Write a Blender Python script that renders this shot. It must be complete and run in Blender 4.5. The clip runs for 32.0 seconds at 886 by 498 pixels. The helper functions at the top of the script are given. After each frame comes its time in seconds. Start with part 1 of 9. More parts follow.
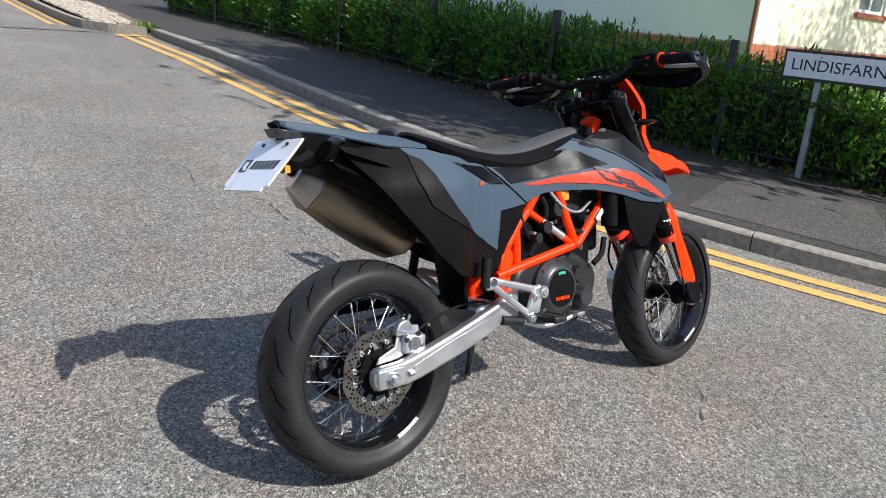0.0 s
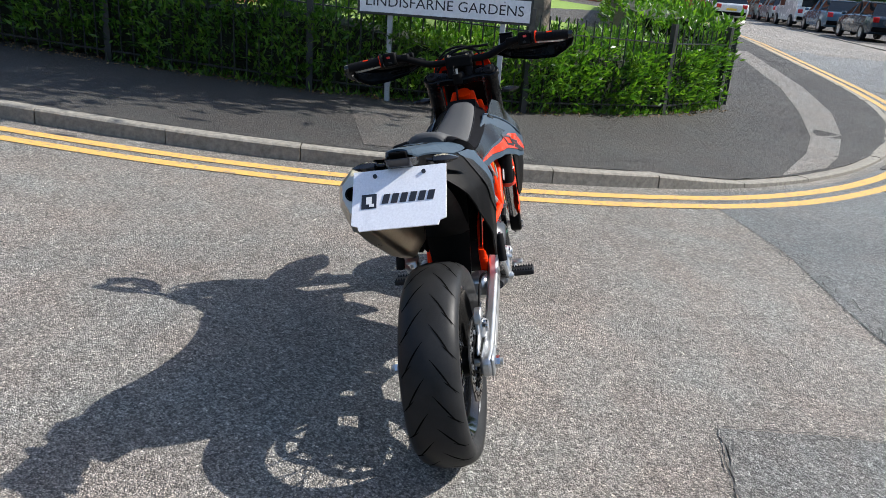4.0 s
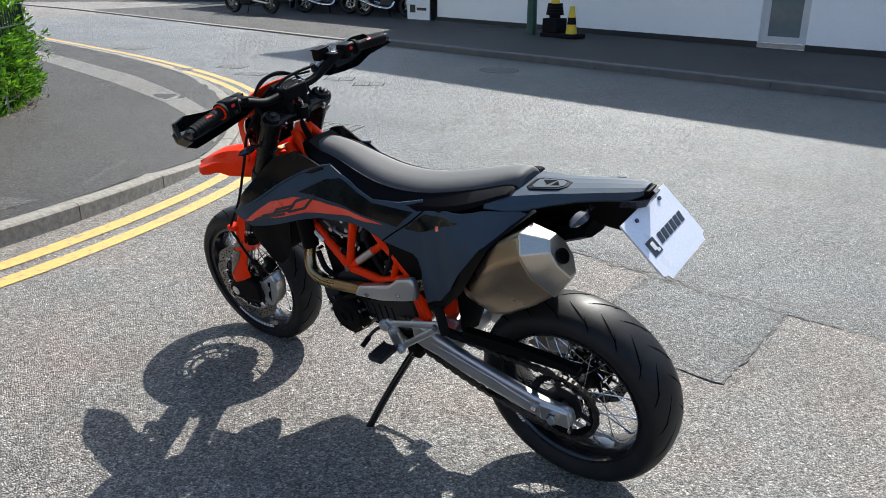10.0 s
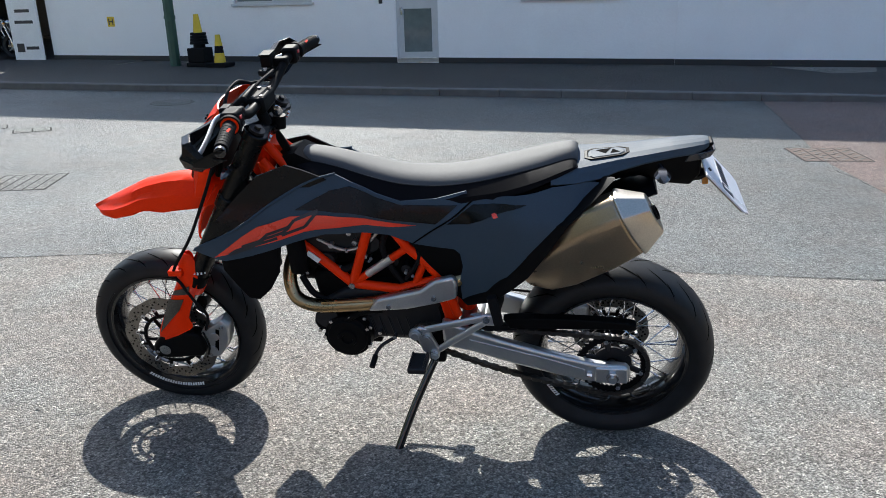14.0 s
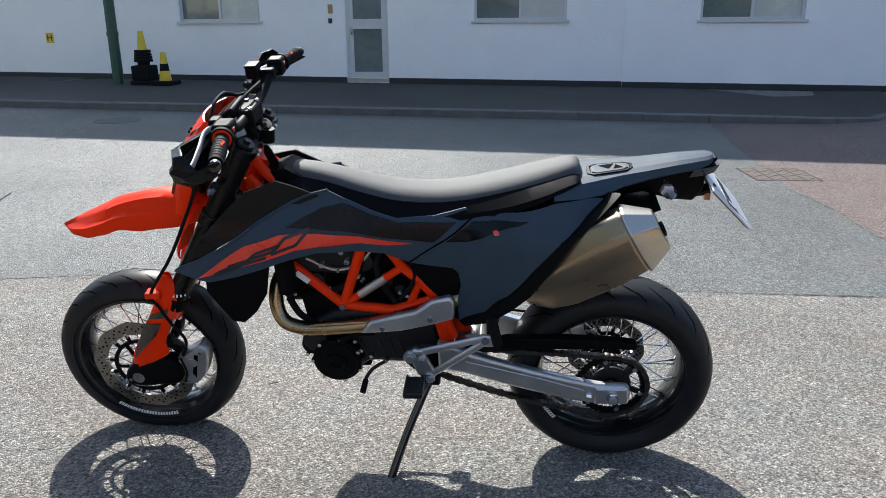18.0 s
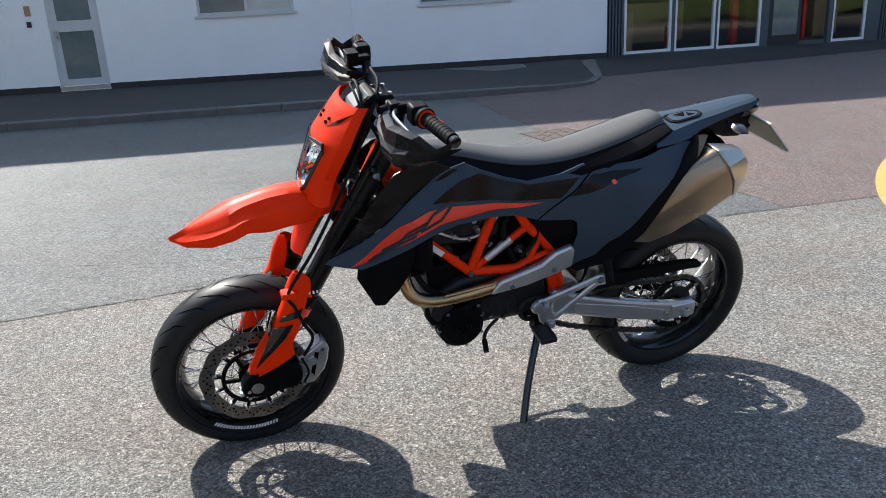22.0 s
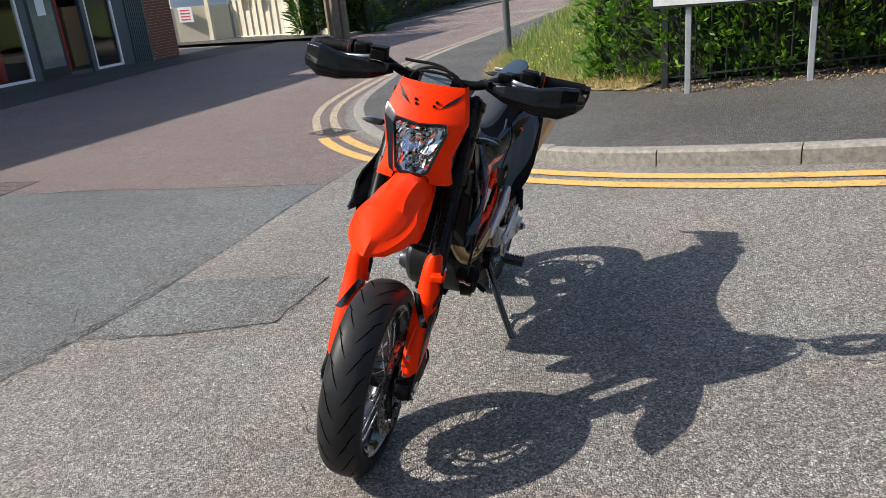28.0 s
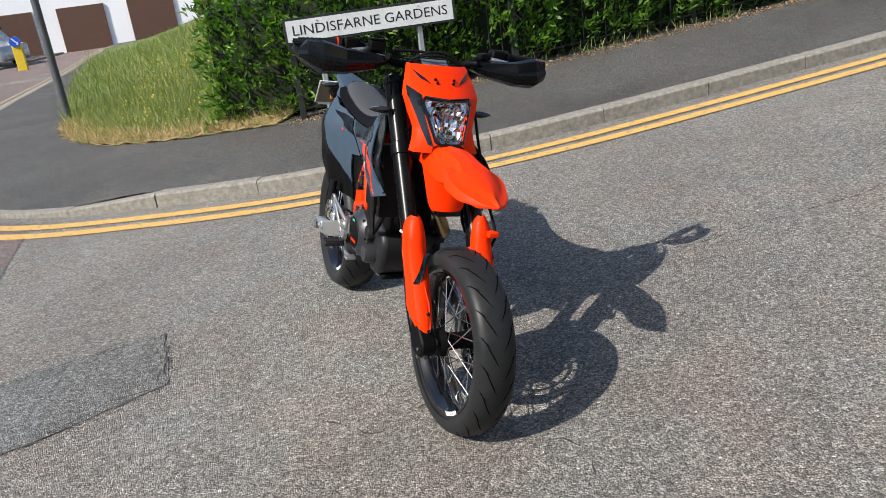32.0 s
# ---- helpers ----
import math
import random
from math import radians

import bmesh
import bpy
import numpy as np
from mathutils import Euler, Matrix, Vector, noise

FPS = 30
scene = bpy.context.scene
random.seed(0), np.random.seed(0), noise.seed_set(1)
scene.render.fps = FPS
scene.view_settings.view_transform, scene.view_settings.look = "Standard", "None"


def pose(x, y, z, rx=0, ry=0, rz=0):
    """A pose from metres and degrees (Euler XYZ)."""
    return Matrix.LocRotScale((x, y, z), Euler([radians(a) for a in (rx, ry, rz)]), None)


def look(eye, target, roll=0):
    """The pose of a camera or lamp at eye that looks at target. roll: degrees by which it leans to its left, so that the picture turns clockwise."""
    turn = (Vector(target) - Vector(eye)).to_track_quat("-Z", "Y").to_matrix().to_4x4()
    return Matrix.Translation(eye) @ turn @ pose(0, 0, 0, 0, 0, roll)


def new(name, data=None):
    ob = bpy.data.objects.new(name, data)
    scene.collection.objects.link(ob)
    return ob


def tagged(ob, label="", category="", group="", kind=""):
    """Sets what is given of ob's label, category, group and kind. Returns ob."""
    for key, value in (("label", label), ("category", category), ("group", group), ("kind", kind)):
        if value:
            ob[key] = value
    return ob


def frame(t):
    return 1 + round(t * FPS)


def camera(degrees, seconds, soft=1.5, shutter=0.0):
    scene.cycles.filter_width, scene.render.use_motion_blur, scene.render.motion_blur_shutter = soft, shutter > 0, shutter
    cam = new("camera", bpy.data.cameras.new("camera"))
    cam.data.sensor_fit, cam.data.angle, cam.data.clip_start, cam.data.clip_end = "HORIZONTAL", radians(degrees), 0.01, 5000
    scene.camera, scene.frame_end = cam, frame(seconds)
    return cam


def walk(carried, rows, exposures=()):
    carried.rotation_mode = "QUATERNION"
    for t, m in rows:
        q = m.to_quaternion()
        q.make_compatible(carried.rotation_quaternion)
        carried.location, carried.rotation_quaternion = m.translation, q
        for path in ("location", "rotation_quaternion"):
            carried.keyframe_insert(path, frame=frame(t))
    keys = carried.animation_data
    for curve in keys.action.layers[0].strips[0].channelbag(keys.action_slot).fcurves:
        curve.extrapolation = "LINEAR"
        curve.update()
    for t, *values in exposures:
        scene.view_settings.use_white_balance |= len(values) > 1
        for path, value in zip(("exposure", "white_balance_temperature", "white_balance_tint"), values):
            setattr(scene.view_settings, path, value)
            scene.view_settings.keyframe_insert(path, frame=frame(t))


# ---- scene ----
cam = camera(59.4, 32.0, 0.6)
METRES, EYE, TILT, LEAN, TURN = 10.965, 1.3816, 0.0, 0.0, -37.7
ROWS = [
    (0.0, 0.0, 0.0, 0.0, 1.51, -16.86, -4.98),
    (0.5, -0.0218, -0.0058, 0.0007, -2.83, -17.48, -5.06),
    (1.0, -0.0402, 0.0004, 0.0008, -6.74, -18.02, -4.25),
    (1.5, -0.0562, 0.0054, 0.0024, -12.33, -18.32, -4.34),
    (2.0, -0.0797, 0.0066, 0.0042, -18.09, -18.39, -4.64),
    (2.5, -0.0956, 0.0112, 0.0047, -22.93, -18.45, -4.2),
    (3.0, -0.1098, 0.0229, 0.006, -28.24, -19.01, -3.47),
    (3.5, -0.124, 0.0334, 0.0082, -33.84, -19.53, -3.98),
    (4.0, -0.147, 0.044, 0.0104, -40.54, -19.38, -3.95),
    (4.5, -0.1615, 0.0523, 0.014, -45.47, -20.02, -3.72),
    (6.5, -0.2037, 0.1188, 0.024, -65.59, -21.55, -2.79),
    (7.0, -0.2062, 0.1387, 0.0244, -70.09, -21.46, -2.42),
    (7.5, -0.2062, 0.1547, 0.0243, -74.34, -21.84, -2.49),
    (8.0, -0.2069, 0.1772, 0.025, -80.43, -21.67, -1.44),
    (8.5, -0.2064, 0.199, 0.0246, -86.49, -21.68, -0.13),
    (9.0, -0.1999, 0.2167, 0.0201, -91.31, -21.31, 0.38),
    (9.5, -0.1924, 0.2334, 0.0171, -95.4, -20.73, -0.12),
    (10.0, -0.19, 0.2512, 0.0175, -100.51, -20.29, -0.05),
    (10.5, -0.1883, 0.2711, 0.0182, -106.23, -20.11, 1.27),
    (11.0, -0.1813, 0.2837, 0.0168, -110.93, -20.09, 1.81),
    (11.5, -0.1712, 0.296, 0.0162, -115.53, -20.51, 2.19),
    (12.0, -0.1659, 0.307, 0.0162, -119.02, -20.46, 2.03),
    (12.5, -0.1623, 0.322, 0.0143, -122.46, -20.41, 2.52),
    (13.0, -0.1594, 0.3325, 0.0128, -125.43, -19.46, 2.64),
    (13.5, -0.152, 0.3387, 0.0102, -127.33, -18.73, 2.12),
    (15.5, -0.1312, 0.3486, 0.0062, -132.58, -18.24, 0.29),
    (16.0, -0.1304, 0.3486, 0.0056, -132.59, -17.65, 0.29),
    (16.5, -0.1306, 0.3486, 0.0057, -132.7, -17.41, 0.34),
    (17.0, -0.1308, 0.3488, 0.0058, -132.86, -17.24, 0.52),
    (17.5, -0.1311, 0.3489, 0.006, -132.97, -17.06, 0.64),
    (18.0, -0.131, 0.3492, 0.0058, -133.09, -17.07, 0.58),
    (18.5, -0.1289, 0.3523, 0.0059, -133.68, -17.04, 0.43),
    (19.0, -0.1234, 0.3641, 0.0059, -135.32, -17.19, 0.54),
    (19.5, -0.116, 0.3746, 0.0064, -137.66, -17.37, 1.16),
    (20.0, -0.1034, 0.3829, 0.0061, -140.47, -17.59, 1.89),
    (20.5, -0.092, 0.3919, 0.007, -143.47, -17.97, 1.9),
    (21.0, -0.0776, 0.408, 0.0078, -147.87, -18.1, 2.18),
    (21.5, -0.0667, 0.4195, 0.0077, -151.8, -18.14, 2.38),
    (22.0, -0.0522, 0.4257, 0.0066, -156.35, -18.35, 2.95),
    (22.5, -0.0389, 0.4349, 0.0072, -160.7, -18.52, 2.39),
    (23.0, -0.0227, 0.4493, 0.0076, -164.81, -18.05, 1.38),
    (23.5, -0.0081, 0.453, 0.0059, -168.7, -17.86, 1.21),
    (24.0, 0.0102, 0.4528, 0.0067, -172.91, -18.56, 2.45),
    (24.5, 0.0301, 0.4581, 0.0061, -178.44, -18.72, 2.91),
    (26.5, 0.1068, 0.4539, 0.0089, -197.83, -19.52, 3.49),
    (27.0, 0.1216, 0.4528, 0.0106, -202.66, -19.78, 4.38),
    (27.5, 0.1388, 0.4467, 0.0117, -207.03, -20.27, 5.2),
    (28.0, 0.1538, 0.4399, 0.0126, -211.81, -20.16, 5.26),
    (28.5, 0.1758, 0.4328, 0.013, -217.87, -19.9, 5.55),
    (29.0, 0.1909, 0.4232, 0.0115, -222.4, -20.15, 5.73),
    (29.5, 0.2036, 0.4098, 0.0108, -227.75, -20.6, 6.06),
    (30.0, 0.2187, 0.3987, 0.0117, -232.16, -20.42, 5.77),
    (30.5, 0.2371, 0.3874, 0.0116, -236.9, -20.12, 5.37),
    (31.0, 0.247, 0.375, 0.0101, -241.13, -20.07, 5.79),
    (31.5, 0.2542, 0.3609, 0.0108, -244.8, -20.04, 6.45),
    (32.0, 0.2639, 0.3446, 0.01, -249.54, -19.96, 6.95),
]
walk(cam, [(t, pose(0, 0, EYE, TILT, LEAN, TURN) @ pose(METRES * x, METRES * y, METRES * z, 90 + pitch, roll, yaw)) for t, x, y, z, yaw, pitch, roll in ROWS],
     exposures=((0.0, 0.56, 6400, 9), (5.0, 0.64, 6400, 9), (9.0, 0.70, 6350, 8), (17.0, 0.76, 6300, 7), (23.0, 0.76, 6400, 9), (26.5, 0.70, 6450, 10), (29.0, 0.42, 6700, 10), (32.0, 0.40, 6550, 9)))

# ---- light ----
SUN = Vector((0.40, -1.0, 1.0)).normalized()          # towards the sun
world = bpy.data.worlds.new("sky")
scene.world = world
world.use_nodes = True
wn = world.node_tree
sky = wn.nodes.new("ShaderNodeTexSky")
sky.sky_type, sky.sun_disc = "NISHITA", False
sky.sun_elevation = math.asin(SUN.z)
sky.sun_rotation = math.atan2(SUN.x, SUN.y)
sky.air_density, sky.dust_density, sky.ozone_density = 1.0, 1.2, 1.0
wn.links.new(sky.outputs[0], wn.nodes["Background"].inputs[0])
wn.nodes["Background"].inputs[1].default_value = 0.15
sun = new("sun", bpy.data.lights.new("sun", "SUN"))
sun.data.energy, sun.data.angle, sun.data.color = 5.0, radians(0.53), (1.0, 0.955, 0.89)
sun.matrix_world = look((8, -20, 20), Vector((8, -20, 20)) - SUN)

# ---- materials ----
def nodes_of(name):
    m = bpy.data.materials.new(name)
    m.use_nodes = True
    return m, m.node_tree, m.node_tree.nodes["Principled BSDF"]


def texture_at(t, kind, scale, detail=3.0, rough=0.55, coords="Object"):
    c = t.nodes.new("ShaderNodeTexCoord")
    n = t.nodes.new(kind)
    n.inputs["Scale"].default_value = scale
    if kind == "ShaderNodeTexNoise":
        n.inputs["Detail"].default_value, n.inputs["Roughness"].default_value = detail, rough
    t.links.new(c.outputs[coords], n.inputs["Vector"])
    return n


def ramp(t, source, stops):
    r = t.nodes.new("ShaderNodeValToRGB")
    while len(r.color_ramp.elements) < len(stops):
        r.color_ramp.elements.new(0.5)
    for e, (p, c) in zip(r.color_ramp.elements, stops):
        e.position = p
        e.color = (*c, 1) if len(c) == 3 else c
    t.links.new(source, r.inputs[0])
    return r.outputs[0]


def mixed(t, fac, a, b, kind="MIX"):
    m = t.nodes.new("ShaderNodeMix")
    m.data_type, m.blend_type = "RGBA", kind
    for i, v in ((0, fac), (6, a), (7, b)):
        if isinstance(v, (int, float)):
            m.inputs[i].default_value = v
        elif isinstance(v, tuple):
            m.inputs[i].default_value = (*v, 1)
        else:
            t.links.new(v, m.inputs[i])
    return m.outputs[2]


def bumped(t, b, height, strength, distance):
    n = t.nodes.new("ShaderNodeBump")
    n.inputs["Strength"].default_value, n.inputs["Distance"].default_value = strength, distance
    t.links.new(height, n.inputs["Height"])
    t.links.new(n.outputs[0], b.inputs["Normal"])


def surface(name, color, rough=0.5, metal=0.0, vary=0.15, scale=9.0, fine=120.0, bump=0.15, depth=0.001, coat=0.0, spec=0.5, coords="Object", ior=1.5):
    """A material of one base colour with stains (scale), grain (fine) and relief."""
    m, t, b = nodes_of(name)
    big = texture_at(t, "ShaderNodeTexNoise", scale, 5, 0.6, coords)
    small = texture_at(t, "ShaderNodeTexNoise", fine, 3, 0.6, coords)
    lo = tuple(c * (1 - vary) for c in color)
    hi = tuple(min(1, c * (1 + vary)) for c in color)
    col = ramp(t, big.outputs[0], [(0.3, lo), (0.7, hi)])
    col = mixed(t, 0.35, col, ramp(t, small.outputs[0], [(0.3, tuple(c * 0.75 for c in color)), (0.7, tuple(min(1, c * 1.2) for c in color))]))
    t.links.new(col, b.inputs["Base Color"])
    r = ramp(t, big.outputs[0], [(0.3, (max(0, rough - 0.08),) * 3), (0.7, (min(1, rough + 0.08),) * 3)])
    t.links.new(r, b.inputs["Roughness"])
    b.inputs["Metallic"].default_value = metal
    b.inputs["Coat Weight"].default_value = coat
    b.inputs["Coat Roughness"].default_value = 0.06
    b.inputs["Specular IOR Level"].default_value, b.inputs["IOR"].default_value = spec, ior
    if bump:
        bumped(t, b, small.outputs[0], bump, depth)
    return m


def asphalt(name, dark, light, stone=115.0, tint=(1, 1, 1), patchy=0.25, pale=0.15, rough=0.7, spec=0.4, depth=0.014, mottle=0.0):
    """Rolled chippings in bitumen: domed stones of nearly one tone, dark binder, wheel-worn and stained areas."""
    m, t, b = nodes_of(name)
    v = texture_at(t, "ShaderNodeTexVoronoi", stone)
    v2 = texture_at(t, "ShaderNodeTexVoronoi", stone * 0.43)
    grain = texture_at(t, "ShaderNodeTexNoise", stone * 2.4, 2, 0.6)
    area = texture_at(t, "ShaderNodeTexNoise", 0.55, 6, 0.65)
    blot = texture_at(t, "ShaderNodeTexNoise", 7.0, 5, 0.7)
    mid = tuple(a * 0.455 + c * 0.455 for a, c in zip(dark, light))
    stones = ramp(t, v.outputs["Color"], [(0.08, tuple(c * 0.38 for c in mid)), (0.45, tuple(c * 0.85 for c in mid)), (0.8, tuple(c * 1.15 for c in mid)), (0.96, tuple(min(1, c * 1.5) for c in mid))])
    dome = ramp(t, v.outputs["Distance"], [(0.05, (1, 1, 1)), (0.34, (0.8, 0.8, 0.8)), (0.56, (0.28, 0.28, 0.28)), (0.75, (0, 0, 0))])
    gaps = ramp(t, v.outputs["Distance"], [(0.42, (1, 1, 1)), (0.70, (0.42, 0.415, 0.41))])
    col = mixed(t, 0.85, stones, gaps, "MULTIPLY")
    big = ramp(t, v2.outputs["Color"], [(0.76, (0, 0, 0)), (0.86, (1, 1, 1))])
    edge = ramp(t, v2.outputs["Distance"], [(0.26, (1, 1, 1)), (0.40, (0, 0, 0))])
    spot = mixed(t, 1.0, big, edge, "MULTIPLY")
    col = mixed(t, spot, col, tuple(min(1, c * (1 + pale) * 0.85) for c in light))
    shade = ramp(t, area.outputs[0], [(0.3, (1 - patchy,) * 3), (0.7, (1 + patchy * 0.4,) * 3)])
    col = mixed(t, 1.0, col, shade, "MULTIPLY")
    shade2 = ramp(t, blot.outputs[0], [(0.28, (0.72, 0.7, 0.68)), (0.5, (1, 1, 1))])
    col = mixed(t, 0.55, col, shade2, "MULTIPLY")
    fleck = texture_at(t, "ShaderNodeTexVoronoi", 105.0)
    col = mixed(t, 1.0, col, ramp(t, fleck.outputs["Color"], [(0.22, (0.62, 0.615, 0.61)), (0.38, (0.93, 0.93, 0.93)), (0.60, (1.03, 1.03, 1.03)), (0.74, (1.46, 1.45, 1.43))]), "MULTIPLY")
    if mottle:
        fret = texture_at(t, "ShaderNodeTexNoise", 34.0, 4, 0.7)
        col = mixed(t, mottle, col, ramp(t, fret.outputs[0], [(0.36, (0.52, 0.515, 0.51)), (0.50, (1.0, 1.0, 1.0)), (0.64, (1.36, 1.36, 1.35))]), "MULTIPLY")
    hue = texture_at(t, "ShaderNodeTexNoise", 2.3, 4, 0.6)
    col = mixed(t, 1.0, col, ramp(t, hue.outputs["Color"], [(0.35, (1.05, 0.97, 0.93)), (0.65, (0.97, 1.02, 1.03))]), "MULTIPLY")
    col = mixed(t, 1.0, col, tint, "MULTIPLY")
    t.links.new(col, b.inputs["Base Color"])
    b.inputs["Roughness"].default_value = rough
    b.inputs["Specular IOR Level"].default_value = spec
    lump = texture_at(t, "ShaderNodeTexNoise", 62.0, 3, 0.6)
    h = mixed(t, 0.22, dome, grain.outputs[0])
    h = mixed(t, 0.38, h, lump.outputs[0])
    bumped(t, b, h, 1.0, depth)
    return m


def leafy(name, a, b_, c, rough=0.45, trans=0.25):
    m, t, b = nodes_of(name)
    g = t.nodes.new("ShaderNodeNewGeometry")
    col = ramp(t, g.outputs["Random Per Island"], [(0.0, a), (0.5, b_), (1.0, c)])
    t.links.new(col, b.inputs["Base Color"])
    b.inputs["Roughness"].default_value = rough
    b.inputs["Specular IOR Level"].default_value = 0.4
    tr = t.nodes.new("ShaderNodeBsdfTranslucent")
    mx = t.nodes.new("ShaderNodeMixShader")
    mx.inputs[0].default_value = trans
    lit = mixed(t, 1.0, col, (1.6, 1.9, 0.7), "MULTIPLY")
    t.links.new(lit, tr.inputs[0])
    t.links.new(b.outputs[0], mx.inputs[1])
    t.links.new(tr.outputs[0], mx.inputs[2])
    t.links.new(mx.outputs[0], t.nodes["Material Output"].inputs[0])
    return m


def glassy(name, color=(1, 1, 1), rough=0.02, ior=1.45):
    m, t, b = nodes_of(name)
    b.inputs["Base Color"].default_value = (*color, 1)
    b.inputs["Roughness"].default_value = rough
    b.inputs["Transmission Weight"].default_value = 1.0
    b.inputs["IOR"].default_value = ior
    return m


# ---- mesh tools ----
def part(name, bm, material, parent=None, label="", smooth=True, bevel=0.0, segments=2):
    me = bpy.data.meshes.new(name)
    bmesh.ops.recalc_face_normals(bm, faces=bm.faces)
    bm.to_mesh(me)
    bm.free()
    me.materials.append(material)
    if smooth:
        me.polygons.foreach_set("use_smooth", [True] * len(me.polygons))
        me.set_sharp_from_angle(angle=radians(38))
    ob = new(name, me)
    if parent is not None:
        ob.parent = parent
    if bevel:
        mod = ob.modifiers.new("worn_edge", "BEVEL")
        mod.width, mod.segments, mod.limit_method, mod.angle_limit = bevel, segments, "ANGLE", radians(35)
    if label:
        ob["label"] = label
    return ob


def raw(name, verts, faces, material, parent=None, smooth=False):
    me = bpy.data.meshes.new(name)
    me.from_pydata([tuple(v) for v in verts], [], faces)
    me.materials.append(material)
    if smooth:
        me.polygons.foreach_set("use_smooth", [True] * len(me.polygons))
    ob = new(name, me)
    ob.parent = parent
    return ob


def quads(name, corners, material, parent=None, n=4):
    """Many loose faces of n corners from an array of shape (count, n, 3)."""
    c = np.asarray(corners, dtype=np.float32)
    k = len(c)
    me = bpy.data.meshes.new(name)
    me.vertices.add(k * n)
    me.vertices.foreach_set("co", c.reshape(-1))
    me.loops.add(k * n)
    me.loops.foreach_set("vertex_index", np.arange(k * n, dtype=np.int32))
    me.polygons.add(k)
    me.polygons.foreach_set("loop_start", np.arange(0, k * n, n, dtype=np.int32))
    me.update(calc_edges=True)
    me.materials.append(material)
    ob = new(name, me)
    ob.parent = parent
    return ob


def empty(name, m=None, parent=None):
    ob = new(name)
    ob.empty_display_size = 0.2
    if m is not None:
        ob.matrix_basis = m
    ob.parent = parent
    return ob


def add(bm, verts, faces):
    vs = [bm.verts.new(v) for v in verts]
    for f in faces:
        try:
            bm.faces.new([vs[i] for i in f])
        except ValueError:
            pass
    return vs


def box(bm, lo, hi, m=None):
    (a, b, c), (d, e, f) = lo, hi
    vs = [Vector(p) for p in ((a, b, c), (d, b, c), (d, e, c), (a, e, c), (a, b, f), (d, b, f), (d, e, f), (a, e, f))]
    if m is not None:
        vs = [m @ v for v in vs]
    add(bm, vs, [(0, 3, 2, 1), (4, 5, 6, 7), (0, 1, 5, 4), (1, 2, 6, 5), (2, 3, 7, 6), (3, 0, 4, 7)])
    return bm


def boxed(lo, hi, m=None):
    return box(bmesh.new(), lo, hi, m)


def rings(bm, loops, closed=True, caps=True):
    """Skin a list of rings with equal counts."""
    n = len(loops[0])
    vs = [[bm.verts.new(p) for p in ring] for ring in loops]
    for a, b in zip(vs, vs[1:]):
        for i in range(n if closed else n - 1):
            j = (i + 1) % n
            try:
                bm.faces.new((a[i], a[j], b[j], b[i]))
            except ValueError:
                pass
    if caps and closed:
        bm.faces.new(vs[0][::-1])
        bm.faces.new(vs[-1])
    return bm


def smooth_line(pts, per=6):
    """A Catmull-Rom line through the points."""
    p = [Vector(q) for q in pts]
    if len(p) < 3:
        return p
    ext = [2 * p[0] - p[1], *p, 2 * p[-1] - p[-2]]
    out = []
    for a, b, c, d in zip(ext, ext[1:], ext[2:], ext[3:]):
        for i in range(per):
            s = i / per
            out.append(0.5 * (2 * b + (c - a) * s + (2 * a - 5 * b + 4 * c - d) * s * s + (3 * b - a - 3 * c + d) * s ** 3))
    return out + [p[-1]]


def tube(bm, pts, r, seg=10, per=0, r2=None, flat=1.0):
    """A round bar along points; r2: the radius at the far end; flat squeezes it sideways."""
    p = smooth_line(pts, per) if per else [Vector(q) for q in pts]
    loops = []
    side = None
    for i, q in enumerate(p):
        d = (p[min(i + 1, len(p) - 1)] - p[max(i - 1, 0)]).normalized()
        if side is None:
            side = d.orthogonal().normalized()
            if abs(d.z) < 0.98:
                side = d.cross(Vector((0, 0, 1))).normalized()
        side = (side - d * side.dot(d)).normalized()
        up = d.cross(side)
        rr = r if r2 is None else r + (r2 - r) * i / (len(p) - 1)
        loops.append([q + side * (rr * flat * math.cos(6.2832 * k / seg)) + up * (rr * math.sin(6.2832 * k / seg)) for k in range(seg)])
    return rings(bm, loops)


def tubed(pts, r, seg=10, per=0, r2=None, flat=1.0):
    return tube(bmesh.new(), pts, r, seg, per, r2, flat)


def lathe(bm, profile, seg=48, m=None, closed=False):
    """Turn (radius, y) points about the y axis."""
    loops = []
    for k in range(seg):
        a = 6.28318 * k / seg
        loops.append([Vector((r * math.cos(a), y, r * math.sin(a))) for r, y in profile])
    if m is not None:
        loops = [[m @ v for v in ring] for ring in loops]
    n = len(profile)
    vs = [[bm.verts.new(v) for v in ring] for ring in loops]
    for a, b in zip(vs, vs[1:] + vs[:1]):
        for i in range(n if closed else n - 1):
            j = (i + 1) % n
            bm.faces.new((a[i], a[j], b[j], b[i]))
    if not closed:
        for j in (0, -1):
            if profile[j][0] > 1e-4:
                bm.faces.new([ring[j] for ring in vs])
    bmesh.ops.remove_doubles(bm, verts=bm.verts, dist=1e-5)
    return bm


def turned(profile, seg=48, m=None, closed=False):
    return lathe(bmesh.new(), profile, seg, m, closed)


def rod(a, b, r, seg=12, bm=None, r2=None):
    return tube(bm or bmesh.new(), [a, b], r, seg, 0, r2)


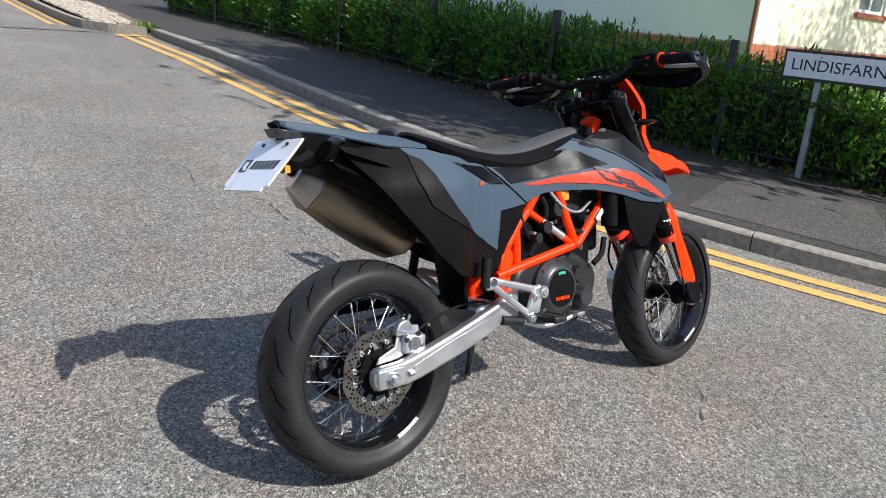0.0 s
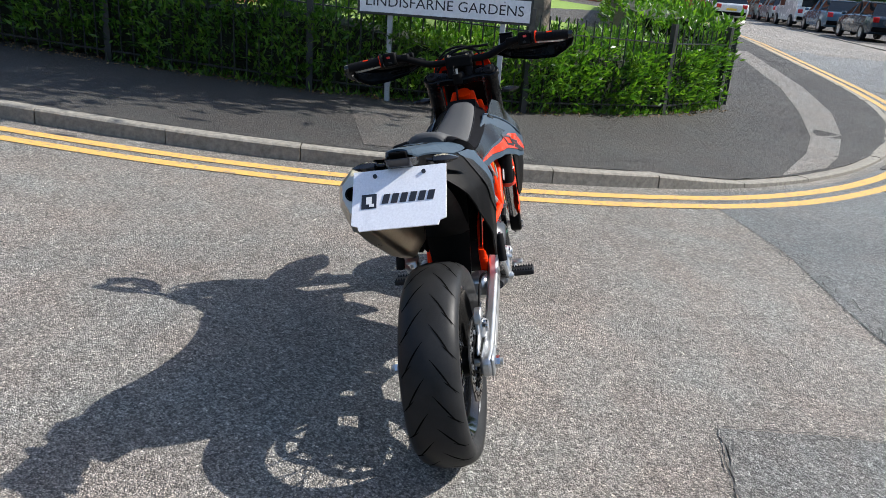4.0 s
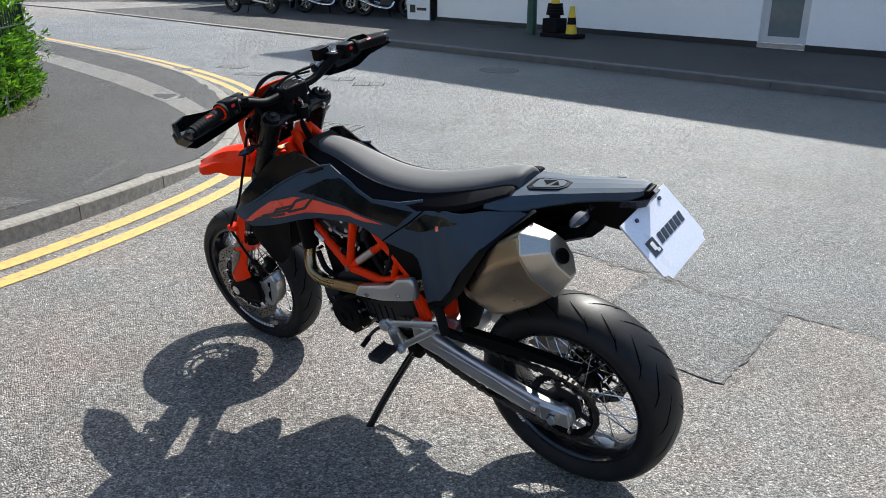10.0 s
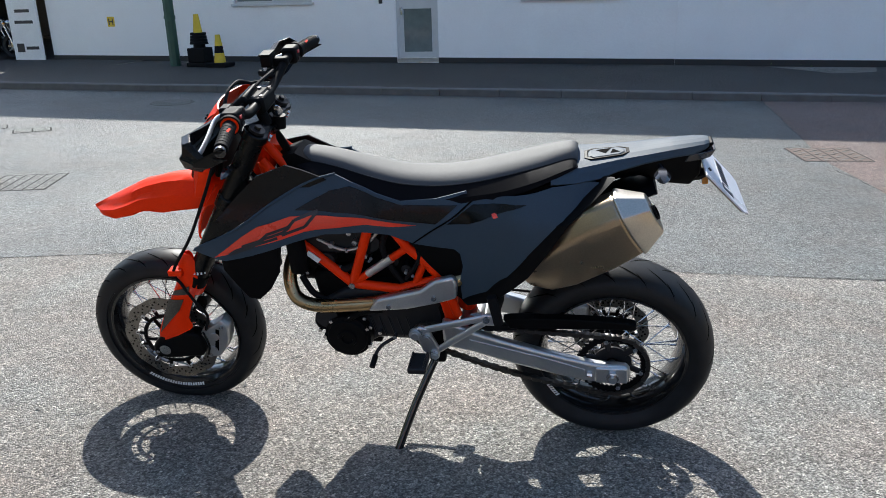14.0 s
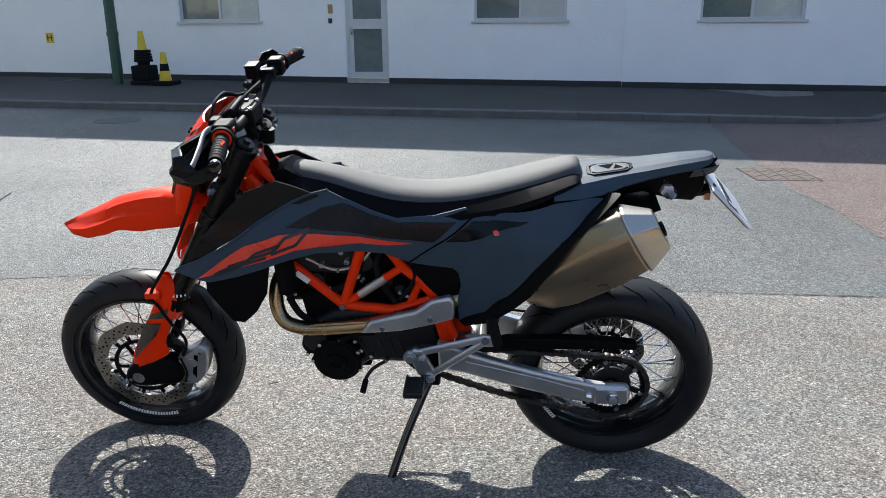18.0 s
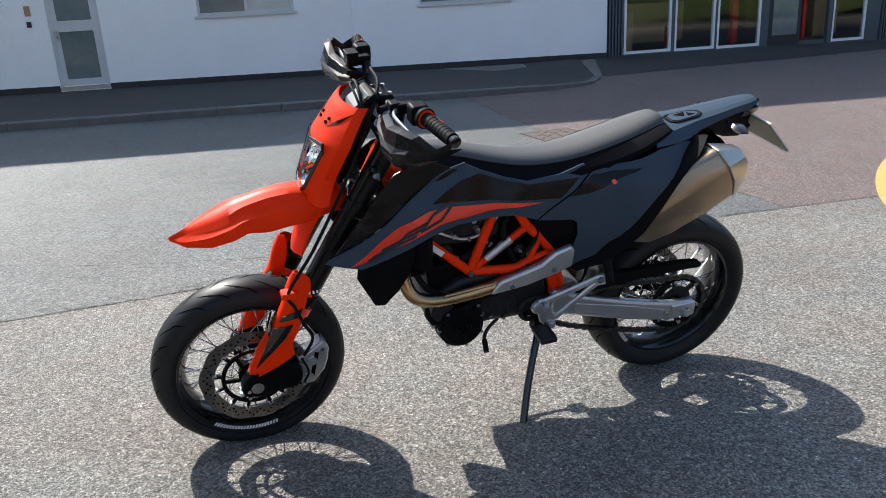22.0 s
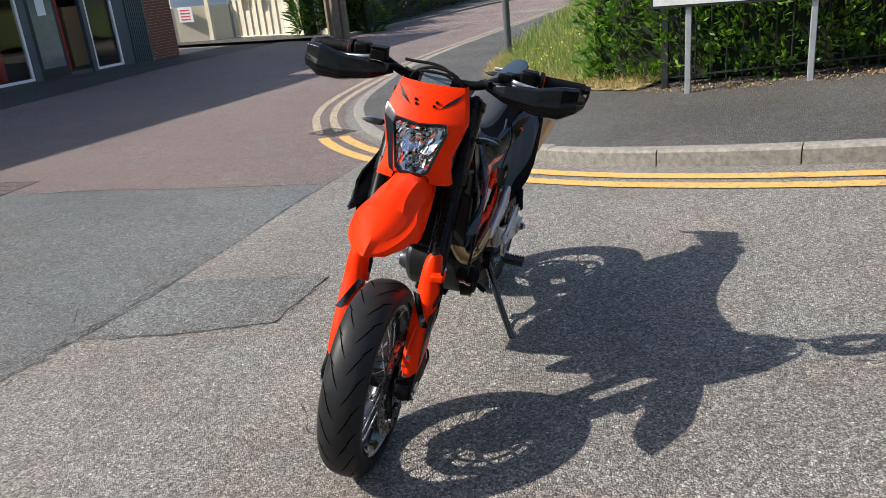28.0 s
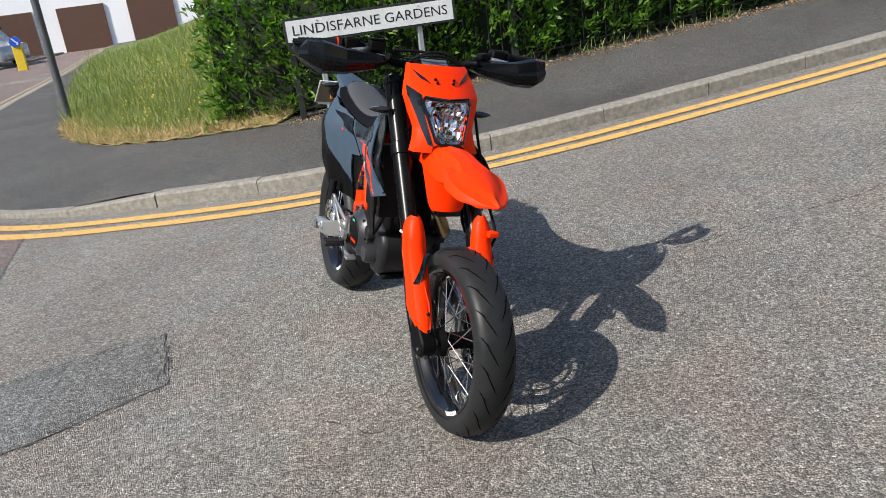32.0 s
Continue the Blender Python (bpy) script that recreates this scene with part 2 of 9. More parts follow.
def plate(outline, y0, y1, bm=None, holes=()):
    """A flat plate: an outline in x, z between two values of y."""
    bm = bm or bmesh.new()
    n = len(outline)
    a = [bm.verts.new((x, y0, z)) for x, z in outline]
    b = [bm.verts.new((x, y1, z)) for x, z in outline]
    bm.faces.new(a)
    bm.faces.new(b[::-1])
    for i in range(n):
        j = (i + 1) % n
        bm.faces.new((a[j], a[i], b[i], b[j]))
    return bm


def curve2(pts, per=5, closed=False):
    """A smooth outline in x, z."""
    if closed:
        q = [*pts[-2:], *pts, *pts[:2]]
        line = smooth_line([(x, 0, z) for x, z in q], per)
        line = line[2 * per: -2 * per]
        return [(v.x, v.z) for v in line[:len(pts) * per]]
    return [(v.x, v.z) for v in smooth_line([(x, 0, z) for x, z in pts], per)]


def skin(outline, depth, thick=0.003, step=0.03, side=1, lift=0.0):
    """A moulded panel: the outline in x, z laid on y = depth(x, z) and given thickness."""
    bm = bmesh.new()
    f = bm.faces.new([bm.verts.new((x, 0, z)) for x, z in outline])
    bmesh.ops.triangulate(bm, faces=[f])
    xs, zs = [x for x, z in outline], [z for x, z in outline]
    for k in range(int(min(xs) / step) - 1, int(max(xs) / step) + 2):
        bmesh.ops.bisect_plane(bm, geom=bm.verts[:] + bm.edges[:] + bm.faces[:], plane_co=(k * step, 0, 0), plane_no=(1, 0, 0))
    for k in range(int(min(zs) / step) - 1, int(max(zs) / step) + 2):
        bmesh.ops.bisect_plane(bm, geom=bm.verts[:] + bm.edges[:] + bm.faces[:], plane_co=(0, 0, k * step), plane_no=(0, 0, 1))
    bmesh.ops.remove_doubles(bm, verts=bm.verts, dist=1e-4)
    for v in bm.verts:
        v.co.y = side * (depth(v.co.x, v.co.z) + lift)
    faces = bm.faces[:]
    out = bmesh.ops.extrude_face_region(bm, geom=faces)
    for v in out["geom"]:
        if isinstance(v, bmesh.types.BMVert):
            v.co.y -= side * thick
    return bm


def moved(bm, m):
    bmesh.ops.transform(bm, matrix=m, verts=bm.verts)
    return bm


def text_part(name, body, size, m, material, parent=None, thick=0.001, align="CENTER", stretch=1.0, kind=None):
    c = bpy.data.curves.new(name, "FONT")
    c.body, c.size, c.extrude, c.align_x, c.align_y, c.resolution_u = body, size, thick, align, "CENTER", 3
    ob = bpy.data.objects.new(name, c)
    me = bpy.data.meshes.new_from_object(ob)
    bpy.data.objects.remove(ob)
    me.name = name
    me.transform(Matrix.Diagonal((stretch, 1, 1, 1)))
    me.materials.clear()
    me.materials.append(material)
    o = new(name, me)
    o.matrix_basis = m
    o.parent = parent
    return o

# ---- materials of the setting ----
M_SIDE = asphalt("side_road_asphalt", (0.172, 0.163, 0.150), (0.65, 0.613, 0.56), 175, patchy=0.25)
M_MAIN = asphalt("main_road_asphalt", (0.105, 0.109, 0.107), (0.43, 0.445, 0.435), 150, patchy=0.3, rough=0.5, spec=0.62, depth=0.019, mottle=0.6)
M_RED = asphalt("red_asphalt", (0.212, 0.160, 0.146), (0.48, 0.378, 0.35), 185, patchy=0.15)
M_PATCH = asphalt("patch_asphalt", (0.125, 0.13, 0.127), (0.485, 0.495, 0.48), 165, patchy=0.25, mottle=0.6)
M_PAVE = asphalt("pavement_asphalt", (0.035, 0.0335, 0.0315), (0.172, 0.164, 0.153), 160, patchy=0.3)
M_PAVE2 = asphalt("paler_pavement_asphalt", (0.060, 0.057, 0.053), (0.285, 0.27, 0.25), 160, patchy=0.25)
M_STRIP = asphalt("pavement_repair", (0.2, 0.19, 0.175), (0.5, 0.475, 0.44), 170, patchy=0.12)
M_TAR = surface("bitumen_seal", (0.055, 0.053, 0.05), 0.75, vary=0.3, scale=12, fine=160, bump=0.5, depth=0.003)
M_KERB = surface("kerb_concrete", (0.22, 0.205, 0.175), 0.9, vary=0.5, scale=26, fine=90, bump=0.5, depth=0.003)
M_GRANITE = surface("dark_granite", (0.13, 0.125, 0.12), 0.85, vary=0.3, scale=6, fine=160, bump=0.4, depth=0.003)
M_CONC = surface("pale_concrete", (0.42, 0.40, 0.36), 0.88, vary=0.2, scale=4, fine=120, bump=0.4, depth=0.002)
M_IRON = surface("cast_iron", (0.075, 0.068, 0.06), 0.7, metal=0.3, vary=0.3, scale=20, fine=200, bump=0.4)
M_RUST = surface("rusty_iron", (0.105, 0.075, 0.062), 0.8, metal=0.2, vary=0.35, scale=14, fine=160, bump=0.5)
M_PIT = surface("drain_pit", (0.014, 0.013, 0.013), 0.95, vary=0.3, scale=12, fine=160, bump=0.3)
M_PAVE_B = asphalt("worn_pavement_asphalt", (0.058, 0.056, 0.052), (0.282, 0.27, 0.25), 160, patchy=0.35)
M_SOIL = surface("dry_soil", (0.13, 0.095, 0.06), 0.95, vary=0.4, scale=8, fine=90, bump=0.8, depth=0.01)
M_TURF = surface("turf", (0.10, 0.14, 0.035), 0.9, vary=0.35, scale=3, fine=140, bump=0.8, depth=0.01)


def worn_paint(name, color, under, wear=0.42):
    m, t, b = nodes_of(name)
    big = texture_at(t, "ShaderNodeTexNoise", 26, 6, 0.75)
    v = texture_at(t, "ShaderNodeTexVoronoi", 120)
    mask = ramp(t, big.outputs[0], [(wear - 0.06, (1, 1, 1)), (wear + 0.02, (0, 0, 0))])
    tone = ramp(t, v.outputs["Color"], [(0.2, tuple(c * 0.82 for c in color)), (0.8, color)])
    t.links.new(mixed(t, mask, tone, under), b.inputs["Base Color"])
    b.inputs["Roughness"].default_value = 0.75
    bumped(t, b, v.outputs["Distance"], 0.6, 0.003)
    return m


M_YELLOW = worn_paint("yellow_line_paint", (0.62, 0.365, 0.095), (0.25, 0.20, 0.13), 0.445)
M_YELLOW_OLD = worn_paint("faded_yellow_line_paint", (0.47, 0.375, 0.22), (0.22, 0.18, 0.15), 0.52)
M_WHITE_OLD = worn_paint("worn_white_paint", (0.62, 0.62, 0.60), (0.14, 0.14, 0.14), 0.5)


# ---- the ground ----
def ground_z(x, y):
    """The main road is nearly level; the side road climbs away from it."""
    r = y + 0.6
    up = 0.072 * (r + math.sqrt(r * r + 0.36)) / 2
    if y > 9:
        up -= 0.03 * (min(y, 60) - 9)
    if y > 60:
        up -= 0.072 * (y - 60)
    return -0.075 + 0.012 * (max(-25, min(25, x)) - 1) + up + 0.016 * math.exp(-((x - 1.8) ** 2 + (y - 1.5) ** 2) / 2.5)


def spread(near, far, step):
    out = [0.0]
    while out[-1] < far:
        out.append(out[-1] + (step if out[-1] < near else step * (1 + (out[-1] - near) * 0.35)))
    return [-v for v in out[:0:-1]] + out


gx = [1.0 + v for v in spread(10, 2500, 0.5)]
gy = [1.0 + v for v in spread(14, 2500, 0.5)]
raw("ground", [(x, y, ground_z(x, y)) for y in gy for x in gx],
    [(j * len(gx) + i, j * len(gx) + i + 1, (j + 1) * len(gx) + i + 1, (j + 1) * len(gx) + i) for j in range(len(gy) - 1) for i in range(len(gx) - 1)], M_SIDE, smooth=True)
tagged(bpy.data.objects["ground"], "worn grey-brown asphalt of a sloping side road", "road", kind="structure")


def sheet(name, outline, material, lift, label="", category="", parent=None, step=0.8, thick=0.0):
    """A surface with a polygonal outline, laid over the ground at a height (a number or a function)."""
    up = lift if callable(lift) else (lambda x, y: lift)
    bm = bmesh.new()
    f = bm.faces.new([bm.verts.new((x, y, 0)) for x, y in outline])
    bmesh.ops.triangulate(bm, faces=[f])
    xs, ys = [p[0] for p in outline], [p[1] for p in outline]
    for k in range(int(max(min(xs), -14) / step), int(min(max(xs), 22) / step) + 1):
        bmesh.ops.bisect_plane(bm, geom=bm.verts[:] + bm.edges[:] + bm.faces[:], plane_co=(k * step, 0, 0), plane_no=(1, 0, 0))
    for k in range(int(max(min(ys), -16) / step), int(min(max(ys), 22) / step) + 1):
        bmesh.ops.bisect_plane(bm, geom=bm.verts[:] + bm.edges[:] + bm.faces[:], plane_co=(0, k * step, 0), plane_no=(0, 1, 0))
    bmesh.ops.remove_doubles(bm, verts=bm.verts, dist=1e-4)
    for v in bm.verts:
        v.co.z = ground_z(v.co.x, v.co.y) + up(v.co.x, v.co.y)
    bmesh.ops.recalc_face_normals(bm, faces=bm.faces)
    if sum(f.normal.z for f in bm.faces) < 0:
        bmesh.ops.reverse_faces(bm, faces=bm.faces)
    if thick:
        out = bmesh.ops.extrude_face_region(bm, geom=bm.faces[:])
        for v in out["geom"]:
            if isinstance(v, bmesh.types.BMVert):
                v.co.z -= thick
    me = bpy.data.meshes.new(name)
    bm.to_mesh(me)
    bm.free()
    me.materials.append(material)
    ob = new(name, me)
    ob.parent = parent
    if label:
        tagged(ob, label, category, kind="structure")
    return ob


def even(line, gap):
    """Points at even distances along a line, with their directions."""
    p = [Vector((q[0], q[1], 0)) for q in line]
    out, left = [], 0.0
    for a, b in zip(p, p[1:]):
        d = (b - a).length
        while left <= d:
            out.append((a + (b - a) * (left / d), (b - a).normalized()))
            left += gap
        left -= d
    return out


def aside(line, off):
    """A line in plan moved sideways (to its left for positive off)."""
    p = [Vector((q[0], q[1], 0)) for q in line]
    out = []
    for i, q in enumerate(p):
        d = (p[min(i + 1, len(p) - 1)] - p[max(i - 1, 0)]).normalized()
        out.append((q.x - d.y * off, q.y + d.x * off))
    return out


def plan_line(pts, per=8):
    return [(v.x, v.y) for v in smooth_line([(x, y, 0) for x, y in pts], per)]


# kerb faces in plan, both from the side road round to the main road
KERB_A = plan_line([(3.34, 11.35), (3.36, 9.5), (3.44, 7.4), (3.56, 5.3), (3.80, 3.66), (4.30, 2.15), (5.1, 0.68), (6.0, -0.36), (7.2, -1.3), (8.7, -2.02), (10.4, -2.45), (13.0, -2.74), (18, -2.85), (28, -2.9), (48, -2.95)])
KERB_B = plan_line([(-0.60, 13.0), (-0.66, 8.0), (-0.68, 4.6), (-0.78, 3.1), (-1.08, 1.9), (-1.6, 0.88), (-2.4, -0.3), (-3.4, -1.22), (-5.0, -2.08), (-7.2, -2.58), (-10.2, -2.96), (-15, -3.15), (-24, -3.3), (-42, -3.5)])
KERB_FAR = [(11.9, -7.32), (-0.8, -7.42), (-2.2, -7.55), (-3.1, -8.0), (-3.6, -8.8)]

# main road, red-coated stretch and repairs lie a little over the old surface
wave = random.Random(4)
edge = [(-1.06, -0.37), (-0.4, -0.33), (0.37, -0.26), (1.0, -0.21), (1.57, -0.18), (2.22, -0.22), (3.0, -0.05), (3.9, 0.1), (4.72, 0.42)]
sheet("main_road", [(-1.06, -0.37)] + edge[1:] + [(q[0] - 0.02, q[1] - 0.12) for q in KERB_A if 4.9 < q[0] < 48] + [(60, -3.1), (60, -7.4), (-0.72, -7.45), (-0.7, -3.5), (-0.86, -2.6)], M_MAIN, 0.003, "grey worn asphalt main road with coarse chippings", "road")
sheet("red_road", [(-1.06, -0.37), (-0.86, -2.6), (-0.7, -3.5), (-0.72, -7.45), (-2.2, -7.6), (-3.2, -8.1), (-3.8, -9.2), (-12, -10.6), (-60, -10.5), (-60, -3.7)] + [(q[0] + 0.02, q[1] - 0.12) for q in reversed(KERB_B) if q[0] < -2.9] + [(-2.3, -0.42)], M_RED, 0.004, "faded pinkish-red coated asphalt of the road", "road")
sheet("forecourt", [(-3.7, -8.95), (-5.2, -12.6), (-17, -12.6), (-17, -10.6), (-12, -10.55)], M_PAVE, 0.012, "dark asphalt forecourt before the shop", "pavement")
sheet("bike_forecourt", [(12.0, -7.5), (12.0, -20), (60, -20), (60, -7.5)], M_PAVE, 0.03, "dark asphalt forecourt where motorcycles are parked", "pavement")
def ragged(line, gap=0.05, amp=0.014, seed=3):
    """A line in plan broken into short uneven steps."""
    r = random.Random(seed)
    out = []
    for q, d in even(line, gap):
        o = r.uniform(-amp, amp)
        out.append((q.x - d.y * o, q.y + d.x * o))
    return out


PATCH = [(0.99, 0.76), (1.03, 0.25), (1.07, -0.19), (1.45, -0.21), (1.80, -0.18), (1.72, 0.3), (1.59, 0.80), (1.3, 0.79)]
sheet("road_patch", ragged(PATCH + PATCH[:1]), M_PATCH, 0.005, "square asphalt repair with dark sealed edges", "road patch", step=0.3)


def seal(name, line, width, lift=0.006):
    """A dark crack or sealed joint that follows the ground."""
    r = random.Random(len(name) + int(line[0][0] * 100))
    p = even(plan_line(line, 4), 0.03)
    vs, fs, drift = [], [], 0.0
    for q, d in p:
        n = Vector((-d.y, d.x, 0))
        w = width * max(0.0, r.uniform(-0.4, 1.1))
        drift = max(-1, min(1, drift + r.uniform(-0.5, 0.5)))
        o = n * drift * width
        for s in (-0.5, 0.5):
            c = q + o + n * (w * s)
            vs.append((c.x, c.y, ground_z(c.x, c.y) + lift))
    for i in range(len(p) - 1):
        fs.append((2 * i, 2 * i + 1, 2 * i + 3, 2 * i + 2))
    ob = raw(name, vs, fs, M_TAR)
    return tagged(ob, "dark crack in the asphalt", "road crack", kind="structure")


seal("road_seam", edge[:7], 0.012)
seal("road_seam", PATCH[:3], 0.0065, 0.0072)
seal("road_seam", PATCH[2:5], 0.012, 0.0072)
seal("road_seam", PATCH[4:7], 0.006, 0.0072)
seal("road_seam", PATCH[6:] + PATCH[:1], 0.008, 0.0072)
rs = random.Random(19)
for a, b in zip(PATCH, PATCH[1:] + PATCH[:1]):
    for k in range(3):
        o = rs.uniform(-0.045, 0.045)
        d = Vector((b[0] - a[0], b[1] - a[1])).normalized()
        f0, f1 = rs.uniform(-0.1, 0.4), rs.uniform(0.6, 1.15)
        pts = [(a[0] + (b[0] - a[0]) * f - d.y * (o + rs.uniform(-0.02, 0.02)), a[1] + (b[1] - a[1]) * f + d.x * (o + rs.uniform(-0.02, 0.02))) for f in (f0, (2 * f0 + f1) / 3, (f0 + 2 * f1) / 3, f1)]
        seal("road_seam", pts, 0.0055, 0.0072)
for k in range(7):
    x, y = 2.0 + 0.33 * k + rs.uniform(-0.1, 0.1), -0.22 - 0.12 * k + rs.uniform(-0.12, 0.12)
    seal("road_seam", [(x, y), (x + 0.2, y - 0.02 + rs.uniform(-0.1, 0.1)), (x + 0.42, y - 0.16 + rs.uniform(-0.1, 0.1)), (x + 0.6, y - 0.2 + rs.uniform(-0.12, 0.12))], 0.009)
seal("road_seam", [(1.80, -0.18), (2.5, -0.6), (3.4, -0.8), (4.4, -1.2)], 0.014)
seal("road_seam", [(1.74, -0.29), (1.62, -0.38), (1.48, -0.5), (1.38, -0.6), (1.43, -0.86)], 0.008)
seal("road_seam", [(1.43, -0.86), (1.38, -1.03), (1.36, -1.22), (1.32, -1.41), (1.19, -1.62)], 0.011)
seal("road_seam", [(1.35, -0.61), (1.28, -0.46), (1.31, -0.35)], 0.007)
seal("road_seam", [(1.8, -0.21), (1.97, -0.2), (2.18, -0.25), (2.38, -0.33)], 0.009)
seal("road_seam", [(1.95, -0.36), (2.12, -0.37), (2.31, -0.33)], 0.008)
seal("road_seam", [(-1.06, -0.37), (-0.86, -2.6), (-0.7, -3.5), (-0.72, -7.3)], 0.02)

for line in ([(1.90, 2.78), (1.79, 3.07), (1.79, 3.48), (1.81, 3.93), (1.74, 4.4)], [(2.22, 1.30), (2.32, 1.42), (2.43, 1.5), (2.35, 1.68), (2.42, 1.84)], [(1.50, 5.05), (1.6, 4.74), (1.54, 4.32), (1.62, 4.05)], [(1.23, -0.33), (0.76, -0.33), (0.04, -0.45), (-0.5, -0.42)], [(2.74, 1.97), (2.86, 2.02), (2.97, 1.99)]):
    seal("road_crack", line, 0.010, 0.0042)
rf = random.Random(61)
joint = even(plan_line(edge[3:], 4), 0.055)
for k, (q, d) in enumerate(joint[:58]):
    n = Vector((-d.y, d.x, 0))
    spread_out = 0.02 + 0.09 * min(1.0, max(0.0, (q.x - 1.3) / 1.2))
    for j in range(2 if q.x < 1.6 else 3):
        p = q + n * rf.uniform(-spread_out, spread_out * 0.6) + d * rf.uniform(-0.03, 0.03)
        t = (d + n * rf.uniform(-0.7, 0.7)).normalized() * rf.uniform(0.03, 0.10)
        seal("road_crack", [(p.x - t.x, p.y - t.y), (p.x + rf.uniform(-0.012, 0.012), p.y + rf.uniform(-0.012, 0.012)), (p.x + t.x, p.y + t.y)], rf.uniform(0.004, 0.011), 0.0076)


def low_a(x):
    """Height of the kerb at the first corner, where it is dropped for a crossing."""
    return float(np.interp(x, (4.95, 5.6, 8.0, 9.8), (0.108, 0.034, 0.034, 0.095)))


def lift_a(x, y):
    """The pavement falls a little from the kerb towards the hedge, and down to the dropped kerb."""
    d, near = min((math.hypot(x - q[0], y - q[1]), q[0]) for q in KERB_A[::2])
    top = low_a(near)
    return top + (0.108 - 0.02 * min(d, 2.6) - top) * (1 - math.exp(-max(0.0, d - 0.12) / 0.6))


ALONG_A = [0.0]
for p, q in zip(KERB_A, KERB_A[1:]):
    ALONG_A.append(ALONG_A[-1] + math.hypot(q[0] - p[0], q[1] - p[1]))


def drop_a(run):
    return low_a(float(np.interp(run, ALONG_A, [q[0] for q in KERB_A])))


def drop_b(s):
    """Height of the kerb at the other corner along its length."""
    return float(np.interp(s, (12.9, 13.75, 16.5, 19.5), (0.11, 0.032, 0.032, 0.09)))


ALONG_B, run = [], 0.0
for i, q in enumerate(KERB_B):
    run += math.hypot(q[0] - KERB_B[i - 1][0], q[1] - KERB_B[i - 1][1]) if i else 0.0
    ALONG_B.append((q[0], q[1], run))


def lift_b(x, y):
    """The pavement at the other corner rises from the kerb."""
    d, run = min((math.hypot(x - q[0], y - q[1]), q[2]) for q in ALONG_B)
    top = drop_b(run) - 0.004
    return top + (0.106 - top) * (1 - math.exp(-max(0, d - 0.12) / 0.7)) + 0.024 * min(d, 5.0)


lift_far = lambda x, y: max(0.03, 0.113 - 0.034 * max(0.0, -1.1 - x)) - 0.02 * max(0, min(6, -7.4 - y)) * max(0.0, min(1.0, (x + 4.2) / 2))
sheet("pavement_a", aside(KERB_A, 0.1) + [(60, -2.9), (60, 30), (3.3, 30), (3.3, 14)], M_PAVE, lift_a, "dark patched asphalt pavement beside a hedge", "pavement")
sheet("pavement_b", aside(KERB_B, -0.1) + [(-60, -3.4), (-60, 30), (-0.7, 30)], M_PAVE_B, lift_b, "dark asphalt pavement round a road corner", "pavement")
sheet("pavement_far", aside(KERB_FAR, 0.1)[::1] + [(-4.6, -12.0), (-4.6, -30), (11.8, -30)], M_PAVE, lift_far, "dark asphalt pavement before a white building", "pavement")
sheet("pavement_strip", [(6.10, -0.28), (6.72, -0.80), (7.3, -1.05), (8.5, -1.38), (10.2, -1.68), (13, -1.92), (20, -2.1), (20, -1.7), (12.6, -1.50), (9.9, -1.22), (8.2, -0.98), (7.2, -0.72)], M_STRIP, lambda x, y: lift_a(x, y) + 0.004, "pale concrete repair strip in the pavement", "pavement")
sheet("pavement_strip", [(4.25, 2.95), (5.6, 3.5), (6.0, 2.6), (4.75, 1.75)], M_PAVE2, lambda x, y: lift_a(x, y) + 0.003, "paler patch of asphalt in the pavement", "pavement")


def stripe(name, line, off, width, material, lift=0.0048, label="double yellow line along the kerb", gap=0.25):
    line = aside(line, off)
    p = even(line, gap)
    vs, fs = [], []
    r = random.Random(int(abs(off) * 1000) + len(line))
    for q, d in p:
        n = Vector((-d.y, d.x, 0)) * (width / 2)
        for c in (q - n * r.uniform(0.93, 1.05), q + n * r.uniform(0.93, 1.05)):
            vs.append((c.x, c.y, ground_z(c.x, c.y) + lift))
    for i in range(len(p) - 1):
        fs.append((2 * i, 2 * i + 1, 2 * i + 3, 2 * i + 2))
    return tagged(raw(name, vs, fs, material), label, "road marking", kind="structure")


for off in (-0.23, -0.42):
    stripe("yellow_line", KERB_A, off, 0.10, M_YELLOW)
stripe("yellow_line", [(3.3, 11.13), (2.8, 11.05)], 0, 0.08, M_YELLOW, 0.012)
corner_b = [i for i, q in enumerate(KERB_B) if q[0] < -3.4][0]
for off in (0.255, 0.465):
    stripe("yellow_line", KERB_B[:corner_b], off, 0.118, M_YELLOW, 0.007)
    stripe("yellow_line", KERB_B[corner_b:], off, 0.095, M_YELLOW_OLD, 0.007, label="faded double yellow line along the kerb")
for off in (0.18, 0.36):
    stripe("yellow_line", [(2.62, 12.2), (2.62, 17), (2.6, 24)], off, 0.08, M_YELLOW)
stripe("white_line", KERB_FAR[:2], 0.2, 0.06, M_WHITE_OLD, label="worn white line in the gutter")


